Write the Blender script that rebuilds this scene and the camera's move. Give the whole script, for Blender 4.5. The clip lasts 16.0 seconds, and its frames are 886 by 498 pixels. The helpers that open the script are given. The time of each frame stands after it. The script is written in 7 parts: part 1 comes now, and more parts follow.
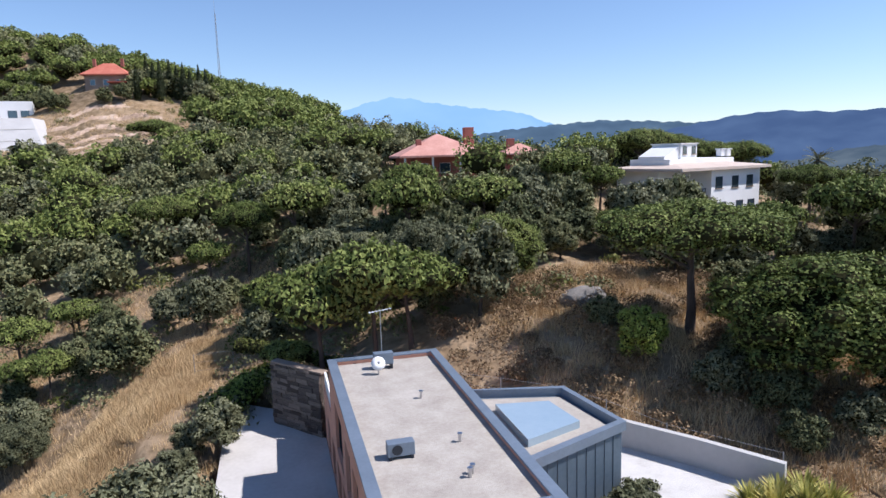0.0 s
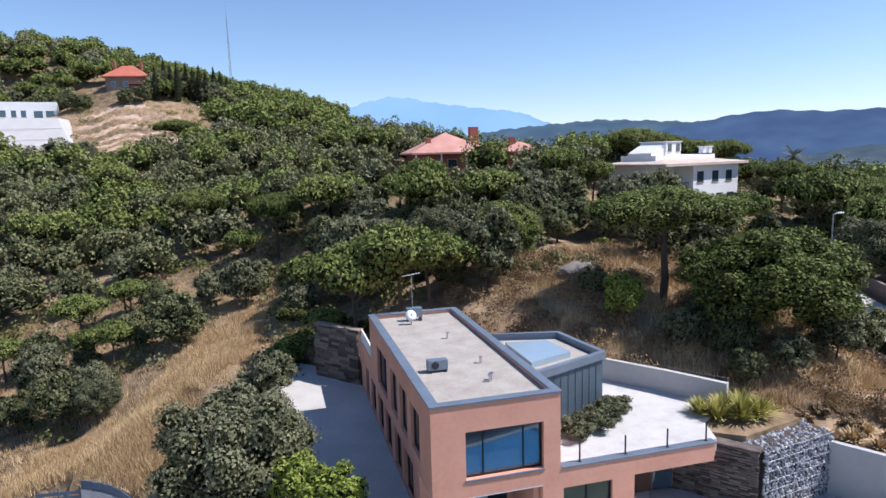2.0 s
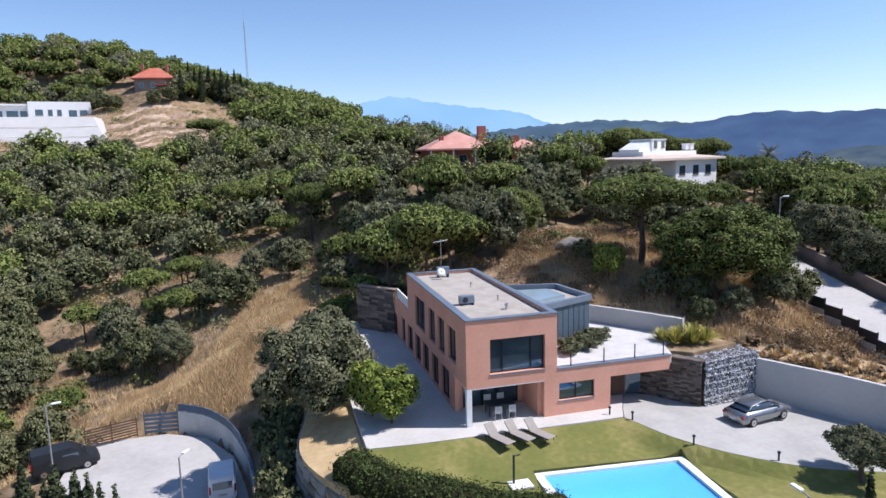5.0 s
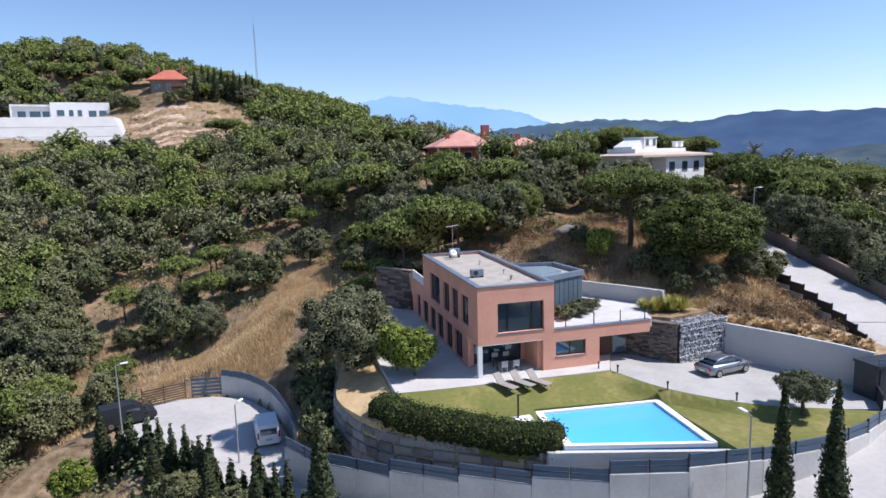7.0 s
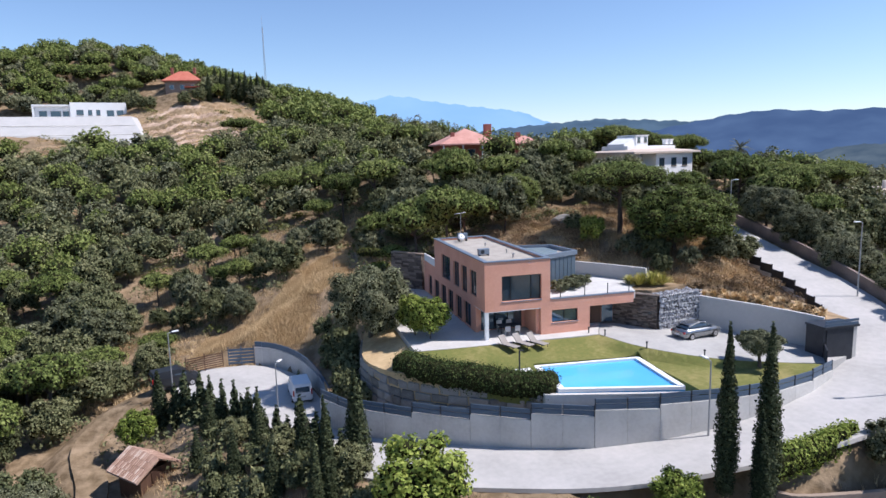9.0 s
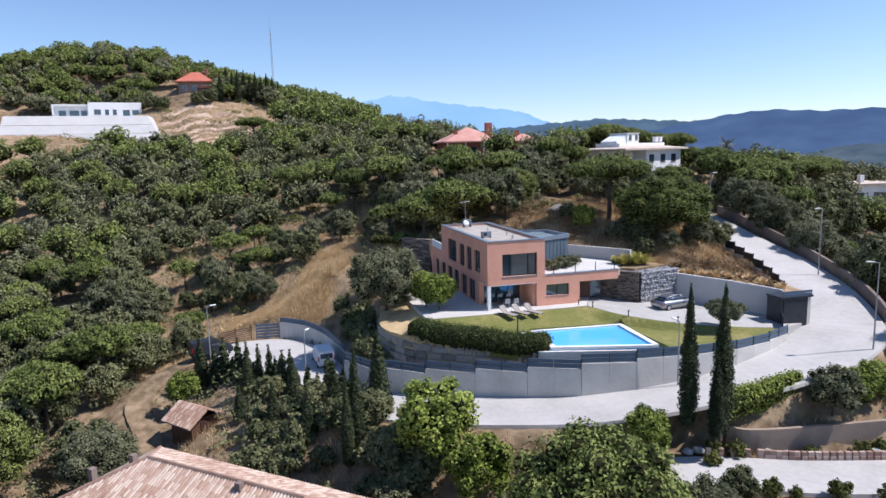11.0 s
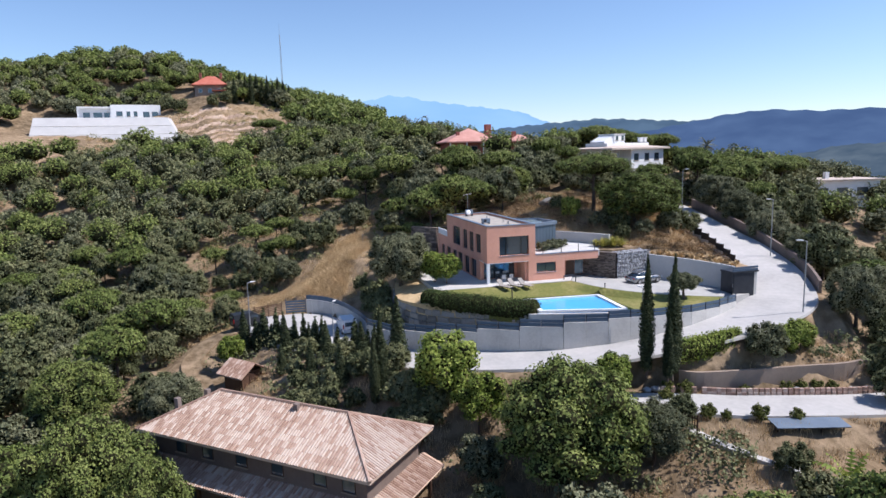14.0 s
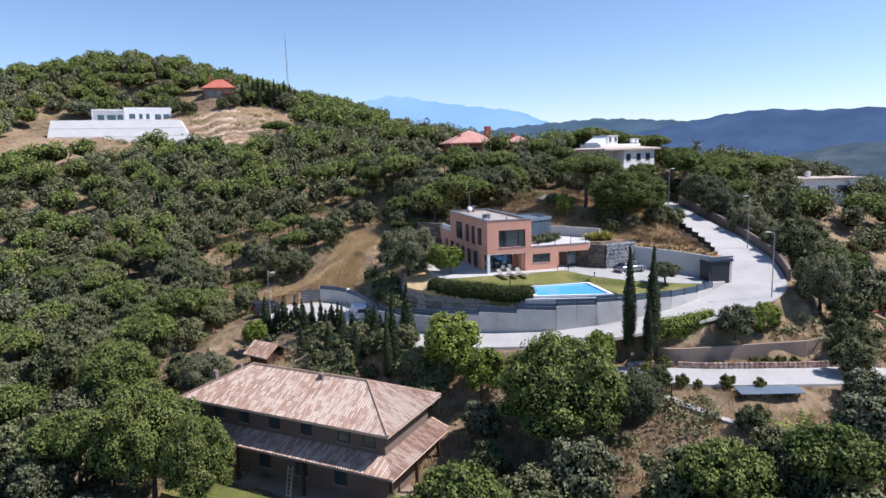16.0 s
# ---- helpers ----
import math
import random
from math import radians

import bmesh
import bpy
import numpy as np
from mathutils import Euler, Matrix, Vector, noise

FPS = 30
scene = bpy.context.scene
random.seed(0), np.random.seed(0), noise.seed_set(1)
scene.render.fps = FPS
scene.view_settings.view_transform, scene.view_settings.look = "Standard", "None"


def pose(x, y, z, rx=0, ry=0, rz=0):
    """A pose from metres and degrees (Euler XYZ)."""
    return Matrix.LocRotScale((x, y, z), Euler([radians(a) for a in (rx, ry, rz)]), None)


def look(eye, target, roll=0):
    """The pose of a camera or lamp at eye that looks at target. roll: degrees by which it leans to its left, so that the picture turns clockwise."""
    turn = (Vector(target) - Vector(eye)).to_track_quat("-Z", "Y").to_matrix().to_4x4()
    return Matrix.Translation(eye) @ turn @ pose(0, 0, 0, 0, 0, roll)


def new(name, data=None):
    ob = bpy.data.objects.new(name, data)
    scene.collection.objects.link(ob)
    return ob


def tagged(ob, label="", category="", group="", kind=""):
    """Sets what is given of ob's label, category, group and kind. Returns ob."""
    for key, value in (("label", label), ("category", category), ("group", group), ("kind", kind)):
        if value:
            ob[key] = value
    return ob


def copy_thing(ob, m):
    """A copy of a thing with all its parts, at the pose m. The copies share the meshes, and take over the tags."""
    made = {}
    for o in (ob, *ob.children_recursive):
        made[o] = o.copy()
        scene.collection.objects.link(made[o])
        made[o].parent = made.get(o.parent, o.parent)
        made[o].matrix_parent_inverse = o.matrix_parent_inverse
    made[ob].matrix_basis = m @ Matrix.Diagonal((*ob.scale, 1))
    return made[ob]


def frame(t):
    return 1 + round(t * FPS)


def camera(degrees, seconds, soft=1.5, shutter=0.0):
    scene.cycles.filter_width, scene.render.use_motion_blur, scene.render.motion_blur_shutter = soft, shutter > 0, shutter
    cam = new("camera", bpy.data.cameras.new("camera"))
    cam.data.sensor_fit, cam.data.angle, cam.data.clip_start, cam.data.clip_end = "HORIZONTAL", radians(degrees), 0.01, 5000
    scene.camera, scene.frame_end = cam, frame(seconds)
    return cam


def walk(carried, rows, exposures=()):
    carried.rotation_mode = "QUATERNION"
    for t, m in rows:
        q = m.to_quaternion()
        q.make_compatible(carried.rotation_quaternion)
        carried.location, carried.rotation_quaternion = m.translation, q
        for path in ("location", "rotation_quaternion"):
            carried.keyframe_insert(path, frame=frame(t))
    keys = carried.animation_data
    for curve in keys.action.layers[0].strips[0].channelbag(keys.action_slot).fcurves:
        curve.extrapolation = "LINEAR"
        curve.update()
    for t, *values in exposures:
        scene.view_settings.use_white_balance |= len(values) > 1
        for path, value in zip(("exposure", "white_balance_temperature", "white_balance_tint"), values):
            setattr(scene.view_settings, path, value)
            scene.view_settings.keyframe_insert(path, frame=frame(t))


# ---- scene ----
cam = camera(69.4, 16.0)

PATH = [
    (0, (-2.325, -16.729, 17.131), (-1.818, -14.816, 16.842), -1.6),
    (0.5, (-3.176, -18.816, 17.01), (-2.669, -16.903, 16.72), -1.6),
    (1, (-4.072, -20.818, 16.92), (-3.562, -18.906, 16.631), -1.5),
    (1.5, (-4.904, -22.612, 16.906), (-4.392, -20.7, 16.616), -1.6),
    (2, (-5.77, -24.346, 16.839), (-5.258, -22.435, 16.548), -1.6),
    (2.5, (-6.597, -26.04, 16.714), (-6.083, -24.129, 16.423), -1.5),
    (3, (-7.51, -28.058, 16.503), (-6.997, -26.147, 16.213), -1.5),
    (3.5, (-8.25, -29.734, 16.475), (-7.737, -27.823, 16.185), -1.5),
    (4, (-9.043, -31.445, 16.365), (-8.529, -29.535, 16.075), -1.4),
    (6.5, (-12.863, -40.004, 16.086), (-12.35, -38.093, 15.793), -1.5),
    (7, (-13.596, -41.738, 15.899), (-13.083, -39.827, 15.606), -1.5),
    (7.5, (-14.367, -43.426, 15.754), (-13.854, -41.516, 15.462), -1.6),
    (8, (-15.219, -45.242, 15.584), (-14.706, -43.331, 15.291), -1.5),
    (8.5, (-15.931, -47.049, 15.532), (-15.418, -45.139, 15.238), -1.5),
    (9, (-16.608, -48.866, 15.453), (-16.094, -46.956, 15.159), -1.5),
    (11.5, (-20.065, -58.07, 14.832), (-19.55, -56.16, 14.537), -1.5),
    (12, (-20.649, -59.958, 14.826), (-20.134, -58.048, 14.53), -1.6),
    (12.5, (-21.251, -61.734, 14.794), (-20.736, -59.824, 14.499), -1.6),
    (13, (-21.932, -63.626, 14.731), (-21.417, -61.716, 14.436), -1.6),
    (13.5, (-22.601, -65.372, 14.745), (-22.085, -63.463, 14.449), -1.6),
    (14, (-23.268, -67.122, 14.754), (-22.751, -65.212, 14.459), -1.5),
    (14.5, (-23.844, -68.823, 14.759), (-23.328, -66.913, 14.465), -1.6),
    (15, (-24.51, -70.472, 14.807), (-23.993, -68.562, 14.514), -1.6),
    (15.5, (-25.11, -72.097, 14.889), (-24.592, -70.188, 14.595), -1.6),
    (16, (-25.701, -73.921, 14.917), (-25.184, -72.012, 14.622), -1.6),
]
walk(cam, [(t, look(eye, target, roll)) for t, eye, target, roll in PATH], exposures=((0, 0.53, 6050, 17), (16, 0.53, 6050, 17)))

# world, sun and exposure
SUN_AZ, SUN_EL = radians(108), radians(53)      # azimuth from +y towards +x
world = bpy.data.worlds.new("sky")
scene.world = world
world.use_nodes = True
wn = world.node_tree.nodes
sky = wn.new("ShaderNodeTexSky")
sky.sky_type = "NISHITA"
sky.sun_disc = False
sky.sun_elevation, sky.sun_rotation = SUN_EL, SUN_AZ
sky.air_density, sky.dust_density, sky.ozone_density = 1.0, 0.0, 4.0
world.node_tree.links.new(sky.outputs[0], wn["Background"].inputs[0])
wn["Background"].inputs[1].default_value = 0.1
sun_data = bpy.data.lights.new("sun", "SUN")
sun_data.energy, sun_data.angle, sun_data.color = 4.35, radians(0.53), (1.0, 0.95, 0.87)
sun = new("sun", sun_data)
sun.matrix_world = look((math.sin(SUN_AZ) * 50, math.cos(SUN_AZ) * 50, 50 * math.tan(SUN_EL)), (0, 0, 0))


# materials
def material(name, colors, scale=1.0, rough=0.8, metal=0.0, bump=0.0, bump_scale=None, detail=6.0, fine=0.35,
             island=0.0, rand=0.0, subsurf=0.0, spec=0.3, stretch=(1, 1, 1)):
    """Two or three colours mixed by coarse and fine noise, with relief."""
    m = bpy.data.materials.new(name)
    m.use_nodes = True
    nt, n = m.node_tree, m.node_tree.nodes
    b = n["Principled BSDF"]
    b.inputs["Roughness"].default_value, b.inputs["Metallic"].default_value = rough, metal
    b.inputs["Specular IOR Level"].default_value = spec
    co = n.new("ShaderNodeTexCoord")
    mp = n.new("ShaderNodeMapping")
    mp.inputs["Scale"].default_value = stretch
    nt.links.new(co.outputs["Object"], mp.inputs[0])
    big = n.new("ShaderNodeTexNoise")
    big.inputs["Scale"].default_value, big.inputs["Detail"].default_value = scale, detail
    small = n.new("ShaderNodeTexNoise")
    small.inputs["Scale"].default_value, small.inputs["Detail"].default_value = scale * 9, 4
    for t in (big, small):
        nt.links.new(mp.outputs[0], t.inputs["Vector"])
    mix = n.new("ShaderNodeMix")
    mix.inputs["Factor"].default_value = fine
    nt.links.new(big.outputs[0], mix.inputs[2])
    nt.links.new(small.outputs[0], mix.inputs[3])
    value = mix.outputs[0]
    if island or rand:
        info = n.new("ShaderNodeNewGeometry") if island else n.new("ShaderNodeObjectInfo")
        add = n.new("ShaderNodeMath")
        add.operation = "MULTIPLY_ADD"
        nt.links.new(info.outputs["Random Per Island" if island else "Random"], add.inputs[0])
        add.inputs[1].default_value = island or rand
        nt.links.new(value, add.inputs[2])
        sub = n.new("ShaderNodeMath")
        sub.operation = "SUBTRACT"
        nt.links.new(add.outputs[0], sub.inputs[0])
        sub.inputs[1].default_value = (island or rand) / 2
        value = sub.outputs[0]
        if island:
            own = n.new("ShaderNodeObjectInfo")
            shift = n.new("ShaderNodeMath")
            shift.operation = "MULTIPLY_ADD"
            nt.links.new(own.outputs["Random"], shift.inputs[0])
            shift.inputs[1].default_value = 0.22
            nt.links.new(value, shift.inputs[2])
            back = n.new("ShaderNodeMath")
            back.operation = "SUBTRACT"
            nt.links.new(shift.outputs[0], back.inputs[0])
            back.inputs[1].default_value = 0.11
            value = back.outputs[0]
    ramp = n.new("ShaderNodeValToRGB")
    e = ramp.color_ramp.elements
    while len(e) < len(colors):
        e.new(0.5)
    for i, c in enumerate(colors):
        e[i].position = 0.3 + 0.4 * i / max(1, len(colors) - 1)
        e[i].color = (*c, 1)
    nt.links.new(value, ramp.inputs[0])
    nt.links.new(ramp.outputs[0], b.inputs["Base Color"])
    if subsurf:
        tr = n.new("ShaderNodeBsdfTranslucent")
        nt.links.new(ramp.outputs[0], tr.inputs[0])
        ms = n.new("ShaderNodeMixShader")
        ms.inputs[0].default_value = subsurf
        nt.links.new(b.outputs[0], ms.inputs[1])
        nt.links.new(tr.outputs[0], ms.inputs[2])
        nt.links.new(ms.outputs[0], n["Material Output"].inputs[0])
    if bump:
        bn = n.new("ShaderNodeTexNoise")
        bn.inputs["Scale"].default_value, bn.inputs["Detail"].default_value = bump_scale or scale * 8, 5
        nt.links.new(mp.outputs[0], bn.inputs["Vector"])
        bp = n.new("ShaderNodeBump")
        bp.inputs["Strength"].default_value, bp.inputs["Distance"].default_value = bump, 0.05
        nt.links.new(bn.outputs[0], bp.inputs["Height"])
        nt.links.new(bp.outputs[0], b.inputs["Normal"])
    return m


M_SALMON = material("salmon_render", [(0.61, 0.298, 0.203), (0.683, 0.343, 0.243), (0.732, 0.381, 0.27)], 0.5, 0.9, bump=0.15, bump_scale=30)
M_ROOFGRAVEL = material("roof_gravel", [(0.3, 0.265, 0.23), (0.385, 0.35, 0.305), (0.46, 0.425, 0.38)], 0.8, 0.95, bump=0.5, bump_scale=25)
M_ZINC = material("zinc_coping", [(0.16, 0.20, 0.25), (0.22, 0.27, 0.33)], 0.7, 0.5, 0.4)
M_ZINCBOX = material("zinc_cladding", [(0.10, 0.14, 0.18), (0.15, 0.20, 0.25)], 0.6, 0.5, 0.5)
M_PATIO = material("pale_paving", [(0.42, 0.4, 0.375), (0.5, 0.48, 0.455), (0.555, 0.535, 0.51)], 0.4, 0.85, bump=0.1)
M_GRAVELW = material("white_gravel", [(0.44, 0.42, 0.4), (0.54, 0.525, 0.505), (0.6, 0.585, 0.565)], 1.2, 0.95, bump=0.6, bump_scale=18)
M_DRIVE = material("driveway_concrete", [(0.31, 0.3, 0.285), (0.38, 0.37, 0.35), (0.45, 0.44, 0.415)], 0.35, 0.85, bump=0.15)
M_ROAD = material("concrete_road", [(0.35, 0.335, 0.32), (0.43, 0.415, 0.395), (0.5, 0.475, 0.455)], 0.25, 0.9, bump=0.15)
M_CONCRETE = material("grey_concrete", [(0.44, 0.42, 0.39), (0.54, 0.52, 0.485), (0.61, 0.59, 0.555)], 0.5, 0.85, bump=0.15)
M_BLUEGREY = material("blue_grey_panel", [(0.075, 0.11, 0.16), (0.1, 0.145, 0.205)], 0.8, 0.45, 0.3)
M_DARKMETAL = material("dark_metal", [(0.03, 0.035, 0.045), (0.05, 0.055, 0.065)], 1.5, 0.5, 0.4)
M_STONE = material("dark_slate_stone", [(0.075, 0.06, 0.052), (0.15, 0.122, 0.104), (0.25, 0.205, 0.172)], 2.2, 0.9, bump=0.6, rand=0.5, stretch=(1, 1, 3))
M_GABION = material("gabion_stone", [(0.22, 0.23, 0.26), (0.36, 0.37, 0.40), (0.52, 0.53, 0.55)], 3.0, 0.9, bump=0.5, island=0.6)
M_ROCKERY = material("rockery_block", [(0.153, 0.14, 0.126), (0.243, 0.225, 0.203), (0.324, 0.297, 0.27)], 0.9, 0.92, bump=0.6, rand=0.5)
M_LAWN = material("lawn_grass", [(0.105, 0.125, 0.028), (0.165, 0.165, 0.045), (0.29, 0.245, 0.095)], 0.3, 0.95, bump=0.6, bump_scale=20)
M_WHITE = material("white_paint", [(0.72, 0.72, 0.715), (0.8, 0.8, 0.795)], 0.6, 0.7)
# pale blue base colour paints in the sky mirrored by the skylight
M_SKYLIGHT = material("skylight_sky_tint", [(0.3, 0.4, 0.47), (0.36, 0.46, 0.53)], 0.5, 0.12, 0.2, spec=0.8)
M_GLASS = material("window_glass", [(0.07, 0.10, 0.13), (0.11, 0.16, 0.20)], 0.8, 0.05, 0.55, spec=0.9)
M_FRAME = material("black_frame", [(0.012, 0.013, 0.016), (0.02, 0.02, 0.024)], 2, 0.4)
M_WOOD = material("brown_wood", [(0.075, 0.04, 0.026), (0.125, 0.07, 0.045)], 2.5, 0.6, stretch=(1, 1, 0.1))
M_TILE = material("clay_roof_tile", [(0.30, 0.17, 0.11), (0.42, 0.27, 0.19), (0.54, 0.40, 0.30)], 0.5, 0.9, rand=0.5, bump=0.3)
M_TILERED = material("red_roof_tile", [(0.36, 0.085, 0.055), (0.44, 0.12, 0.08), (0.5, 0.17, 0.115)], 0.5, 0.9, island=0.3)
M_TILEPINK = material("pink_roof_tile", [(0.42, 0.2, 0.16), (0.52, 0.27, 0.22), (0.6, 0.35, 0.29)], 0.5, 0.9, island=0.3)
M_BARK = material("bark", [(0.07, 0.05, 0.04), (0.13, 0.10, 0.08)], 3, 0.95, bump=0.6, stretch=(1, 1, 0.3))
M_OAK = material("holm_oak_leaves", [(0.083, 0.095, 0.043), (0.147, 0.158, 0.072), (0.245, 0.243, 0.12)], 0.45, 0.65, island=0.3, rand=0, subsurf=0.1, spec=0.15)
M_GREYLEAF = material("grey_green_leaves", [(0.09, 0.098, 0.054), (0.158, 0.165, 0.09), (0.252, 0.252, 0.15)], 0.45, 0.7, island=0.3, subsurf=0.1, spec=0.15)
M_PINE = material("stone_pine_needles", [(0.083, 0.11, 0.028), (0.157, 0.194, 0.05), (0.255, 0.284, 0.085)], 0.5, 0.7, island=0.28, subsurf=0.1, spec=0.15)
M_BRIGHT = material("bright_leaves", [(0.1, 0.14, 0.02), (0.2, 0.26, 0.044), (0.33, 0.37, 0.08)], 0.6, 0.65, island=0.45, subsurf=0.2, spec=0.2)
M_CYPRESS = material("cypress_leaves", [(0.022, 0.032, 0.014), (0.045, 0.06, 0.026), (0.08, 0.093, 0.042)], 0.7, 0.7, island=0.4, subsurf=0.1, spec=0.2)
M_HEDGE = material("hedge_leaves", [(0.067, 0.083, 0.019), (0.125, 0.14, 0.034), (0.192, 0.19, 0.054)], 0.6, 0.7, island=0.45, subsurf=0.2, spec=0.2)
M_DRY = material("dry_grass", [(0.43, 0.295, 0.15), (0.59, 0.43, 0.235), (0.73, 0.57, 0.34)], 0.25, 0.95, island=0.3)
# near-black colour that stands in for the shade deep inside crowns
M_CROWNSHADE = material("crown_inner_shade", [(0.02, 0.021, 0.01), (0.036, 0.036, 0.017)], 2.0, 1.0, spec=0.0)
M_BRUSH = material("brown_brush", [(0.13, 0.085, 0.045), (0.23, 0.155, 0.085), (0.36, 0.25, 0.14)], 0.4, 0.95, island=0.4)
M_COTTAGE = material("brown_render", [(0.13, 0.095, 0.08), (0.19, 0.145, 0.12)], 0.5, 0.9, bump=0.2)
M_YUCCA = material("yellow_green_blades", [(0.189, 0.195, 0.036), (0.351, 0.338, 0.084), (0.54, 0.468, 0.144)], 1.0, 0.6, island=0.5, subsurf=0.2)
M_CAR = material("silver_paint", [(0.28, 0.29, 0.30), (0.31, 0.32, 0.33)], 1, 0.25, 0.8)
M_RUBBER = material("rubber", [(0.015, 0.015, 0.016), (0.025, 0.025, 0.025)], 4, 0.8)
M_CHROME = material("polished_alloy", [(0.5, 0.5, 0.52), (0.6, 0.6, 0.62)], 2, 0.3, 1.0)
M_VANDARK = material("dark_van_paint", [(0.02, 0.022, 0.026), (0.03, 0.033, 0.038)], 1, 0.35, 0.2)
M_LAMPGREY = material("galvanised_steel", [(0.30, 0.31, 0.32), (0.40, 0.41, 0.42)], 2, 0.5, 0.5)
M_CUSHION = material("taupe_sling", [(0.26, 0.235, 0.21), (0.33, 0.30, 0.27)], 3, 0.9)
M_BROWNWALL = material("brown_masonry", [(0.16, 0.12, 0.10), (0.24, 0.19, 0.165)], 0.6, 0.9, bump=0.3)
M_BEIGEWALL = material("beige_render", [(0.255, 0.194, 0.151), (0.33, 0.259, 0.202)], 0.5, 0.9, bump=0.2)
M_BLOCK = material("pale_block_wall", [(0.42, 0.41, 0.4), (0.5, 0.49, 0.475)], 0.4, 0.9, bump=0.2)
M_REDWHITE = material("red_brick_wall", [(0.30, 0.10, 0.08), (0.38, 0.14, 0.11)], 1.5, 0.9)
M_POOLTILE = material("pool_tile", [(0.045, 0.34, 0.66), (0.06, 0.40, 0.72)], 0.8, 0.4)


def terrain_material():
    """Sandy soil, dry grass and leaf litter in patches."""
    m = bpy.data.materials.new("hillside_soil")
    m.use_nodes = True
    nt, n = m.node_tree, m.node_tree.nodes
    b = n["Principled BSDF"]
    b.inputs["Roughness"].default_value = 0.95
    b.inputs["Specular IOR Level"].default_value = 0.1
    co = n.new("ShaderNodeTexCoord")
    a = n.new("ShaderNodeTexNoise")
    a.inputs["Scale"].default_value, a.inputs["Detail"].default_value = 0.055, 8
    c = n.new("ShaderNodeTexNoise")
    c.inputs["Scale"].default_value, c.inputs["Detail"].default_value = 0.9, 8
    r1 = n.new("ShaderNodeValToRGB")
    r1.color_ramp.elements[0].position, r1.color_ramp.elements[0].color = 0.36, (0.13, 0.088, 0.05, 1)
    r1.color_ramp.elements[1].position, r1.color_ramp.elements[1].color = 0.64, (0.4, 0.28, 0.17, 1)
    e = r1.color_ramp.elements.new(0.48)
    e.color = (0.25, 0.17, 0.1, 1)
    r2 = n.new("ShaderNodeValToRGB")
    r2.color_ramp.elements[0].position, r2.color_ramp.elements[0].color = 0.38, (0.11, 0.085, 0.05, 1)
    r2.color_ramp.elements[1].position, r2.color_ramp.elements[1].color = 0.68, (0.43, 0.33, 0.22, 1)
    mix = n.new("ShaderNodeMix")
    mix.data_type = "RGBA"
    mix.inputs[0].default_value = 0.45
    for t in (a, c):
        nt.links.new(co.outputs["Object"], t.inputs["Vector"])
    nt.links.new(a.outputs[0], r1.inputs[0])
    nt.links.new(c.outputs[0], r2.inputs[0])
    nt.links.new(r1.outputs[0], mix.inputs[6])
    nt.links.new(r2.outputs[0], mix.inputs[7])
    nt.links.new(mix.outputs[2], b.inputs["Base Color"])
    bp = n.new("ShaderNodeBump")
    bp.inputs["Strength"].default_value, bp.inputs["Distance"].default_value = 0.8, 0.3
    nt.links.new(c.outputs[0], bp.inputs["Height"])
    nt.links.new(bp.outputs[0], b.inputs["Normal"])
    return m


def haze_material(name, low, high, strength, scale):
    """Distant wooded slopes; the blue air before them is painted in as a glowing colour."""
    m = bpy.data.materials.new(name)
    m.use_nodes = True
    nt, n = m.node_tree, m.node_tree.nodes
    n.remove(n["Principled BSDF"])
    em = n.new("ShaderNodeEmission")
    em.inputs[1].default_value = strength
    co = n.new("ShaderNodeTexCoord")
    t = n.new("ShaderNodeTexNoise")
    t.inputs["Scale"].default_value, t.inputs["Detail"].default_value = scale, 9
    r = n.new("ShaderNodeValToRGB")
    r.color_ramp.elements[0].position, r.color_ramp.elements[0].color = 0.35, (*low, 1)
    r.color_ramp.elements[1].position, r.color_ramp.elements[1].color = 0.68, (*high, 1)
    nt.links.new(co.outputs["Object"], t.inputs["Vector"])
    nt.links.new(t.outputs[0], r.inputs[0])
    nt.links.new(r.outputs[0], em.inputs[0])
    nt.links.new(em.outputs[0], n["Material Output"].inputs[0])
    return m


def water_material():
    m = bpy.data.materials.new("pool_water")
    m.use_nodes = True
    nt, n = m.node_tree, m.node_tree.nodes
    b = n["Principled BSDF"]
    b.inputs["Base Color"].default_value = (0.16, 0.56, 0.9, 1)
    b.inputs["Roughness"].default_value = 0.03
    b.inputs["IOR"].default_value = 1.33
    b.inputs["Transmission Weight"].default_value = 0.45
    t = n.new("ShaderNodeTexNoise")
    t.inputs["Scale"].default_value = 2.5
    bp = n.new("ShaderNodeBump")
    bp.inputs["Strength"].default_value, bp.inputs["Distance"].default_value = 0.12, 0.03
    nt.links.new(t.outputs[0], bp.inputs["Height"])
    nt.links.new(bp.outputs[0], b.inputs["Normal"])
    return m


M_SOIL = terrain_material()
M_WATER = water_material()


# mesh helpers
def finish(name, bm, mat, smooth=False):
    me = bpy.data.meshes.new(name)
    bm.to_mesh(me)
    bm.free()
    me.materials.append(mat)
    if smooth:
        me.polygons.foreach_set("use_smooth", [True] * len(me.polygons))
    return me


def thing(name, label, category, group="", at=(0, 0, 0), rz=0):
    ob = new(name)
    ob.matrix_world = pose(*at, 0, 0, rz)
    return tagged(ob, label, category, group)


def part(name, bm, mat, parent=None, label="", smooth=False):
    ob = new(name, finish(name, bm, mat, smooth))
    if parent is not None:
        ob.parent = parent
    return tagged(ob, label)


def structure(name, bm, mat, label="", smooth=False):
    return tagged(new(name, finish(name, bm, mat, smooth)), label, kind="structure")


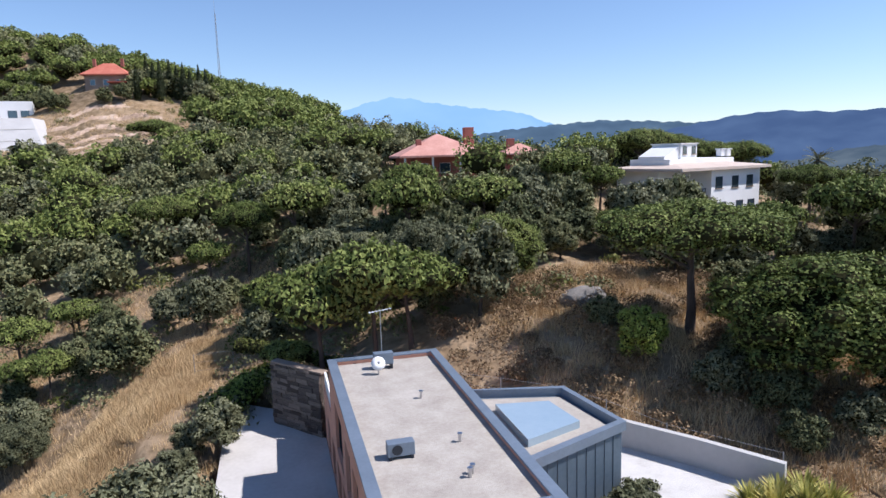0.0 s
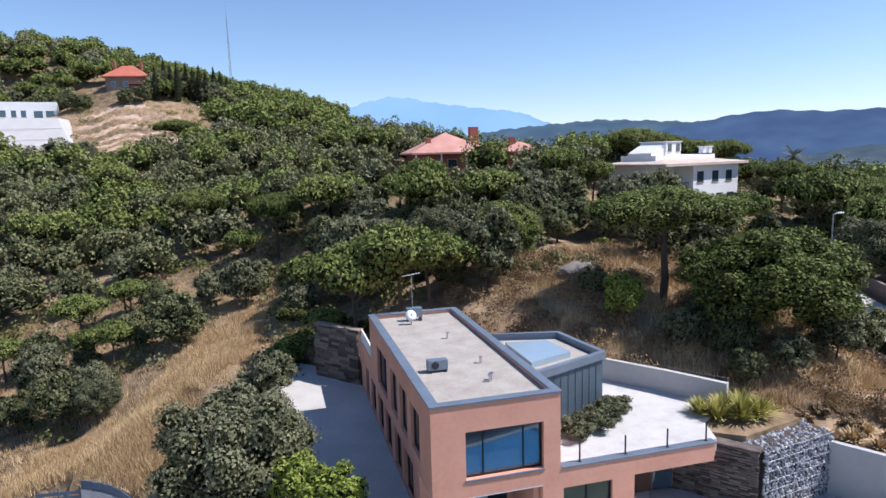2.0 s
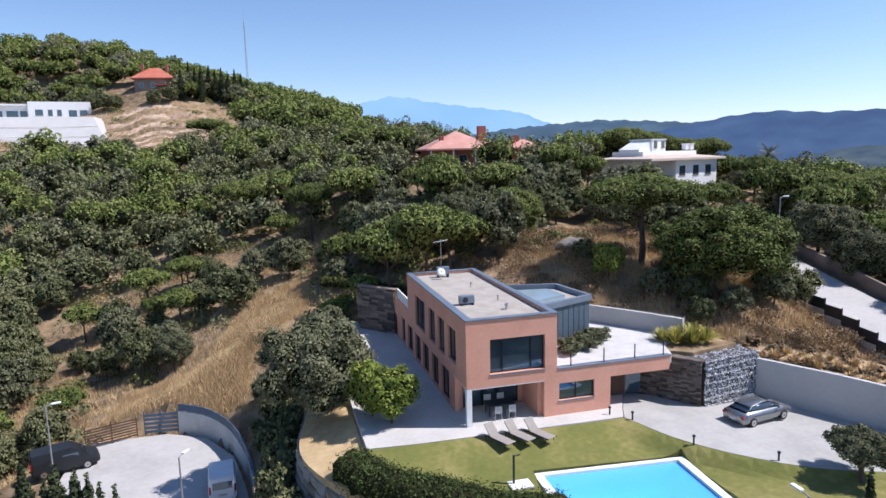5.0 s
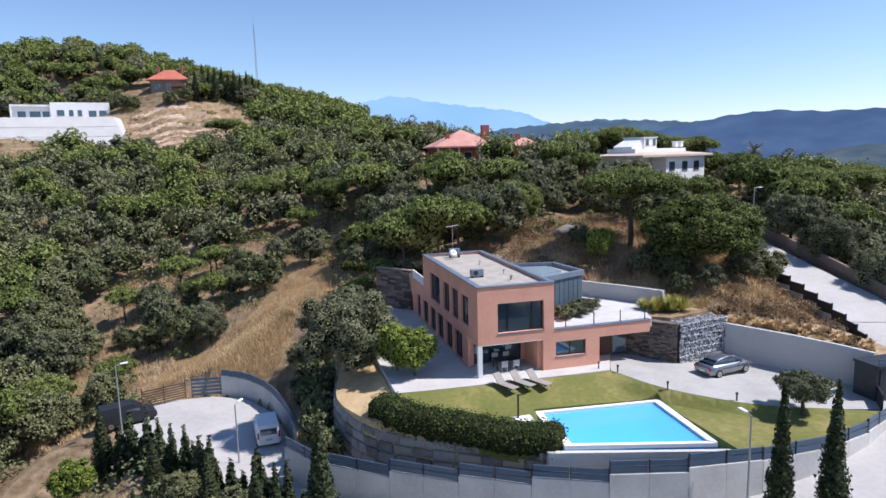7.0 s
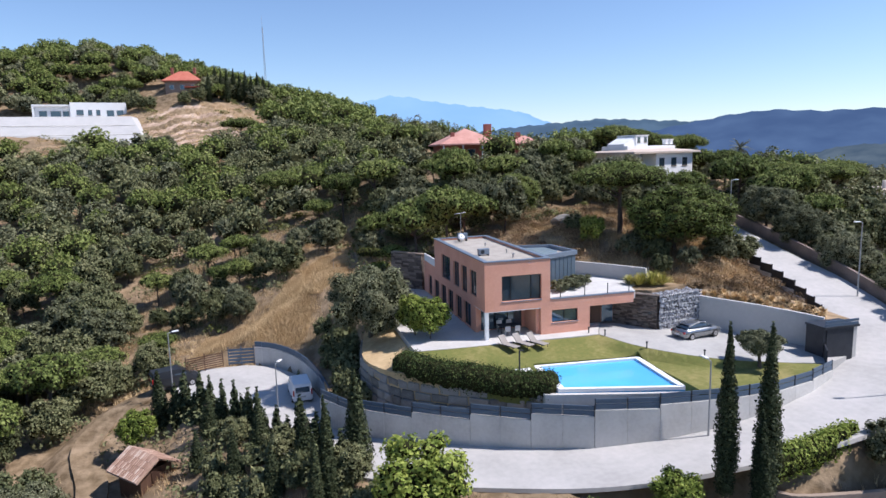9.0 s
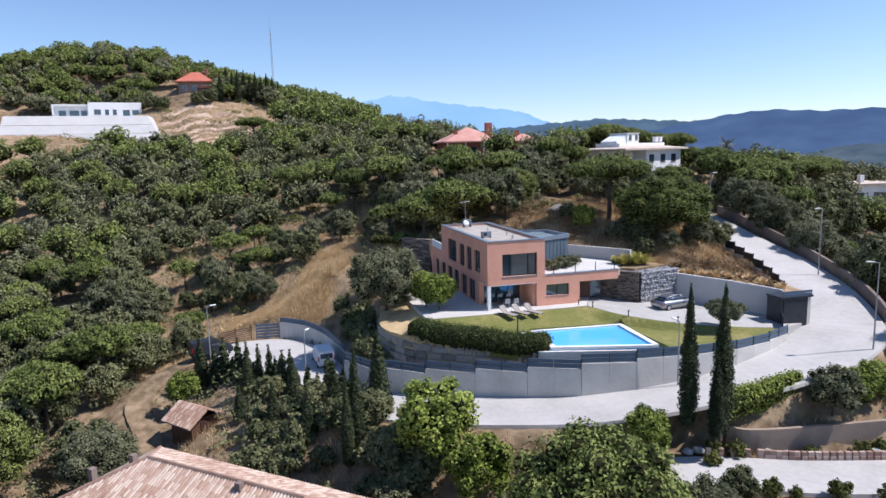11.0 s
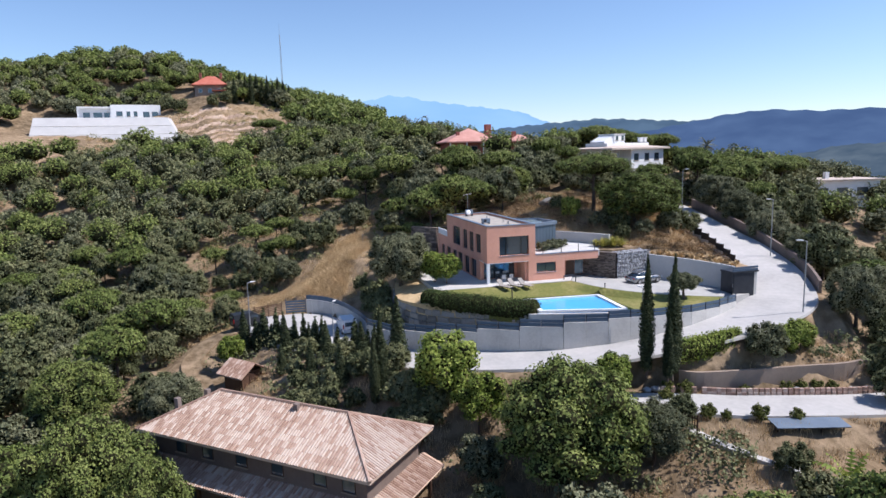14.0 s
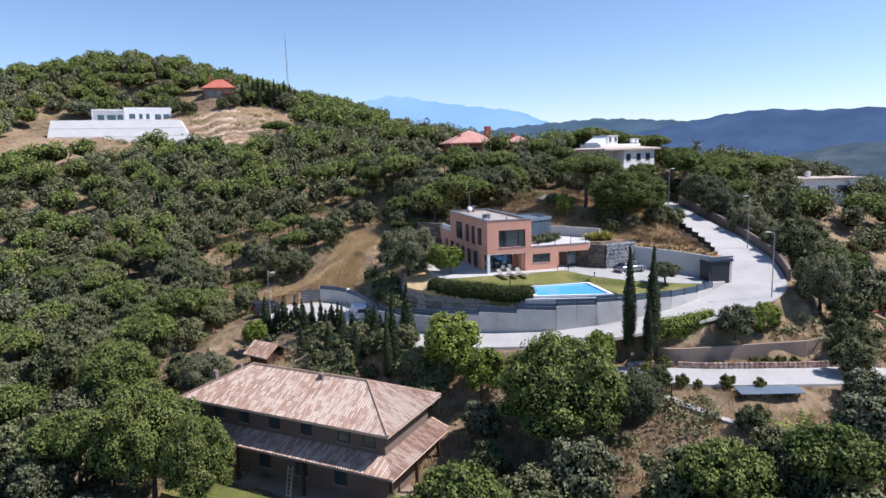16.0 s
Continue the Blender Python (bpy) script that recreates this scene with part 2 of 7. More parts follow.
def box(bm, x0, x1, y0, y1, z0, z1, m=None):
    vs = [bm.verts.new(Vector(p)) for p in ((x0, y0, z0), (x1, y0, z0), (x1, y1, z0), (x0, y1, z0),
                                             (x0, y0, z1), (x1, y0, z1), (x1, y1, z1), (x0, y1, z1))]
    for f in ((3, 2, 1, 0), (4, 5, 6, 7), (0, 1, 5, 4), (1, 2, 6, 5), (2, 3, 7, 6), (3, 0, 4, 7)):
        bm.faces.new([vs[i] for i in f])
    if m is not None:
        bmesh.ops.transform(bm, matrix=m, verts=vs)
    return vs


def bm_box(x0, x1, y0, y1, z0, z1, bevel=0.0, m=None):
    bm = bmesh.new()
    box(bm, x0, x1, y0, y1, z0, z1, m)
    if bevel:
        bmesh.ops.bevel(bm, geom=bm.edges[:], offset=bevel, segments=2, affect="EDGES", profile=0.5)
    return bm


def tube(bm, a, b, r0, r1=None, n=8):
    """A tapered round bar from a to b."""
    a, b = Vector(a), Vector(b)
    r1 = r0 if r1 is None else r1
    q = (b - a).to_track_quat("Z", "Y").to_matrix()
    rings = []
    for p, r in ((a, r0), (b, r1)):
        rings.append([bm.verts.new(p + q @ Vector((r * math.cos(2 * math.pi * i / n), r * math.sin(2 * math.pi * i / n), 0))) for i in range(n)])
    for i in range(n):
        bm.faces.new((rings[0][i], rings[0][(i + 1) % n], rings[1][(i + 1) % n], rings[1][i]))
    bm.faces.new(rings[0][::-1])
    bm.faces.new(rings[1])


def bm_tube(*a, **k):
    bm = bmesh.new()
    tube(bm, *a, **k)
    return bm


def prism(bm, poly, z0, z1):
    """A plan polygon with thickness; z0 and z1 are numbers or functions of x, y."""
    f0 = z0 if callable(z0) else (lambda x, y: z0)
    f1 = z1 if callable(z1) else (lambda x, y: z1)
    lo = [bm.verts.new((x, y, f0(x, y))) for x, y in poly]
    hi = [bm.verts.new((x, y, f1(x, y))) for x, y in poly]
    bm.faces.new(lo[::-1])
    bm.faces.new(hi)
    for i in range(len(poly)):
        j = (i + 1) % len(poly)
        bm.faces.new((lo[i], lo[j], hi[j], hi[i]))
    bmesh.ops.recalc_face_normals(bm, faces=bm.faces[:])
    return bm


def bm_prism(poly, z0, z1):
    return prism(bmesh.new(), poly, z0, z1)


def spline(pts, n=8):
    """Catmull-Rom points along a line of 2D or 3D points."""
    p = [np.array(q, float) for q in pts]
    p = [2 * p[0] - p[1], *p, 2 * p[-1] - p[-2]]
    out = []
    for i in range(1, len(p) - 2):
        for k in range(n):
            t = k / n
            out.append(0.5 * (2 * p[i] + (p[i + 1] - p[i - 1]) * t + (2 * p[i - 1] - 5 * p[i] + 4 * p[i + 1] - p[i + 2]) * t * t
                              + (3 * p[i] - p[i - 1] - 3 * p[i + 1] + p[i + 2]) * t ** 3))
    out.append(p[-2])
    return out


def wall_along(line, z_low, z_high, thick):
    """A wall that follows a plan line; the heights are functions of the index along it."""
    bm = bmesh.new()
    rows = []
    for i, p in enumerate(line):
        a, b = line[max(0, i - 1)], line[min(len(line) - 1, i + 1)]
        d = Vector((b[0] - a[0], b[1] - a[1])).normalized()
        nx, ny = -d.y * thick / 2, d.x * thick / 2
        zl, zh = z_low(i), z_high(i)
        rows.append([bm.verts.new(v) for v in ((p[0] + nx, p[1] + ny, zl), (p[0] - nx, p[1] - ny, zl), (p[0] - nx, p[1] - ny, zh), (p[0] + nx, p[1] + ny, zh))])
    for r, s in zip(rows, rows[1:]):
        for k in range(4):
            bm.faces.new((r[k], r[(k + 1) % 4], s[(k + 1) % 4], s[k]))
    bm.faces.new(rows[0])
    bm.faces.new(rows[-1][::-1])
    bmesh.ops.recalc_face_normals(bm, faces=bm.faces[:])
    return bm


# the lie of the land: heights at known spots, joined smoothly
NEAR = np.array([(5, 8, -0.4), (0, -3, -0.6), (12, -3, -0.8), (6, -9, -1.3), (20, -8, -1.3), (-7, 8, -0.4), (-6, 26, -0.2),
                 (30, 3, 2.0), (24, 3, 2.4), (-19, 30, -4.2), (-10, 27, 0.2), (-6, 43, 1.5), (14, 20, 5.2), (20, 25, 7.0),
                 (23, 14, 5.6), (4, 30, 3.8), (0, 60, 8), (20, 45, 8.8), (46, 50, 10.5), (60, 40, 6.5), (42, 28, 5.0)])
BACK = np.array([(38, 70, 13), (26, 92, 15.4), (17, 65, 13.6), (25, 66, 13.8), (31, 67, 14.2), (70, 30, 4.5), (82, 32, 3.5), (75, 60, 9), (100, 55, 6), (-30, 45, -5), (-45, 45, -7),
                 (-55, 65, -2), (-20, 42, -1.8), (-14, 70, 7), (-30, 101, 14), (-40, 107, 15), (-22, 109, 18), (-46, 120, 17.5),
                 (-84, 122, 20.5), (-62, 100, 12), (-33, 134, 23), (-60, 148, 26.2), (-72, 149, 26.2), (-65, 157, 26.8), (-52, 141, 24), (-88, 150, 25), (-42, 155, 34)])
HILL = np.array([(-65, 178, 45), (-78, 200, 50), (-12, 195, 34), (-8, 112, 22), (-28, 155, 33), (-140, 160, 38), (-120, 80, 2),
                 (-27, 2, -8.8), (-40, -5, -12), (-25, -20, -12.8), (-38, -20, -13), (-10, -25, -11.5), (-1, -25, -9.5),
                 (-13, -12, -7.8), (5, -30, -8.5), (12, -20, -4.7), (20, -20, -4.8), (26, -21, -5), (18, -33, -8.6), (12, -30.5, -8.2), (0, -45, -14)])
FRONT = np.array([(33, -25, -7.5), (42, -10, -3.5), (55, 0, -8), (45, -30, -12), (-60, 20, -12), (-80, 60, -8), (-50, -40, -17),
                  (-25, -75, -19), (30, -60, -17), (60, 15, 0), (50, 20, 4), (90, -30, -15), (-100, -20, -18), (120, 110, -8), (72, 105, 5), (160, 60, -12)])
SPOTS = np.vstack((NEAR, BACK, HILL, FRONT))


def kernel(d2):
    return np.sqrt(d2 + 25.0)


A = np.ones((len(SPOTS) + 1, len(SPOTS) + 1))
A[:-1, :-1] = kernel(((SPOTS[:, None, :2] - SPOTS[None, :, :2]) ** 2).sum(-1))
A[-1, -1] = 0
WEIGHTS = np.linalg.solve(A, np.append(SPOTS[:, 2], 0))

# roads: plan line with heights, and half width
ROAD = spline([(-20, 13, -6.4), (-17, 5, -6.3), (-13.2, -3, -5.7), (-8.5, -8.2, -5.1), (-3, -11.5, -4.7), (3, -14, -4.3), (10, -15.3, -3.6),
               (17, -15.9, -2.7), (23.5, -15, -2.0), (28.5, -12.5, -1.4), (32, -8, -0.5), (34.4, -3, 0.6), (35.9, 3, 1.9), (36.9, 9, 3.1),
               (38, 15, 4.1), (39.5, 21, 4.8), (41, 26, 5.2)], 6)
LANE = spline([(1, -21.5, -6.6), (6, -21.8, -6.5), (10, -22.9, -6.6), (14, -24.5, -6.7), (19, -25.9, -6.8), (24, -26.9, -7.0), (30, -27.8, -7.3), (44, -30.5, -9.0)], 5)
TRACK = spline([(-31, -14, -12.2), (-31, -6, -10.6), (-31, 2, -9.4), (-33, 9, -8.4), (-31, 14, -7.2), (-28, 16, -6.6)], 5)
CUL = [(-26.5, 13), (-26.6, 20.6), (-20, 20.5), (-16.8, 18.6), (-14.5, 14.5), (-13.4, 9), (-12.6, 3), (-14.5, -2), (-18.5, 0), (-22.5, 4.5)]
PIT = [(-19 + (a + 19) * 1.24, 10 + (b - 10) * 1.15) for a, b in CUL]
CUL_LINE = spline([(-19.1, 20.6), (-16.9, 19.3), (-15, 16.6), (-13.6, 12.5), (-12.8, 8), (-12.6, 4.5), (-13.4, 1.6)], 3)
# sunken strip between the turning place and the rockery
TRENCH = [(-13.6, 16), (-9.0, 14), (-9.4, 8), (-10.2, 3.4), (-9.6, 0), (-8, -3.6), (-5, -6.4), (0, -9.4), (-0.4, -10.4), (-7.6, -5.5), (-11.2, -2.5), (-13.2, 1.5), (-12.7, 8)]
# mown strip of tall dry grass climbing to the patio's end
STRIP = [(-25, 31), (-20.8, 30.2), (-17.4, 31), (-16, 34.3), (-13.4, 38.4), (-9.7, 43.2), (-6.5, 41.5), (-7.8, 33.9), (-9.2, 29), (-12.2, 25.7), (-13.4, 22.1), (-14.4, 19.5), (-18, 22.2), (-22.5, 23.3), (-26, 24.5)]
GARDEN = [(-6.3, -1), (-6.3, 29.5), (-4.4, 30.5), (-2.4, 26.2), (0.6, 22.4), (5.4, 22), (6.2, 17.2), (8.5, 15.2), (13.5, 9.4), (17.2, 3.9), (19.5, 3.2), (22.6, 2.8),
          (26.4, 0.0), (27.6, -4.5), (28.4, -8.8), (23.5, -11.6),
          (16, -12.9), (8, -12.0), (0.3, -9.2), (-5, -5.5)]


def inside(poly, x, y):
    r = np.zeros(x.shape, bool)
    for (x0, y0), (x1, y1) in zip(poly, poly[1:] + poly[:1]):
        if y0 != y1:
            r ^= ((y0 > y) != (y1 > y)) & (x < (x1 - x0) * (y - y0) / (y1 - y0) + x0)
    return r


def smooth(a, b, v):
    t = np.clip((v - a) / (b - a), 0, 1)
    return t * t * (3 - 2 * t)


def land(x, y):
    """Height of the ground."""
    x, y = np.asarray(x, float), np.asarray(y, float)
    z = np.full(x.shape, WEIGHTS[-1])
    for (sx, sy, _), w in zip(SPOTS, WEIGHTS):
        z = z + w * kernel((x - sx) ** 2 + (y - sy) ** 2)
    far = smooth(170, 420, np.hypot(x + 10, y - 40))
    z = z * (1 - far) + (-70) * far
    z = z + 0.35 * np.sin(x * 0.31 + 1.3 * np.sin(y * 0.17)) * np.sin(y * 0.27 + x * 0.05) + 0.18 * np.sin(x * 0.9 + y * 0.4) * np.sin(y * 0.8 - x * 0.3)
    for line, half, edge in ((ROAD, 3.6, 8.0), (LANE, 4.1, 4.8), (TRACK, 1.3, 4.0)):
        best, level = np.full(x.shape, 1e9), np.zeros(x.shape)
        for p in line:
            d = np.hypot(x - p[0], y - p[1])
            near = d < best
            best, level = np.where(near, d, best), np.where(near, p[2], level)
        k = 1 - smooth(half, np.where((line is ROAD) & (x > 9) & (x < 31) & (y < -14), 4.0, edge), best)
        z = z * (1 - k) + (level - 0.25) * k
    d = np.min([np.hypot(x - p[0], y - p[1]) for p in CUL_LINE], 0)
    z = np.where((d < 8) & (x < -11), np.minimum(z, -4.9 + 0.6 * np.maximum(0, d - 1.2)), z)
    z = np.where(inside(TRENCH, x, y), np.minimum(z, -5.1), z)
    z = np.where(inside(PIT, x, y), -6.75, z)
    return np.where(inside(GARDEN, x, y), np.minimum(z, -3.4), z)


def ground_at(x, y):
    return float(land(np.array([x]), np.array([y]))[0])


def axis(lo, hi, step, far):
    a = list(np.arange(lo, hi + step / 2, step))
    s, v = step, hi
    while v < far:
        s *= 1.25
        v += s
        a.append(v)
    s, v = step, lo
    while v > -far:
        s *= 1.25
        v -= s
        a.insert(0, v)
    return np.array(a)


def build_ground():
    gx, gy = axis(-95, 95, 1.0, 4500), axis(-85, 215, 1.0, 4500)
    X, Y = np.meshgrid(gx, gy)
    Z = land(X.ravel(), Y.ravel())
    nx = len(gx)
    idx = np.arange(X.size).reshape(X.shape)
    faces = np.stack((idx[:-1, :-1], idx[:-1, 1:], idx[1:, 1:], idx[1:, :-1]), -1).reshape(-1, 4)
    me = bpy.data.meshes.new("ground")
    me.from_pydata(np.stack((X.ravel(), Y.ravel(), Z), 1).tolist(), [], faces.tolist())
    me.materials.append(M_SOIL)
    me.polygons.foreach_set("use_smooth", [True] * len(me.polygons))
    tagged(new("ground", me), "sandy hillside soil with dry grass and leaf litter", kind="structure")


build_ground()


def ribbon(name, line, half, mat, label, thick=0.25):
    bm = bmesh.new()
    rows = []
    for i, p in enumerate(line):
        a, b = line[max(0, i - 1)], line[min(len(line) - 1, i + 1)]
        d = Vector((b[0] - a[0], b[1] - a[1])).normalized()
        h = half(i) if callable(half) else half
        nx, ny = -d.y * h, d.x * h
        rows.append([bm.verts.new(v) for v in ((p[0] + nx, p[1] + ny, p[2]), (p[0] - nx, p[1] - ny, p[2]),
                                               (p[0] - nx * 1.02, p[1] - ny * 1.02, p[2] - thick), (p[0] + nx * 1.02, p[1] + ny * 1.02, p[2] - thick))])
    for r, s in zip(rows, rows[1:]):
        for k in range(4):
            bm.faces.new((r[k], r[(k + 1) % 4], s[(k + 1) % 4], s[k]))
    bmesh.ops.recalc_face_normals(bm, faces=bm.faces[:])
    return structure(name, bm, mat, label)


ribbon("road", ROAD, lambda i: 3.4 - 0.7 * float(smooth(2, 12, np.array(ROAD[i][1]))) if ROAD[i][0] > 30 else 3.4, M_ROAD, "pale concrete road curving uphill round the villa")
ribbon("lane", LANE, 2.2, M_ROAD, "pale concrete lane below the villa road")
ribbon("track", TRACK, 1.1, M_SOIL, "brown earth track down to the cottage", 0.2)
structure("pavement", bm_prism(CUL, -7.0, -6.39), M_ROAD, "pale concrete turning place at the road's end")


# far ridges, their haze put into the glowing colour
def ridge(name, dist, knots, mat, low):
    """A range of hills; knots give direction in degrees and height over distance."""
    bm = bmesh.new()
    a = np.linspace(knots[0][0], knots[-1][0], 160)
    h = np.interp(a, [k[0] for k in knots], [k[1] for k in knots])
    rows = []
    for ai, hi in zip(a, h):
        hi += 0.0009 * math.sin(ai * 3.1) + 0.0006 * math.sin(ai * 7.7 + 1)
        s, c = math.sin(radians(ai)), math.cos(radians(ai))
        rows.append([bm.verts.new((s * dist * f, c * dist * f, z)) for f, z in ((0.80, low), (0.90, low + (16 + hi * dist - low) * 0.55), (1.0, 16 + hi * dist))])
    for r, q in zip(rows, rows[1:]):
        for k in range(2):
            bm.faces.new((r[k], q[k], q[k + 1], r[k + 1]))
    return structure(name, bm, mat, "distant hills with blue haze in their colour", True)


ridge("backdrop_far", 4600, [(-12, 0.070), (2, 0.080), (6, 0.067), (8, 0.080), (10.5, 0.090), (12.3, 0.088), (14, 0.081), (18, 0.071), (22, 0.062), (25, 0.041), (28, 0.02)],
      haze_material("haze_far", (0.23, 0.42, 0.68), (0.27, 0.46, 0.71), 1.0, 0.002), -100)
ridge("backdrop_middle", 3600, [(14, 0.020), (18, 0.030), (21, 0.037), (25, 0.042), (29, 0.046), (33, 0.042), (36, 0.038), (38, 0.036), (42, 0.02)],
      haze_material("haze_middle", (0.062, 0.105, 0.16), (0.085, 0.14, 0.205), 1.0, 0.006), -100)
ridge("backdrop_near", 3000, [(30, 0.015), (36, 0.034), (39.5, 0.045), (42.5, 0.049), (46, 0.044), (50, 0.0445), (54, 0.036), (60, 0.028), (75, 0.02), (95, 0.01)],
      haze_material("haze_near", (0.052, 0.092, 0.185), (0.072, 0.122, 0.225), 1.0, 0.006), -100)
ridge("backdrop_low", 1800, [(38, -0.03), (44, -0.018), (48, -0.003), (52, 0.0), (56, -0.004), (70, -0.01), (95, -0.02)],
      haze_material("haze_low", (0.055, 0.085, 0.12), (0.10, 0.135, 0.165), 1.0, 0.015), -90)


# ---- the villa ----
W, L, RZ = 5.85, 16.4, 6.6          # upper block
def facade_window(parent, name, u0, u1, z0, z1, face, depth=0.25, mull=(), bar=0.06):
    """A recessed window; face maps (u, inward, z) to a matrix-like function."""
    ob = new(name)
    ob.parent = parent
    def put(n, a, b, d0, d1, c, d, mat):
        bm = bmesh.new()
        vs = []
        for u, w, z in ((a, d0, c), (b, d0, c), (b, d1, c), (a, d1, c), (a, d0, d), (b, d0, d), (b, d1, d), (a, d1, d)):
            vs.append(bm.verts.new(face(u, w, z)))
        for f in ((3, 2, 1, 0), (4, 5, 6, 7), (0, 1, 5, 4), (1, 2, 6, 5), (2, 3, 7, 6), (3, 0, 4, 7)):
            bm.faces.new([vs[i] for i in f])
        bmesh.ops.recalc_face_normals(bm, faces=bm.faces[:])
        o = part(n, bm, mat, ob)
        return o
    put("pane", u0, u1, depth, depth + 0.03, z0, z1, M_GLASS)
    for a, b, c, d in ((u0, u0 + bar, z0, z1), (u1 - bar, u1, z0, z1), (u0, u1, z1 - bar, z1), (u0, u1, z0, z0 + bar)):
        put("window_frame", a, b, depth - 0.05, depth - 0.003, c, d, M_FRAME)
    for mu in mull:
        put("mullion", mu - bar / 2, mu + bar / 2, depth - 0.045, depth - 0.004, z0 + bar, z1 - bar, M_FRAME)
    return ob


def wall_with_holes(u_range, z_range, holes, thick, face):
    """A wall with rectangular openings, cut into cells."""
    us = sorted({u_range[0], u_range[1], *(h[0] for h in holes), *(h[1] for h in holes)})
    zs = sorted({z_range[0], z_range[1], *(h[2] for h in holes), *(h[3] for h in holes)})
    bm = bmesh.new()
    solid = lambda u, z: u_range[0] < u < u_range[1] and z_range[0] < z < z_range[1] and not any(h[0] < u < h[1] and h[2] < z < h[3] for h in holes)
    mid = lambda v, i: (v[i] + v[i + 1]) / 2
    cell = {(i, j): solid(mid(us, i), mid(zs, j)) for i in range(len(us) - 1) for j in range(len(zs) - 1)}
    quad = lambda pts: bm.faces.new([bm.verts.new(face(*p)) for p in pts])
    for (i, j), s in cell.items():
        if not s:
            continue
        a, b, c, d = us[i], us[i + 1], zs[j], zs[j + 1]
        quad(((a, 0, c), (b, 0, c), (b, 0, d), (a, 0, d)))
        quad(((a, thick, c), (a, thick, d), (b, thick, d), (b, thick, c)))
        for di, dj, pts in ((-1, 0, ((a, 0, c), (a, 0, d), (a, thick, d), (a, thick, c))), (1, 0, ((b, 0, c), (b, thick, c), (b, thick, d), (b, 0, d))),
                            (0, -1, ((a, 0, c), (a, thick, c), (b, thick, c), (b, 0, c))), (0, 1, ((a, 0, d), (b, 0, d), (b, thick, d), (a, thick, d)))):
            if not cell.get((i + di, j + dj), False):
                quad(pts)
    bmesh.ops.remove_doubles(bm, verts=bm.verts[:], dist=0.001)
    bmesh.ops.recalc_face_normals(bm, faces=bm.faces[:])
    return bm


front = lambda u, w, z: (u, w, z)
left = lambda u, w, z: (w + 0.0, u, z)

villa = thing("villa", "two-storey modern villa with salmon render and flat gravel roof", "house")
UPZ = 2.36
LEFT_UP = [(2.2, 4.0, 3.2, 5.4), (4.9, 6.6, 3.0, 5.4), (7.4, 9.2, 3.0, 5.4), (10.4, 13.6, 3.0, 5.4)]
LEFT_LOW = [(1.2, 3.2, 0.05, 2.2), (4.0, 6.0, 0.05, 2.2), (6.8, 8.6, 0.05, 2.2), (9.6, 11.4, 0.05, 2.2), (12.2, 14.0, 0.05, 2.2), (15.0, 16.8, 0.05, 2.2), (18.0, 19.4, 0.05, 2.2)]
part("front_wall", wall_with_holes((0, W), (UPZ, RZ - 0.06), [(1.5, 5.05, 3.15, 5.3)], 0.35, front), M_SALMON, villa)
left2 = lambda u, w, z: (w, u, z)
part("side_wall", wall_with_holes((0.35, L), (UPZ, RZ - 0.06), LEFT_UP, 0.3, left2), M_SALMON, villa)
lower_left = lambda u, w, z: (w + 0.02, u, z)
part("ground_floor_side_wall", wall_with_holes((2.6, 21.5), (0, UPZ - 0.003), [h for h in LEFT_LOW if h[0] > 2.6], 0.3, lower_left), M_SALMON, villa)
part("back_wall", bm_box(0.3, W, L - 0.3, L, 0, RZ - 0.06), M_SALMON, villa)
part("right_wall", bm_box(W - 0.3, W, 0.35, L - 0.3, 0, RZ - 0.06), M_SALMON, villa)
part("floor_slab", bm_box(0.31, W - 0.31, 0.36, L - 0.31, UPZ + 0.01, UPZ + 0.5), M_WHITE, villa)
part("soffit", bm_box(0.003, 5.0, 0.003, 2.9, UPZ - 0.05, UPZ - 0.003), M_WHITE, villa)
part("roof_deck", bm_box(0.3, W - 0.3, 0.35, L - 0.3, 6.05, 6.35), M_ROOFGRAVEL, villa)
cop = part("coping", bm_box(-0.06, 0.42, -0.06, L + 0.06, RZ - 0.06, RZ + 0.02, 0.012), M_ZINC, villa, "blue-grey zinc coping")
part("coping", bm_box(W - 0.36, W + 0.06, -0.06, L + 0.06, RZ - 0.06, RZ + 0.02, 0.012), M_ZINC, villa, "blue-grey zinc coping")
part("coping", bm_box(0.425, W - 0.365, -0.06, 0.36, RZ - 0.06, RZ + 0.02, 0.012), M_ZINC, villa, "blue-grey zinc coping")
part("coping", bm_box(0.425, W - 0.365, L - 0.36, L + 0.06, RZ - 0.06, RZ + 0.02, 0.012), M_ZINC, villa, "blue-grey zinc coping")
part("column", bm_box(0.0, 0.32, 0.0, 0.32, 0, UPZ - 0.06), M_WHITE, villa, "white square corner column")
# ground floor front to the entrance
part("ground_floor_front", wall_with_holes((5.0, 9.55), (0, 2.36), [(6.0, 8.42, 0.95, 2.05)], 0.35, front), M_SALMON, villa)
part("terrace_beam", bm_box(W + 0.003, 13.85, 0.0, 0.35, 2.363, 3.0), M_SALMON, villa)
part("entrance_lintel", bm_box(9.555, 13.8, 0.0, 0.35, 2.1, 2.36), M_SALMON, villa)
part("beam_coping", bm_box(W + 0.065, 13.9, -0.05, 0.42, 3.0, 3.05), M_ZINC, villa, "blue-grey zinc edge")
part("dining_back_wall", wall_with_holes((0.33, 4.7), (0, UPZ - 0.06), [(0.6, 4.4, 0.05, 2.2)], 0.2, lambda u, w, z: (u, w + 2.9, z)), M_SALMON, villa)
part("dining_side_wall", bm_box(4.705, 4.99, 0.36, 3.1, 0, UPZ - 0.06), M_SALMON, villa)
part("entrance_back_wall", bm_box(9.55, 12.9, 1.9, 2.15, 0, 2.36), M_SALMON, villa)
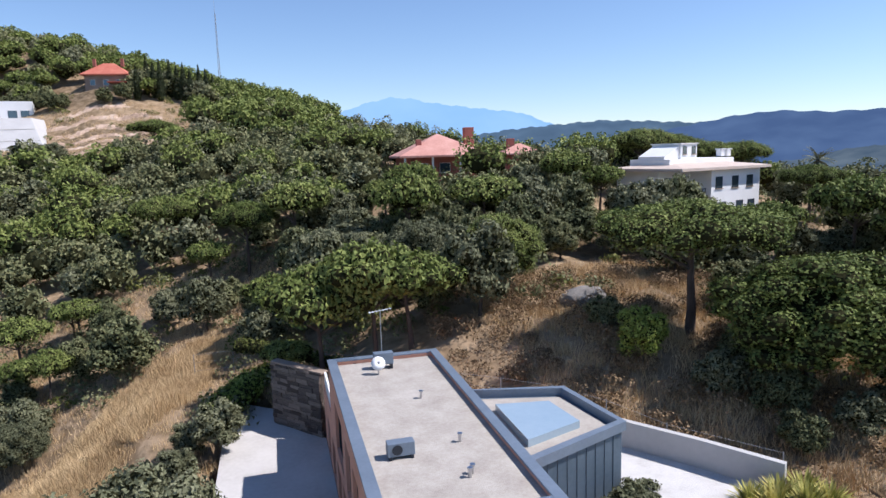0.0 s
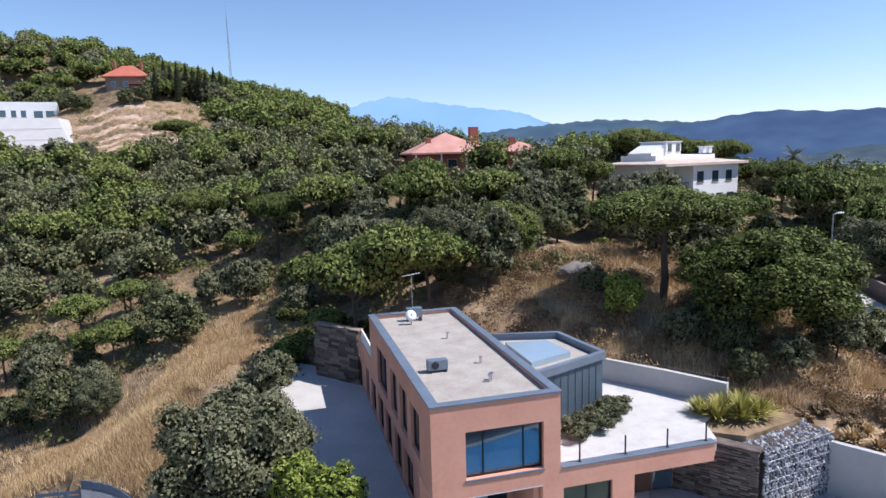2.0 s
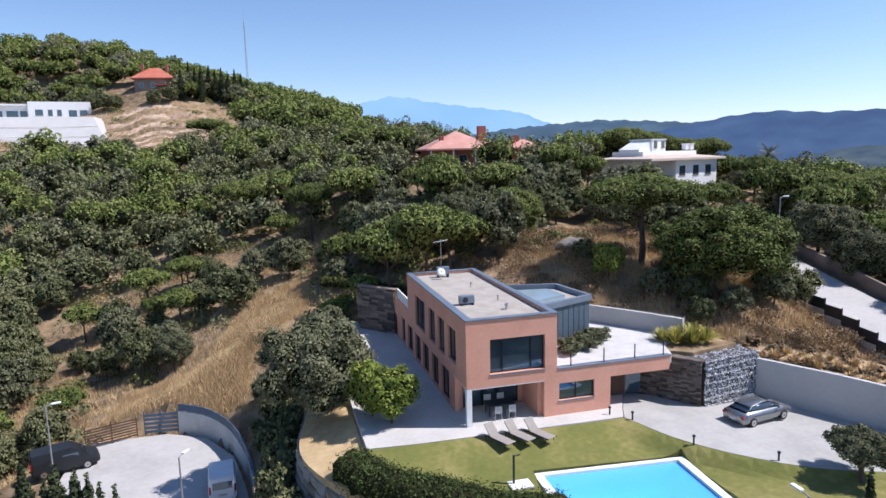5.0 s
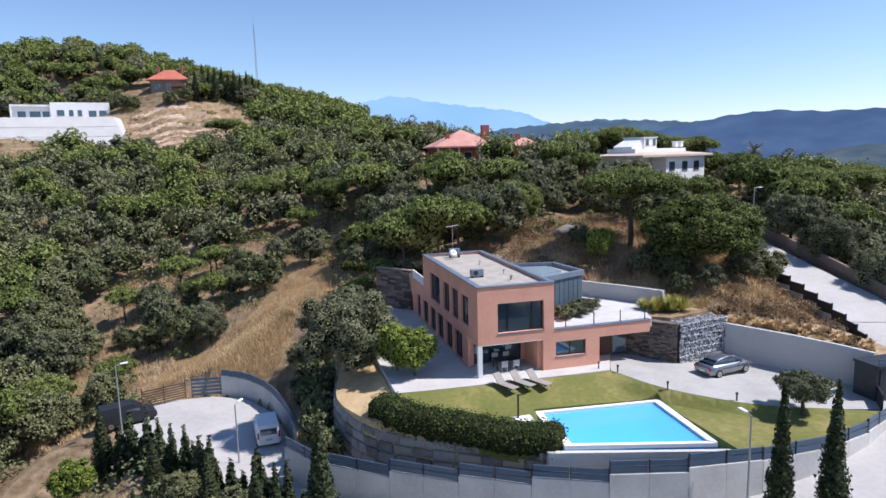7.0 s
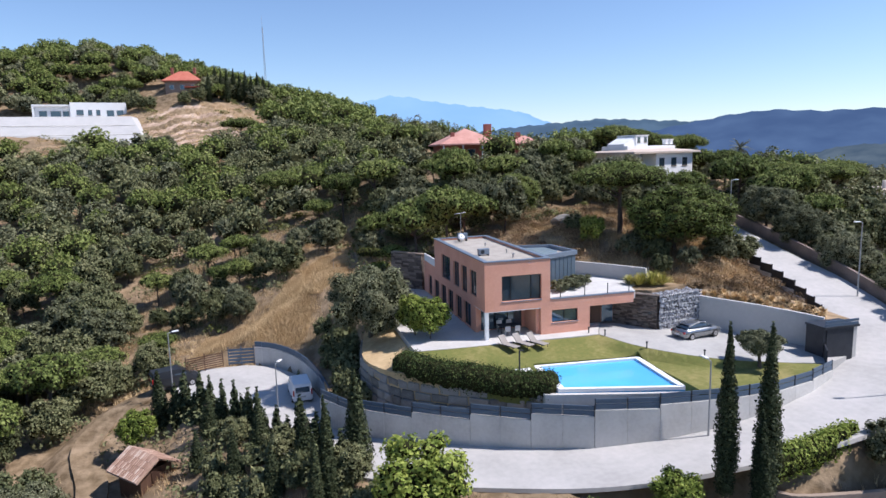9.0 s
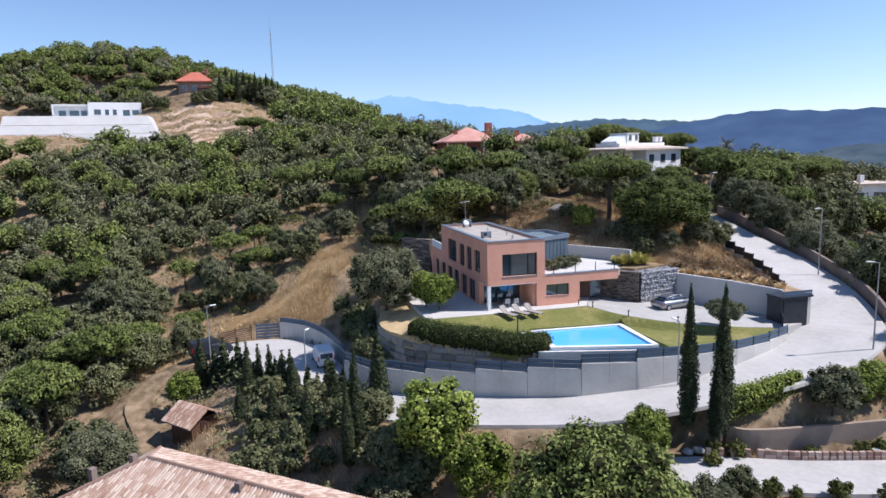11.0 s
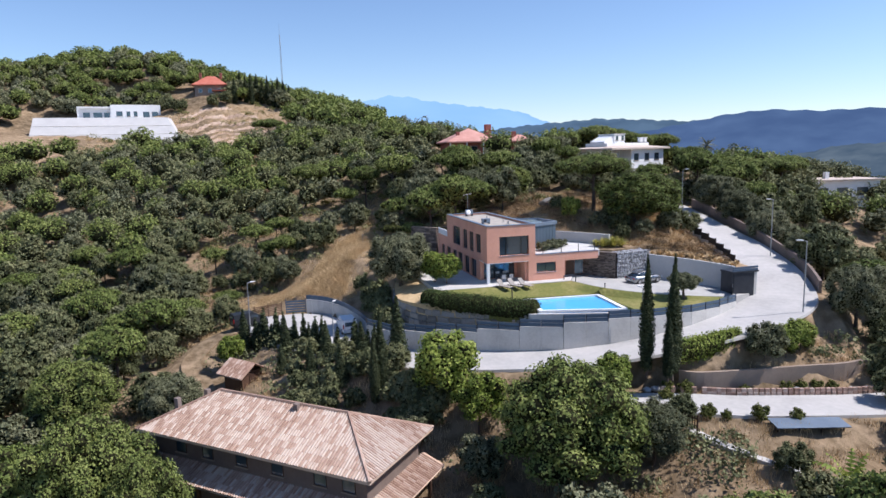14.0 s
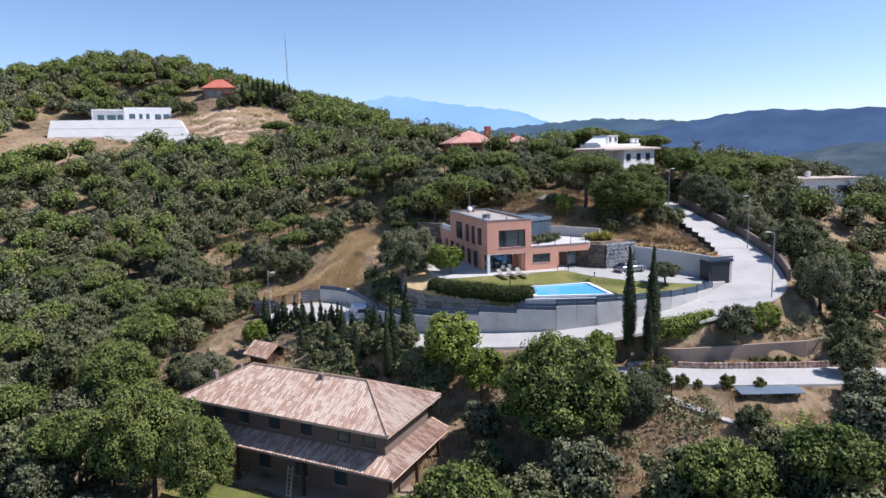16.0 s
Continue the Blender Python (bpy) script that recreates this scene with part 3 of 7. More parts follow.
part("entrance_side_wall", bm_box(9.25, 9.5, 0.36, 1.9, 0, 2.36), M_SALMON, villa)
part("entrance_door", bm_box(10.6, 11.65, 1.82, 1.897, 0.02, 2.15, 0.01), M_WOOD, villa, "reddish wooden front door")
part("door_sidelight", bm_box(11.72, 12.85, 1.85, 1.896, 0.02, 2.2), M_GLASS, villa, "glass panel beside the front door")
facade_window(villa, "picture_window", 1.5, 5.05, 3.15, 5.3, front, 0.28, (2.35, 4.2))
part("window_sill", bm_box(1.45, 5.1, -0.05, 0.3, 3.08, 3.147), M_ZINC, villa)
facade_window(villa, "window", 6.0, 8.42, 0.95, 2.05, front, 0.2, (7.2,))
part("window_sill", bm_box(5.95, 8.47, -0.05, 0.2, 0.89, 0.947), M_ZINC, villa)
facade_window(villa, "sliding_window", 0.6, 4.4, 0.05, 2.2, lambda u, w, z: (u, w + 2.9, z), 0.1, (1.9, 3.1))
for a, b, c, d in LEFT_UP:
    facade_window(villa, "tall_window", a, b, c, d, left2, 0.2, ((a + b) / 2,))
for a, b, c, d in LEFT_LOW[1:]:
    facade_window(villa, "french_window", a, b, c, d, lower_left, 0.2, ((a + b) / 2,))
# rear low wing and its roof terrace
part("rear_wing", bm_box(0.35, 5.8, L + 0.01, 21.5, 0, 3.0), M_SALMON, villa)
part("parapet", bm_box(0.02, 0.3, L + 0.07, 21.5, 2.363, 3.5), M_SALMON, villa)
part("balustrade", bm_box(0.08, 0.2, L + 0.1, 21.4, 3.5, 4.3), M_WHITE, villa, "white balustrade panel")
# zinc-clad stair box with skylight
ZB = [(5.95, 3.6), (11.0, 5.6), (10.4, 9.9), (5.95, 11.0)]
part("stair_box", bm_prism(ZB, 3.0, 5.75), M_ZINCBOX, villa, "dark blue-grey zinc stair box")
for (ax, ay), (bx, by) in zip(ZB, ZB[1:] + ZB[:1]):
    d = Vector((bx - ax, by - ay, 0))
    n = int(d.length / 0.5)
    if ax == bx:
        continue
    for i in range(1, n):
        p = Vector((ax, ay, 0)) + d * i / n
        q = d.normalized()
        part("standing_seam", bm_box(-0.015, 0.015, -0.03, 0.03, 3.02, 5.74, 0, Matrix.Translation(p) @ Matrix.Rotation(math.atan2(q.y, q.x), 4, "Z")), M_ZINCBOX, villa)
rim = wall_along([ZB[0], ZB[1], ZB[2], ZB[3], ZB[0]], lambda i: 5.75, lambda i: 6.15, 0.35)
part("box_parapet", rim, M_ZINC, villa, "pale zinc parapet")
part("box_roof", bm_prism([(6.2, 4.1), (10.6, 5.9), (10.1, 9.6), (6.2, 10.6)], 5.752, 5.8), M_ROOFGRAVEL, villa)
part("skylight", bm_prism([(6.7, 5.2), (9.4, 6.2), (9.1, 8.6), (6.7, 9.0)], 5.8, 6.12), M_SKYLIGHT, villa, "flat glass skylight")

structure("roof_terrace", bm_prism([(W + 0.02, 0.36), (14.2, 0.36), (14.9, 2.2), (17.2, 3.6), (13.4, 9.4), (11, 12), (W + 0.02, 15)], 2.362, 2.99), M_GRAVELW, "white gravel roof terrace")
structure("terrace_wall", wall_along([(17.3, 3.5), (15.5, 6.4), (13.2, 9.6), (10.5, 12.6), (8.2, 15.5)], lambda i: 1.5, lambda i: 4.3, 0.3), M_BLOCK, "pale rendered terrace wall")

# paving, lawn, drive and pool
PATIO = [(-6.2, -0.9), (-3.2, -1.15), (9.6, -1.5), (10.3, -0.2), (12.0, 2.6), (0.0, 2.9), (0.0, 21.5), (-2.8, 27.2), (-6.2, 30)]
structure("patio", bm_prism(PATIO, -1.2, 0.0), M_PATIO, "pale stone paving round the villa")


def draped(name, poly, zf, mat, label, step=1.0, skirt=1.2):
    """A surface over a plan polygon that follows a height function."""
    bm = bmesh.new()
    prism(bm, poly, lambda x, y: zf(x, y) - skirt, zf)
    tops = [f for f in bm.faces if f.normal.z > 0.7]
    for ax, lo, hi in ((0, min(p[0] for p in poly), max(p[0] for p in poly)), (1, min(p[1] for p in poly), max(p[1] for p in poly))):
        v = lo + step
        while v < hi:
            n = Vector((1, 0, 0)) if ax == 0 else Vector((0, 1, 0))
            bmesh.ops.bisect_plane(bm, geom=bm.verts[:] + bm.edges[:] + bm.faces[:], plane_co=n * v, plane_no=n)
            v += step
    for vert in bm.verts:
        if any(f.normal.z > 0.5 for f in vert.link_faces):
            vert.co.z = zf(vert.co.x, vert.co.y)
    return structure(name, bm, mat, label)


EDGE = [tuple(p) for p in spline([(9.7, -1.55), (11.0, -4.6), (13.2, -7.2), (16.2, -9.3), (20.5, -10.8)], 5)]
POOL = [(2.6, -5.2), (10.4, -5.9), (9.95, -11.9), (2.4, -9.7)]
PZ = -0.88
drive_z = lambda x, y: min(-0.01, -0.02 - 0.055 * max(0, x - 9.6) - 0.02 * max(0, -y - 1.5))


def lawn_z(x, y):
    """The lawn falls towards the pool and meets the drive's edge flush."""
    base = max(-0.95, min(0.0, (y + 1.2) * 0.2)) - 0.02
    rim = np.interp(-y, [-p[1] for p in EDGE], [p[0] for p in EDGE])
    t = float(smooth(0.0, 1.7, rim - x))
    return base * t + (drive_z(x, y) - 0.02) * (1 - t)


LAWN = [(-3.15, -1.18), (9.65, -1.52)] + EDGE[1:] + [(23.2, -11.55), (20.4, -12.7), (16.3, -13.55), (12, -13.7), (11.0, -13.3), (10.9, -5.45), (2.2, -4.75), (1.9, -9.4), (-0.5, -8.6), (-5, -5.4), (-6.2, -0.95)]
draped("lawn", LAWN, lawn_z, M_LAWN, "mown green lawn with yellowed patches", 0.5)
draped("driveway", [(10.35, -0.2), (9.65, -1.55)] + EDGE[1:] + [(23.5, -11.4), (27.6, -9.8), (24.6, -1.8), (20.6, 0.6), (15.8, 0.2), (12.05, 2.58)], drive_z, M_DRIVE, "grey concrete driveway")


def pool():
    p = thing("swimming_pool", "blue-tiled swimming pool with white stone edge set in the lawn", "pool")
    def offset(k):
        c = Vector((sum(a for a, _ in POOL) / 4, sum(b for _, b in POOL) / 4))
        return [tuple(c + (Vector(q) - c) * (1 + k / (Vector(q) - c).length)) for q in POOL]
    o, i = offset(0.55), offset(0.0)
    for k, nm in enumerate(("coping",) * 4):
        j = (k + 1) % 4
        part("coping", bm_prism([o[k], o[j], i[j], i[k]], PZ - 0.25, PZ + (0.04 if k != 2 else -0.02)), M_WHITE, p, "white stone edge")
    for k in range(4):
        j = (k + 1) % 4
        part("basin_wall", bm_prism([o[k], o[j], i[j], i[k]], PZ - 1.4, PZ - 0.254), M_POOLTILE, p)
    part("basin_floor", bm_prism(o, PZ - 1.6, PZ - 1.404), M_POOLTILE, p)
    part("water", bm_prism(offset(-0.004), PZ - 0.22, PZ - 0.12), M_WATER, p, "clear blue water").visible_shadow = False
    part("front_apron", bm_prism([(0.9, -9.6), (10.9, -12.65), (10.95, -12.95), (0.9, -9.95)], PZ - 3, PZ - 0.3), M_CONCRETE, p, "bare concrete pool wall")
pool()


# ---- boundary walls, gates and terraces ----
def stepped_wall():
    """Concrete wall in stepped bays, each with a blue-grey rail panel on top."""
    w = thing("boundary_wall", "pale concrete boundary wall with stepped blue-grey metal panels", "wall")
    line = [tuple(p) for p in spline([(-13.6, 1.5), (-11.2, -2.6), (-7.6, -5.6), (-4.0, -8.2), (-0.4, -10.5), (3.4, -12.3), (7.6, -13.4), (12, -13.9), (16.5, -13.8), (20.5, -12.9), (23.4, -11.8)], 1)]
    for a, b in zip(line, line[1:]):
        x = (a[0] + b[0]) / 2
        top = (-2.45 + 0.118 * (x + 7.6)) if x < 8 else (-0.62 - 0.012 * (x - 8) if x < 18 else -0.74 + 0.03 * (x - 18))
        d = Vector((b[0] - a[0], b[1] - a[1], 0))
        m = Matrix.Translation((a[0], a[1], 0)) @ Matrix.Rotation(math.atan2(d.y, d.x), 4, "Z")
        n = d.length
        base = min(ground_at(*a), ground_at(*b)) - 0.4
        for k in (0, 1):
            u0, u1 = n * k / 2, n * (k + 1) / 2
            part("concrete_bay", bm_box(u0 + 0.006, u1 - 0.006, -0.12, 0.12, base, top - 0.75, 0.01, m), M_CONCRETE, w)
            part("metal_panel", bm_box(u0 + 0.06, u1 - 0.06, -0.05, 0.03, top - 0.70, top - 0.36, 0.005, m), M_BLUEGREY, w, "blue-grey metal panel")
            part("metal_panel", bm_box(u0 + 0.06, u1 - 0.06, -0.05, 0.03, top - 0.29, top, 0.005, m), M_BLUEGREY, w, "blue-grey metal panel")
            part("post", bm_box(u0, u0 + 0.055, -0.07, 0.05, top - 0.748, top + 0.03, 0.004, m), M_DARKMETAL, w)
        part("post", bm_box(n - 0.055, n, -0.07, 0.05, top - 0.748, top + 0.03, 0.004, m), M_DARKMETAL, w)


stepped_wall()


def cul_wall():
    w = thing("turning_place_wall", "curved concrete wall with blue-grey capping round the turning place", "wall")
    line = [tuple(p) for p in CUL_LINE]
    for i, (a, b) in enumerate(zip(line, line[1:])):
        d = Vector((b[0] - a[0], b[1] - a[1], 0))
        m = Matrix.Translation((a[0], a[1], 0)) @ Matrix.Rotation(math.atan2(d.y, d.x), 4, "Z")
        top = -3.9 - 0.05 * i
        part("concrete_bay", bm_box(0.004, d.length - 0.004, -0.12, 0.12, -7, top - 0.6, 0.01, m), M_CONCRETE, w)
        part("metal_panel", bm_box(0.01, d.length - 0.01, -0.05, 0.05, top - 0.56, top, 0.005, m), M_BLUEGREY, w, "blue-grey metal panel")


cul_wall()


def slat_gate(name, a, b, z0, z1, mat, label, slats, group=""):
    d = Vector((b[0] - a[0], b[1] - a[1], 0))
    g = thing(name, label, "gate", group, (a[0], a[1], z0), math.degrees(math.atan2(d.y, d.x)))
    h, n = z1 - z0, d.length
    for x in (0, n / 2 - 0.04, n - 0.08):
        part("gate_post", bm_box(x, x + 0.08, -0.04, 0.04, 0, h), mat, g)
    for i in range(slats):
        z = 0.15 + (h - 0.3) * i / slats
        part("slat", bm_box(0.083, n - 0.083, -0.02, 0.02, z, z + (h - 0.3) / slats - 0.12), mat, g)
    return g


slat_gate("metal_gate", (-21.9, 20.85), (-19.2, 20.6), -6.39, -4.3, M_BLUEGREY, "blue-grey slatted metal double gate", 5)
slat_gate("wooden_gate", (-26.0, 19.3), (-22.4, 20.75), -6.39, -4.5, M_WOOD, "brown slatted wooden gate by the turning place", 7)


def gatehouse():
    g = thing("driveway_gate", "dark blue-grey gate posts and sliding gate of the villa drive", "gate", at=(-0.6, 0, 0))
    part("gate_pillar", bm_box(25.0, 27.6, -10.25, -9.9, -1.6, 1.25, 0.01), M_DARKMETAL, g)
    part("gate_roof", bm_box(24.7, 28.1, -10.35, -8.4, 1.25, 1.42, 0.01), M_DARKMETAL, g)
    part("rail_panel", bm_box(24.8, 28.0, -10.3, -10.24, 1.424, 1.65, 0.005), M_BLUEGREY, g)
    part("rail_panel", bm_box(24.8, 28.0, -10.3, -10.24, 1.7, 1.9, 0.005), M_BLUEGREY, g)
    part("side_pillar", bm_box(24.75, 25.0, -10.2, -8.5, -1.6, 1.25, 0.01), M_DARKMETAL, g)
    part("back_pillar", bm_box(27.6, 28.0, -10.2, -8.5, -1.6, 1.25, 0.01), M_CONCRETE, g)
    m = Matrix.Translation((23.7, -11.6, 0)) @ Matrix.Rotation(math.atan2(1.4, 1.2), 4, "Z")
    part("sliding_gate", bm_box(0, 1.8, -0.05, 0.05, -1.7, 0.1, 0.005, m), M_DARKMETAL, g)


gatehouse()

# drive retaining wall, gabion and slate entrance wall
structure("drive_wall", wall_along([(20.55, -0.1), (21.9, -2.0), (23.3, -4.0), (25.0, -6.6), (26.0, -8.4)], lambda i: -2.4, lambda i: (2.15, 2.05, 1.95, 1.75, 1.6)[i], 0.3), M_BLOCK, "grey concrete retaining wall along the drive")


def stone_pieces(name, parent, origin, du, length, height, course, long, mat, seed, depth=0.12, jag=0.35, top=None):
    """Courses of single stones on a wall plane."""
    rnd = random.Random(seed)
    d = Vector((du[0], du[1], 0)).normalized()
    rot = Matrix.Rotation(math.atan2(d.y, d.x), 4, "Z")
    stock = []
    for k in range(8):
        bm = bm_box(-0.5, 0.5, -depth, depth * 0.6, -0.5, 0.5)
        for v in bm.verts:
            v.co += Vector((rnd.uniform(-0.06, 0.06), rnd.uniform(-depth, depth) * jag, rnd.uniform(-0.07, 0.07)))
        stock.append(finish(name, bm, mat))
    z, row = 0.0, 0
    while z < height - 0.02:
        h = min(course * rnd.uniform(0.8, 1.25), height - z)
        u = -rnd.uniform(0, long) * 0.5
        while u < length:
            n = long * rnd.uniform(0.6, 1.4)
            a, b = max(0, u), min(length, u + n)
            if b - a > 0.06:
                o = new(name, rnd.choice(stock))
                o.parent = parent
                o.matrix_basis = Matrix.Translation(Vector(origin) + d * ((a + b) / 2) + Vector((0, 0, z + h / 2))) @ rot @ Matrix.Diagonal((b - a - 0.012, rnd.uniform(0.8, 1.2), h - 0.012, 1))
            u += n
        z += h
        row += 1


slate = thing("entrance_wall", "dark dry-laid slate wall beside the entrance", "wall")
part("core", bm_prism([(12.7, 2.75), (15.55, -0.85), (15.95, -0.6), (13.2, 3.0)], -0.9, 2.6), M_STONE, slate)
stone_pieces("stone", slate, (12.68, 2.78, -0.4), (2.9, -3.65), 4.68, 3.0, 0.13, 0.42, M_STONE, 5)
part("capping", bm_prism([(12.5, 2.7), (15.5, -1.0), (16.05, -0.65), (13.2, 3.1)], 2.61, 2.72), M_STONE, slate)

back_slate = thing("patio_end_wall", "dark slate wall at the end of the patio", "wall")
part("core", bm_prism([(-3.0, 25.2), (-0.1, 21.7), (0.2, 22.0), (-2.7, 25.5)], -0.3, 4.1), M_STONE, back_slate)
stone_pieces("stone", back_slate, (-3.02, 25.15, 0), (2.9, -3.5), 4.5, 4.1, 0.24, 0.9, M_STONE, 6)
part("capping", bm_prism([(-3.1, 25.1), (-0.1, 21.5), (0.35, 22.0), (-2.65, 25.6)], 4.11, 4.2), M_BEIGEWALL, back_slate)


def gabion():
    g = thing("gabion_wall", "wire gabion filled with angular blue-grey stones", "wall")
    a, b = Vector((15.85, -0.95, 0)), Vector((20.6, -0.1, 0))
    d = (b - a).normalized()
    n = Vector((d.y, -d.x, 0))
    bm = bmesh.new()
    prism(bm, [(a.x, a.y), (b.x, b.y), (b.x - n.x * 1.6, b.y - n.y * 1.6), (a.x - n.x * 1.6, a.y - n.y * 1.6)], -1.0, 2.62)
    part("core", bm, M_STONE, g)
    rnd = random.Random(8)
    verts, faces = [], []
    ico = bmesh.new()
    bmesh.ops.create_icosphere(ico, subdivisions=1, radius=1)
    iv = [v.co.copy() for v in ico.verts]
    fi = [[v.index for v in f.verts] for f in ico.faces]
    ico.free()
    L0 = (b - a).length
    def put(p, s):
        k = len(verts)
        r = Euler((rnd.random() * 6, rnd.random() * 6, rnd.random() * 6)).to_matrix()
        for v in iv:
            verts.append(p + r @ (Vector((v.x * s, v.y * s * 0.75, v.z * s * 0.6)) * rnd.uniform(0.75, 1.2)))
        faces.extend([[k + i for i in f] for f in fi])
    u = 0.0
    for row in range(21):
        u = rnd.uniform(0, 0.1)
        while u < L0:
            put(a + d * u + n * rnd.uniform(-0.02, 0.05) + Vector((0, 0, -0.75 + row * 0.165 + rnd.uniform(-.03, .03))), rnd.uniform(0.09, 0.15))
            u += rnd.uniform(0.16, 0.26)
    for i in range(220):
        put(a + d * rnd.uniform(0, L0) - n * rnd.uniform(0, 1.6) + Vector((0, 0, 2.62)), rnd.uniform(0.08, 0.14))
    me = bpy.data.meshes.new("gabion_stones")
    me.from_pydata([tuple(v) for v in verts], [], faces)
    me.materials.append(M_GABION)
    o = new("gabion_stones", me)
    o.parent = g
    tagged(o, kind="stuff")
    bm = bmesh.new()
    for i in range(10):
        p = a + d * (L0 * i / 9) + n * 0.14
        tube(bm, p + Vector((0, 0, -0.9)), p + Vector((0, 0, 2.75)), 0.012, n=4)
    for i in range(8):
        z = Vector((0, 0, -0.8 + 3.5 * i / 7))
        tube(bm, a + n * 0.14 + z, b + n * 0.14 + z, 0.01, n=4)
    part("wire_mesh", bm, M_LAMPGREY, g)


gabion()


def rockery_wall():
    """Large squared boulders in three courses, holding the garden above the road."""
    w = thing("rockery_wall", "retaining wall of large grey-brown quarry blocks", "wall")
    rnd = random.Random(3)
    stock = []
    for k in range(8):
        bm = bm_box(-0.5, 0.5, -0.35, 0.35, -0.5, 0.5)
        for v in bm.verts:
            v.co += Vector((rnd.uniform(-.07, .07), rnd.uniform(-.12, .12), rnd.uniform(-.08, .08)))
        bmesh.ops.bevel(bm, geom=bm.edges[:], offset=0.06, segments=1, affect="EDGES")
        stock.append(finish("block", bm, M_ROCKERY))
    line = [np.array(p) for p in spline([(-8.2, 12), (-9.2, 7.5), (-9.8, 3.4), (-9.2, 0), (-7.6, -3.2), (-4.6, -5.8), (-1.2, -7.9), (1.0, -9.3)], 10)]
    seg = [0.0]
    for p, q in zip(line, line[1:]):
        seg.append(seg[-1] + float(np.hypot(*(q - p))))
    at = lambda s: (np.interp(s, seg, [p[0] for p in line]), np.interp(s, seg, [p[1] for p in line]))
    for row in range(5):
        s = -rnd.uniform(0, 0.8)
        while s < seg[-1] - 0.4:
            n = rnd.uniform(0.8, 1.6)
            m = min(seg[-1], max(0, s + n / 2))
            (x, y), (x2, y2) = at(m), at(m + 0.1)
            o = new("block", rnd.choice(stock))
            o.parent = w
            z = -4.55 + row * 0.68 + 0.028 * (x + 9)
            o.matrix_basis = Matrix.Translation((x + row * 0.05, y + row * 0.05, z)) @ Matrix.Rotation(math.atan2(y2 - y, x2 - x), 4, "Z") @ Matrix.Diagonal((n - 0.05, rnd.uniform(0.8, 1.1), 0.65, 1))
            s += n
    bank = [tuple(p) for p in line]
    draped("bank", bank + [(2.0, -9.2), (-0.5, -8.55), (-5, -5.35), (-6.25, -0.95), (-6.25, 12)], lambda x, y: -0.15 - 0.28 * max(0, -5.5 - x) - 0.05 * max(0, -y), M_DRY, "dry yellow grass bank above the rockery", 0.7, 2.5)


rockery_wall()
structure("pit_floor", bm_prism([(-13, 12), (-12.7, 4), (-10.6, -2.6), (-7.4, -5.4), (0, -10), (1, -9.4), (-7.6, -3), (-9.8, 3.4), (-8.2, 12)], -5.6, -4.6), M_SOIL, "narrow strip between the walls")


# ---- trees ----
def leaf_sheet(points, normals, sizes, rnd):
    """Small bent leaf sprays, one at each point."""
    n = len(points)
    a = np.cross(normals, rnd.normal(size=(n, 3)))
    a /= np.linalg.norm(a, axis=1, keepdims=True) + 1e-9
    b = np.cross(normals, a)
    s = sizes[:, None]
    w = rnd.uniform(0.9, 1.7, (n, 1))
    blade = np.stack((points - a * s, points + a * s * 0.9, points + b * s * w + normals * s * 0.2), 1)
    return blade.reshape(-1, 3)


def crown_arrays(lumps, count, size, seed, up=0.25, ragged=0.4):
    rnd = np.random.RandomState(seed)
    lumps = np.array(lumps, float)
    area = (lumps[:, 3] * lumps[:, 4]) ** 1.0
    pick = rnd.choice(len(lumps), count, p=area / area.sum())
    d = rnd.normal(size=(count, 3))
    d[:, 2] += up
    d /= np.linalg.norm(d, axis=1, keepdims=True)
    r = np.stack((lumps[pick, 3], lumps[pick, 3], lumps[pick, 4]), 1)
    shell = rnd.uniform(0.72, 1.08, (count, 1))
    wob = 1 + 0.12 * np.sin(d[:, :1] * 7 + pick[:, None]) * np.sin(d[:, 1:2] * 6 + pick[:, None] * 2)
    pts = lumps[pick, :3] + d * r * shell * wob
    nrm = d + rnd.normal(size=(count, 3)) * ragged
    nrm /= np.linalg.norm(nrm, axis=1, keepdims=True)
    return leaf_sheet(pts, nrm, size * rnd.uniform(0.6, 1.3, count), rnd)


ICO = bmesh.new()
bmesh.ops.create_icosphere(ICO, subdivisions=2, radius=1)
ICO_V = np.array([v.co for v in ICO.verts])
ICO_F = np.array([[v.index for v in f.verts] for f in ICO.faces])
ICO.free()


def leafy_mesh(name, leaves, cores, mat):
    """Leaf sprays round near-black cores that paint in the crown's inner shade; cores are x, y, z, radius, half height.
    """
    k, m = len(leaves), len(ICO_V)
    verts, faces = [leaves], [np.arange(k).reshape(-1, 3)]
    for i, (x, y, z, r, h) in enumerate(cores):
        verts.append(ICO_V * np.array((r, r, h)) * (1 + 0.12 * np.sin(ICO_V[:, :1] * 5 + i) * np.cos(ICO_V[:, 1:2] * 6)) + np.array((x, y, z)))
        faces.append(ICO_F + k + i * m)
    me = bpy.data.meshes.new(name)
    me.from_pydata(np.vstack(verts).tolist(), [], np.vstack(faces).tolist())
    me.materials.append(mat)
    me.materials.append(M_CROWNSHADE)
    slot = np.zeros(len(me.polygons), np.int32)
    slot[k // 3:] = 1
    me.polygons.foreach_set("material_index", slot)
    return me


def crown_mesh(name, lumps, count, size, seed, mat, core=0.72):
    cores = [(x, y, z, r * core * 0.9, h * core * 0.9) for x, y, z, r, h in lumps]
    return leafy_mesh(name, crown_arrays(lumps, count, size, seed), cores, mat)


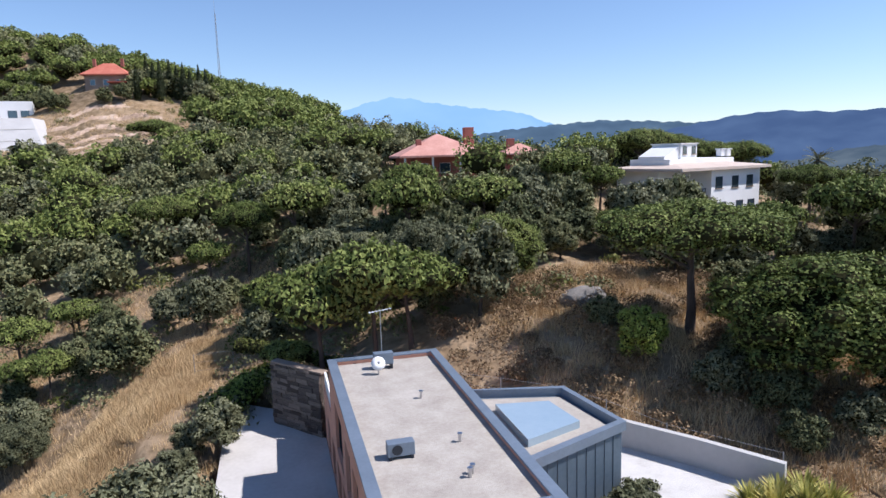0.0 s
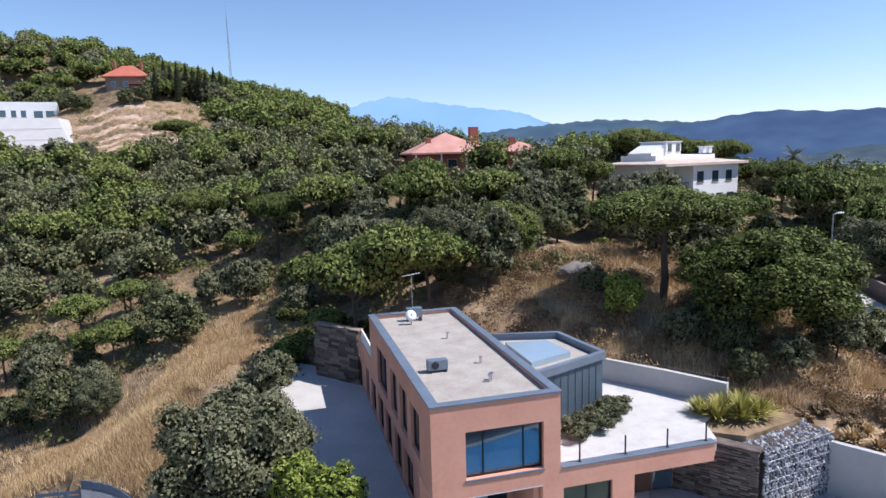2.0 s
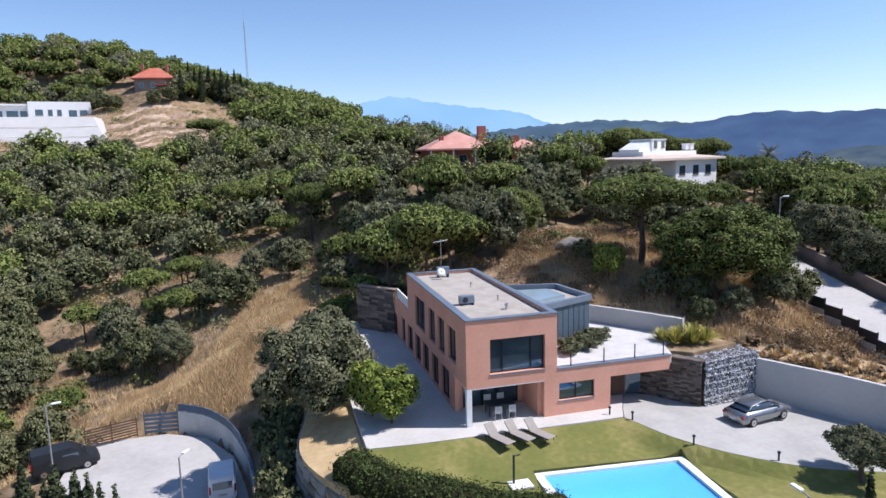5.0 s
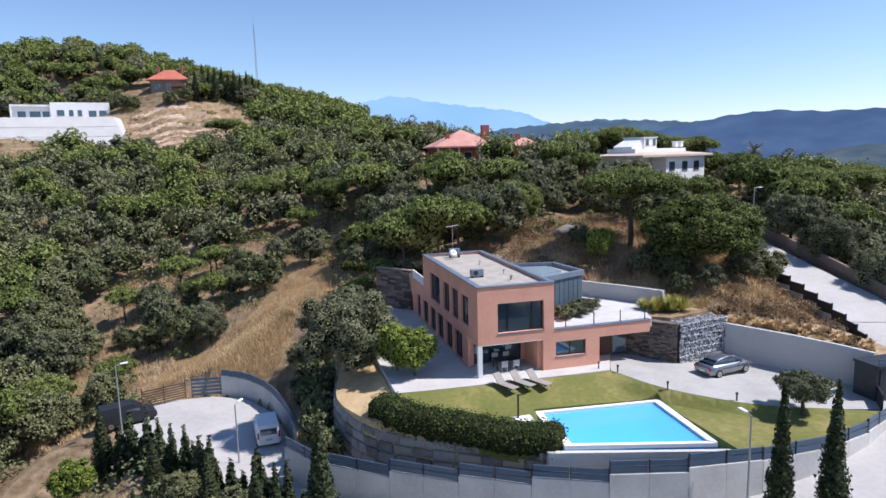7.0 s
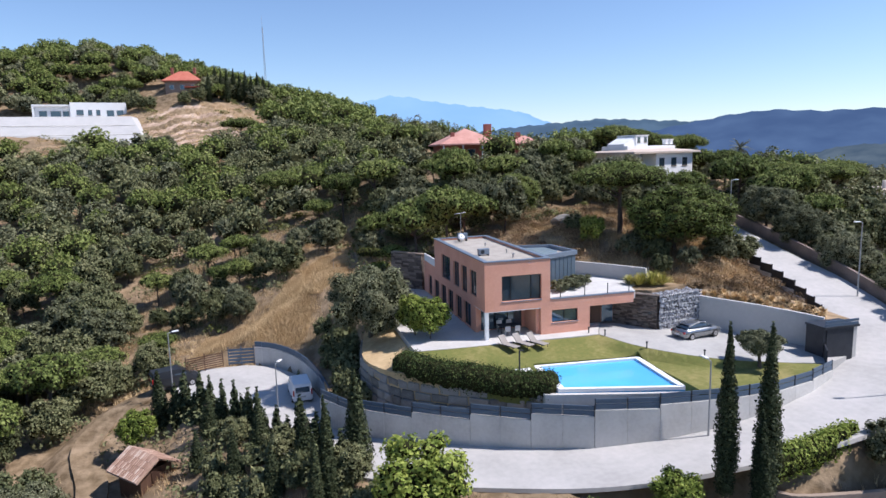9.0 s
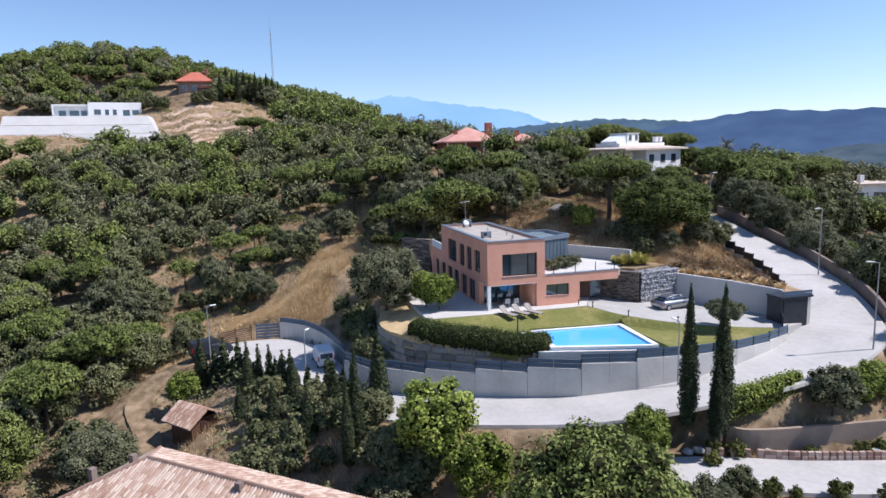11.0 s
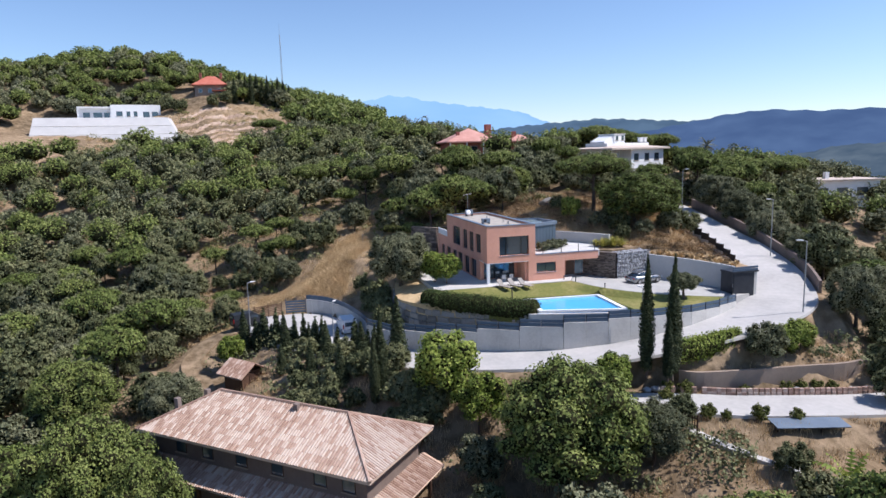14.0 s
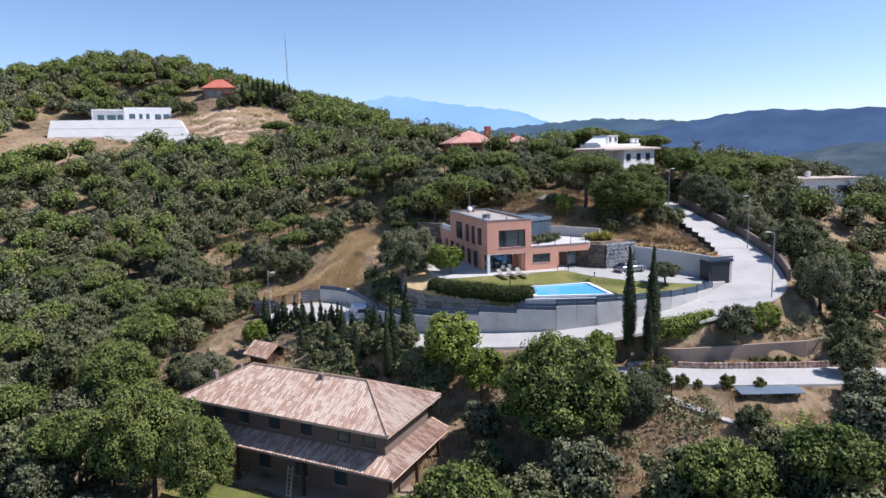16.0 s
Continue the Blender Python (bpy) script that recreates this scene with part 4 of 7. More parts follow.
def round_lumps(rnd, r, h, z, n):
    """Uneven round crown of that radius, half height and middle: one body and many billows on it."""
    out = [(0, 0, z - h * 0.05, r * 0.74, h * 0.74)]
    for i in range(n):
        e = 1 - 1.75 * (i + 0.5) / n
        c = math.sqrt(max(0.02, 1 - e * e))
        a = i * 2.4 + rnd.uniform(-0.4, 0.4)
        q = rnd.uniform(0.2, 0.4) * (14 / (n + 3)) ** 0.3
        k = rnd.uniform(0.62, 0.84)
        out.append((math.cos(a) * c * r * k, math.sin(a) * c * r * k, z + e * h * k, r * q, h * q))
    return out


def flat_lumps(rnd, r, h, z, n):
    """Umbrella crown, flat below: a low dome set with small tufts."""
    out = [(0, 0, z + h * 0.1, r * 0.8, h * 0.5)]
    for i in range(n):
        a = i * 2.4 + rnd.uniform(-0.3, 0.3)
        q = math.sqrt((i + 0.6) / n) * r * 0.86
        out.append((math.cos(a) * q, math.sin(a) * q, z + h * (0.62 * (1 - (q / r) ** 2) - 0.02) + rnd.uniform(-0.08, 0.08) * h, r * rnd.uniform(0.17, 0.27), h * rnd.uniform(0.26, 0.4)))
    return out


def trunk_mesh(name, height, r, seed, limbs, spread):
    rnd = random.Random(seed)
    bm = bmesh.new()
    p, lean = Vector((0, 0, -0.6)), Vector((rnd.uniform(-.1, .1), rnd.uniform(-.1, .1), 1))
    q = p
    for i in range(3):
        nxt = q + Vector((lean.x + rnd.uniform(-.06, .06), lean.y + rnd.uniform(-.06, .06), 1)) * ((height + 0.6) / 3)
        tube(bm, q, nxt, r * (1 - 0.2 * i), r * (0.8 - 0.2 * i), 7)
        q = nxt
    for i in range(limbs):
        a = 2 * math.pi * i / limbs + rnd.uniform(-.3, .3)
        s = q - Vector((0, 0, rnd.uniform(0, 0.3) * height))
        tube(bm, s, s + Vector((math.cos(a) * spread, math.sin(a) * spread, spread * rnd.uniform(0.5, 1.0))), r * 0.4, r * 0.12, 5)
    return finish(name, bm, M_BARK)


def tree(kind, lumps, height, r, count, size, seed, mat, label, category="tree", limbs=4, spread=1.2, group=""):
    t = thing(kind, label, category, group)
    for nm, me in (("trunk", trunk_mesh("trunk", height, r, seed, limbs, spread)), ("crown", crown_mesh("crown", lumps, count, size, seed, mat))):
        o = new(nm, me)
        o.parent = t
    return t


def place(proto, x, y, s=1.0, rz=0.0, sz=None, z=None, label="", group=""):
    m = pose(x, y, ground_at(x, y) if z is None else z, 0, 0, rz) @ Matrix.Diagonal((s, s, sz or s, 1))
    o = copy_thing(proto, m)
    return tagged(o, label, group=group)


def drop_proto(t):
    for o in (*t.children, t):
        bpy.data.objects.remove(o)


R = random.Random(11)
OAK_LABELS = "rounded dark green holm oak on the dry slope"
OAKS = [tree("holm_oak", round_lumps(R, 2.7, 2.3, 2.6, 20), 1.5, 0.16, 4300, 0.125, 20 + i, M_OAK if i < 3 else M_GREYLEAF,
             OAK_LABELS if i < 3 else "grey-green oak with a rounded crown on the slope", group="woodland trees") for i in range(5)]
PINES = [tree("stone_pine", flat_lumps(R, 3.1, 1.9, 4.0, 26), 3.6, 0.2, 4300, 0.125, 40 + i, M_PINE, "stone pine with a bright green umbrella crown", limbs=6, spread=1.6, group="stone pines") for i in range(3)]
BIG_OAK = tree("holm_oak", round_lumps(R, 3.6, 2.9, 3.6, 46), 2.4, 0.28, 19000, 0.088, 60, M_GREYLEAF, "large dense grey-green holm oak beside the patio")
BIG_PINE = tree("stone_pine", flat_lumps(R, 4.7, 2.6, 6.3, 60), 6.0, 0.3, 19000, 0.088, 61, M_PINE, "tall stone pine with a broad umbrella crown", limbs=8, spread=2.6)
ROUND_PINE = tree("stone_pine", round_lumps(R, 4.5, 3.4, 5.2, 90), 4.0, 0.3, 26000, 0.085, 62, M_PINE, "large dense stone pine with a domed crown", limbs=6, spread=2.0)
LIGHT = tree("deciduous_tree", round_lumps(R, 1.8, 1.9, 2.7, 24), 1.9, 0.1, 6000, 0.085, 63, M_BRIGHT, "young tree with bright green leaves")
OLIVE = tree("olive_tree", round_lumps(R, 2.1, 1.2, 2.1, 26), 1.3, 0.22, 9500, 0.08, 64, M_GREYLEAF, "olive tree with a low spreading silvery crown", limbs=6, spread=1.0)
SHRUB = tree("shrub", round_lumps(R, 0.9, 0.8, 0.65, 8), 0.3, 0.05, 900, 0.09, 65, M_HEDGE, "rounded green garden shrub", "shrub", 3, 0.4, "garden shrubs")
BRUSH = tree("dry_shrub", round_lumps(R, 1.1, 0.8, 0.6, 9), 0.3, 0.05, 1100, 0.11, 66, M_BRUSH, "dry brown scrub bush", "shrub", 3, 0.4, "dry scrub")
BUSH = tree("bush", round_lumps(R, 1.3, 1.0, 0.8, 9), 0.3, 0.06, 1300, 0.13, 67, M_OAK, "low dark green bush on the slope", "shrub", 3, 0.4, "slope bushes")


def column_lumps(r, h, seed):
    rnd = random.Random(seed)
    out = []
    n = int(h / 0.36)
    for i in range(n):
        f = (i + 0.5) / n
        w = r * (0.55 + 0.5 * math.sin(math.pi * min(1, f * 1.25 + 0.12))) * (1 - max(0, f - 0.72) / 0.28 * 0.85)
        out.append((rnd.uniform(-.07, .07) * r, rnd.uniform(-.07, .07) * r, 0.3 + f * h, max(0.07, w * rnd.uniform(0.98, 1.12)), h / n * 1.3))
    return out


CYPRESS = tree("cypress", column_lumps(0.62, 9.2, 1), 0.6, 0.12, 9000, 0.085, 70, M_CYPRESS, "tall slender dark green cypress", limbs=2, spread=0.3, group="cypresses")
SMALL_CYPRESS = tree("cypress", column_lumps(0.42, 3.6, 2), 0.4, 0.07, 1100, 0.11, 71, M_CYPRESS, "young narrow cypress in a row", limbs=2, spread=0.2, group="row of young cypresses")
CONIFER = tree("conifer", [(0, 0, 0.8 + 7.2 * i / 13, 1.55 * (1 - i / 14.5), 0.42) for i in range(14)], 6.5, 0.16, 5200, 0.12, 72, M_CYPRESS, "dark pyramidal conifer with tiered branches", limbs=3, spread=0.5)

# single trees round the villa
place(BIG_OAK, -8.3, 7.8, 1.18, 20, 1.2, z=-1.9)
place(LIGHT, -4.2, 2.2, 1.1, 0, 0.92, z=-0.55, label="small bushy tree with glossy green leaves on the patio")
place(LIGHT, -5.2, 3.6, 0.9, 130, 0.95, z=-0.5, label="small bushy tree with glossy green leaves on the patio")
place(OLIVE, 18.0, -10.6, 0.85, 0, z=drive_z(18, -10.6) - 0.15)
place(BIG_PINE, 22.0, 16.4, 1.2, 0, 0.95)
place(ROUND_PINE, 25.0, 9.6, 1.35, 140, 1.05, z=ground_at(25.0, 9.6) - 1.5, label="broad stone pine above the roof terrace")
place(ROUND_PINE, 31.0, 16.0, 0.75, 70, 0.6)
place(LIGHT, 17.4, 14.2, 0.85, 10)
place(ROUND_PINE, 13.8, 27.5, 0.8, 0, 0.75, label="dense round stone pine with bright green needles")
place(OAKS[0], -15.0, 40.3, 1.12, 0)
place(BIG_OAK, 9.5, 35, 1.0, 90, label="large holm oak on the slope behind the villa")
place(BIG_OAK, 4.5, 40, 1.05, 200, label="large holm oak on the slope behind the villa")
place(OAKS[3], -6.3, 21.8, 0.66, 30, z=0.0, label="small holm oak at the edge of the patio")
place(BIG_PINE, -5.2, 55.5, 0.72, 0, 0.95)
place(BIG_PINE, -14.9, 66, 0.85, 60, 0.9)
place(BIG_PINE, -21.9, 109, 0.95, 0, 0.78)
place(BIG_OAK, -38.7, 108.5, 0.85, 0, 0.95)
place(OAKS[1], -30.3, 102, 0.85, 0)
place(PINES[0], -21.2, 41.4, 0.7, 0, 0.8)
place(PINES[1], -23.6, 42.6, 0.65, 90, 0.75)
place(BIG_OAK, -21.0, 33.4, 0.6, 0)
# small oaks added to fill in the dark shade under the pines
for x, y, s in ((21.5, 8.2, 0.6), (28, 6.8, 0.65), (19.8, 10.8, 0.55), (23.5, 5.6, 0.5), (30.5, 10, 0.6), (17.5, 18.5, 0.5), (26, 15.5, 0.6), (20.5, 6.0, 0.45), (29.5, 13.5, 0.7), (22.2, 11.8, 0.6), (32.5, 9, 0.7), (27.5, 19, 0.7), (31, 20.5, 0.75)):
    place(OAKS[int(x) % 5], x, y, s, x * 60)
for i in range(11):
    place(CYPRESS, -31.5 + 1.7 * i, 152.5 + (i * 5 % 7) * 0.8, 1.5, i * 40, 0.85 + 0.04 * (i * 3 % 5))
for x, y, s in ((-9.6, 15.2, 0.6), (-10.8, 12.2, 0.5), (-8.2, 18.6, 0.5), (-11.6, 17.5, 0.55), (-8.0, 22.5, 0.45)):
    place(OAKS[int(-x) % 5], x, y, s, x * 60)
for x, y, s in ((-60, 157, 1.1), (-66, 158, 1.2), (-72, 160, 1.1), (-55, 155, 1.0), (-50.5, 152, 0.9), (-47.5, 150.5, 0.8), (-57, 160, 1.2), (-38, 149, 0.8), (-34, 150, 0.9)):
    place(OAKS[int(-x) % 3], x, y, s, x * 60)
for x, y, s in ((-78, 160, 1.1), (-63, 163, 1.1), (-53, 161, 1.0)):
    place(PINES[int(-x) % 3], x, y, s, x * 60)
for x, y, s in ((43.2, 12, 0.95), (41.8, 4.5, 0.85), (44.5, 19, 1.0), (40.8, -3.0, 0.8), (45.5, 6, 0.9), (33.2, 16.5, 0.6), (34.6, 21.5, 0.7)):
    place(BIG_OAK, x, y, s, x * 60, label="dense holm oak beside the climbing road")
# below the road
for x, y, s in ((-8.6, -23, 0.8), (-7.5, -33, 0.95), (-12.5, -32, 0.85), (-10.2, -28, 0.75), (-15.5, -33.5, 0.8), (-13.0, -17.5, 0.6)):
    place(OAKS[int(-x) % 5], x, y, s, x * 60)
place(ROUND_PINE, -2.6, -26.4, 1.42, 40, 1.42, z=ground_at(-2.6, -26.4) - 1.9)
place(BIG_OAK, 3.4, -27.6, 0.72, 100, 0.8, label="dark holm oak beside the domed pine")
place(LIGHT, -9.3, -15.5, 1.75, 0, 1.5, label="bushy bright green tree below the road")
place(LIGHT, -7.3, -18.5, 1.45, 200, 1.3, label="bushy bright green tree below the road")
place(ROUND_PINE, -36.3, -21.0, 1.0, 0, 1.3)
place(ROUND_PINE, -32.2, -24.0, 0.72, 80, 1.1)
place(ROUND_PINE, -42.0, -2.4, 1.0, 70, 1.0)
place(BIG_OAK, -33.2, -4.6, 0.85, 0, 0.9, label="broad grey-green tree behind the cottage roof")
place(LIGHT, 4.7, -19.6, 0.95, 50, label="small light green tree beside the road")
SHRUB_GREY = tree("shrub", round_lumps(R, 1.0, 0.7, 0.55, 9), 0.25, 0.05, 1500, 0.07, 68, M_GREYLEAF, "low grey-green shrub on the roof terrace", "shrub", 3, 0.4, "terrace shrubs")
place(CYPRESS, 7.8, -19.6, 1.0, 0, 1.06, z=-4.6)
place(CYPRESS, 9.9, -20.4, 1.12, 90, 1.08, z=-4.8)
place(CYPRESS, 9.1, -20.9, 0.8, 40, 0.6, z=-4.9)
place(CYPRESS, -14.2, -10.8, 0.9, 0, 0.86, z=-7.4)
place(CYPRESS, -15.0, -11.6, 0.75, 0, 0.7, z=-7.6)
place(CONIFER, -11.8, -6.6, 0.9, 0, 0.95, z=-6.9)
place(CONIFER, -27.0, 9.3, 0.75, 0, 0.65)
for i in range(24):
    x, y = -25.5 + 12.5 * i / 23, 11.5 - 13.8 * i / 23
    place(SMALL_CYPRESS, x + R.uniform(-.4, .4), y - 2.4 + R.uniform(-.4, .4), R.uniform(1.2, 1.7), R.uniform(0, 360), R.uniform(0.85, 1.4), z=-7.8)
place(LIGHT, -28.4, 6.2, 0.95, 0, 0.85)
place(ROUND_PINE, -35.5, 21, 0.55, 0, 0.65)
for x, y, k in ((-10.2, 9.5, 1.3), (-10.8, 6.4, 1.2), (-9.6, 11.6, 1.4), (-11.2, 3.4, 1.0), (-10.6, 1.0, 0.9), (-11.6, 10.6, 1.1), (-8.6, 12.8, 1.5), (-10.4, 14.2, 1.5)):
    place(BUSH, x, y, k, x * 70, k * 1.4, z=-4.65, label="dark bush in the gap between the walls")
for x, y, k in ((-22.4, 3.2, 0.62), (-20.4, 1.0, 0.6), (-18.4, -1.6, 0.62), (-16.8, -4.2, 0.66), (-15.4, -6.6, 0.7), (-17.6, -7.4, 0.6), (-20.2, -3.6, 0.55), (-12.6, -9.8, 0.7), (-23.0, -0.6, 0.5)):
    if int(-x * 10) % 3:
        place(CONIFER, x, y, k * 0.95, x * 60, k * 0.8, label="dark young conifer below the turning place")
    else:
        place(OAKS[int(-x) % 5], x, y, k * 0.85, x * 60, label="low dark oak below the turning place")
R2 = random.Random(77)
for i in range(110):
    x, y = R2.uniform(-23, -9), R2.uniform(-16, 3)
    off = (x + 25.5) * 0.74 + (y - 11.5) * 0.67
    if -11.5 < off < -4.2 and abs(x + 25) + abs(y) > 4 and (x + 14.6) ** 2 + (y + 11.2) ** 2 > 3:
        place(BUSH, x, y, R2.uniform(0.7, 1.35), R2.uniform(0, 360), R2.uniform(0.7, 1.5))
place(BIG_OAK, 33.6, -17.2, 0.9, 0, 1.1, label="tall dark holm oak below the road wall")
place(OAKS[3], 19.4, -20.5, 0.78, 0, 0.8)
place(LIGHT, 21.9, -20.4, 0.85, 0, 0.72)
place(LIGHT, 23.7, -20.2, 0.85, 90, 0.7)
for x, y, s, what in ((9.6, -25.6, 0.8, "clipped round dark shrub beside the lane"), (13.4, -27.0, 0.85, ""), (16.0, -28.0, 0.7, ""), (10.9, -26.2, 0.55, "")):
    place(SHRUB, x, y, s, x * 40, s * 1.15, label=what or "clipped round shrub beside the lane")
for x, y, s in ((16.3, -21.9, 0.6), (20.2, -22.5, 0.7), (21.6, -22.7, 0.75), (23.0, -22.9, 0.75), (24.4, -23.2, 0.7), (11.2, -20.6, 0.9), (9.8, -19.9, 0.8), (8.7, -21.2, 0.8), (22.8, -20.1, 0.7), (24.8, -20, 0.8), (11.9, -20.0, 0.7)):
    place(SHRUB, x, y, s, x * 70)
for x, y, s in ((7.2, -25.6, 0.5), (11.4, -32.6, 0.55), (10, -37.0, 0.9), (18.5, -37, 1.1), (24, -32, 0.9), (9, -40, 1.1), (27, -27.5, 0.8), (31, -24, 1.0), (35, -20, 0.9), (30, -33, 1.2), (1, -37.5, 1.2), (22, -41, 1.2), (5, -45, 1.0)):
    place(OAKS[int(x) % 5], x, y, s, x * 30)
for x, y, s in ((45, 57, 1.0), (51, 60, 1.15), (57, 60, 1.1), (62, 58, 0.9)):
    place(BIG_PINE, x + 3, y + 6, s, x * 33, 0.95)
for x, y, s in ((63, 36, 0.9), (68, 34, 1.1), (73, 36, 1.0), (60, 46, 0.8), (78, 40, 0.9)):
    place(BIG_PINE, x, y, s, x * 33, 0.8)


def near_line(line, x, y, d):
    return min((p[0] - x) ** 2 + (p[1] - y) ** 2 for p in line) < d * d


KEEP_OUT = [(5.5, 8, 13), (8, -5, 16), (-20, 12, 10.5), (-22.5, -18, 12.5), (-27, 1.5, 4.5), (48, 51, 12), (27, 92, 9), (36, 77, 6), (-66, 142, 17), (-80, 140, 17), (-45, 157, 6), (-33, 138, 13),
            (-22, 140, 11), (-44, 128, 8), (-8, 114, 5), (81, 33, 8), (18, -27, 10), (10, -28, 5), (24, -28, 6), (-9, 27, 7), (-13, 32, 5), (-10, 36, 3), (28, 3, 6), (22, 22, 6),
            (-9, 9, 8), (26, 11, 4), (22, 17, 4), (-3, -27, 5), (-36, -21, 5), (-42, -2, 5), (-33, -4, 4), (-7, -17, 5), (56, -1, 9), (-31, 14, 5), (32, -3, 6), (-42, 106, 4), (-52, 119, 9), (-64, 116, 10), (-76, 116, 10), (-88, 117, 9), (33, 73, 6), (24, 84, 5), (48, 47, 6), (-39, 150, 8), (-40, 158, 7), (27, 82, 8), (22, 78, 5), (34, 68, 6), (28, 74, 5), (42, 72, 5), (-35, 111, 8), (-25, 114, 7), (-24, 122, 8), (-31, 122, 8), (22, 70, 6), (20, 63, 5), (30, 65, 5), (46, 43, 5), (-14.5, 40.5, 3.5), (20, 69, 9), (31, 68, 5.5), (16, 59, 3.4), (22, 60, 3.4), (12, 62, 3), (29, 62, 3.4), (8, -32, 5), (13, -33.5, 5), (17.5, -33, 5.5), (7, -36, 3.5), (-20, 108, 4), (-28, 113, 4), (-30, 126, 8), (-38, 126, 7), (48, 40, 7), (42, 38, 5), (52, 46, 5)]


def in_strip(x, y, margin=0.0):
    """Whether a spot lies on the dry-grass strip or within a margin of it."""
    a = np.arange(0, 6.28, 0.785)
    return bool(inside(STRIP, x + margin * np.cos(a), y + margin * np.sin(a)).any())


def free(x, y):
    if any((x - a) ** 2 + (y - b) ** 2 < r * r for a, b, r in KEEP_OUT):
        return False
    if near_line(ROAD, x, y, 6.2) or near_line(LANE, x, y, 4.2) or near_line(TRACK, x, y, 3.4):
        return False
    p = (np.array([x]), np.array([y]))
    return not (inside(GARDEN, *p)[0] or inside(CUL, *p)[0] or in_strip(x, y, 2.2))


def scatter(x0, x1, y0, y1, step, seed):
    rnd = random.Random(seed)
    out, y = [], y0
    while y < y1:
        x = x0 + rnd.uniform(0, step)
        while x < x1:
            px, py = x + rnd.uniform(-.42, .42) * step, y + rnd.uniform(-.42, .42) * step
            if free(px, py):
                out.append((px, py, rnd))
            x += step
        y += step * 0.87
    return out


# the valley and slopes close by: one thing for each tree
rest = []
near_spots = (scatter(-64, -36, -34, 12, 4.6, 3) + scatter(-66, -29, 12, 27, 4.8, 6) + scatter(-20, 14, -58, -30, 5.4, 4) + scatter(37, 60, -26, 24, 5.4, 5)
              + scatter(14, 44, -48, -31, 5.4, 15) + scatter(-62, 58, 26, 100, 4.7, 2))
for i, (x, y, rnd) in enumerate(near_spots):
    bare = -36 < x < 0 and 24 < y < 66
    if bare and rnd.random() < 0.42 or (10 < x < 36 and 0 < y < 34 and rnd.random() < 0.6):
        continue
    if y > 50 and len(rest) + 1 and i > 330:
        rest.append((x, y, rnd))
        continue
    k = rnd.random()
    proto = rnd.choice(OAKS[:3]) if k < 0.50 else rnd.choice(OAKS[3:]) if k < 0.76 else rnd.choice(PINES)
    s = rnd.uniform(0.75, 1.32) * (0.74 if bare else 1)
    place(proto, x, y, s, rnd.uniform(0, 360), s * rnd.uniform(0.9, 1.25))


def woodland(name, spots, kinds, count_each, size, label):
    """Many far crowns in one mesh."""
    rnd = random.Random(7)
    lists = {}
    for x, y, r in spots:
        lists.setdefault(r.choice(kinds), []).append((x, y))
    root = thing(name, label, "woods")
    root["kind"] = "stuff"
    for mat_name, pts in lists.items():
        mat, flat = {"oak": (M_OAK, 0), "grey": (M_GREYLEAF, 0), "pine": (M_PINE, 1)}[mat_name]
        leaves, cores = [], []
        for x, y in pts:
            z = ground_at(x, y)
            s = rnd.uniform(0.8, 1.25)
            ls = flat_lumps(rnd, 3.2 * s, 3.3 * s, 3.4 * s, 13) if flat else round_lumps(rnd, 2.8 * s, 2.5 * s, 2.9 * s, 11)
            leaves.append(crown_arrays(ls, count_each, size, rnd.randint(0, 10 ** 6)) + np.array((x, y, z)))
            # one dark core per tree, painting the shade behind its leaves
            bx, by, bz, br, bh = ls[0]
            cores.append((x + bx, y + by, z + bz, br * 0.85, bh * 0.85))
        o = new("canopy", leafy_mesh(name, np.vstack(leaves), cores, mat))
        o.parent = root
        tagged(o, kind="stuff")


far = [(x, y, r) for x, y, r in scatter(-150, 12, 98, 228, 4.8, 9) if y > 152 - (x + 50) * 0.1 or x > -22 and y > 112 or y < 116 or x < -92 or r.random() < 0.06]
woodland("hill_woods", far, ("oak", "pine", "pine", "grey"), 620, 0.33, "dense pine and oak woods covering the hill")
side = [(x, y, r) for x, y, r in scatter(-130, -62, -10, 100, 5.2, 12)] + [(x, y, r) for x, y, r in scatter(58, 120, 10, 75, 6, 13)] + [(x, y, r) for x, y, r in scatter(10, 60, 98, 120, 6, 14)] + [(x, y, r) for x, y, r in scatter(58, 125, 75, 112, 6.5, 16)] + rest
woodland("valley_woods", side, ("oak", "oak", "grey", "pine"), 800, 0.235, "dense mixed woods of the valley")


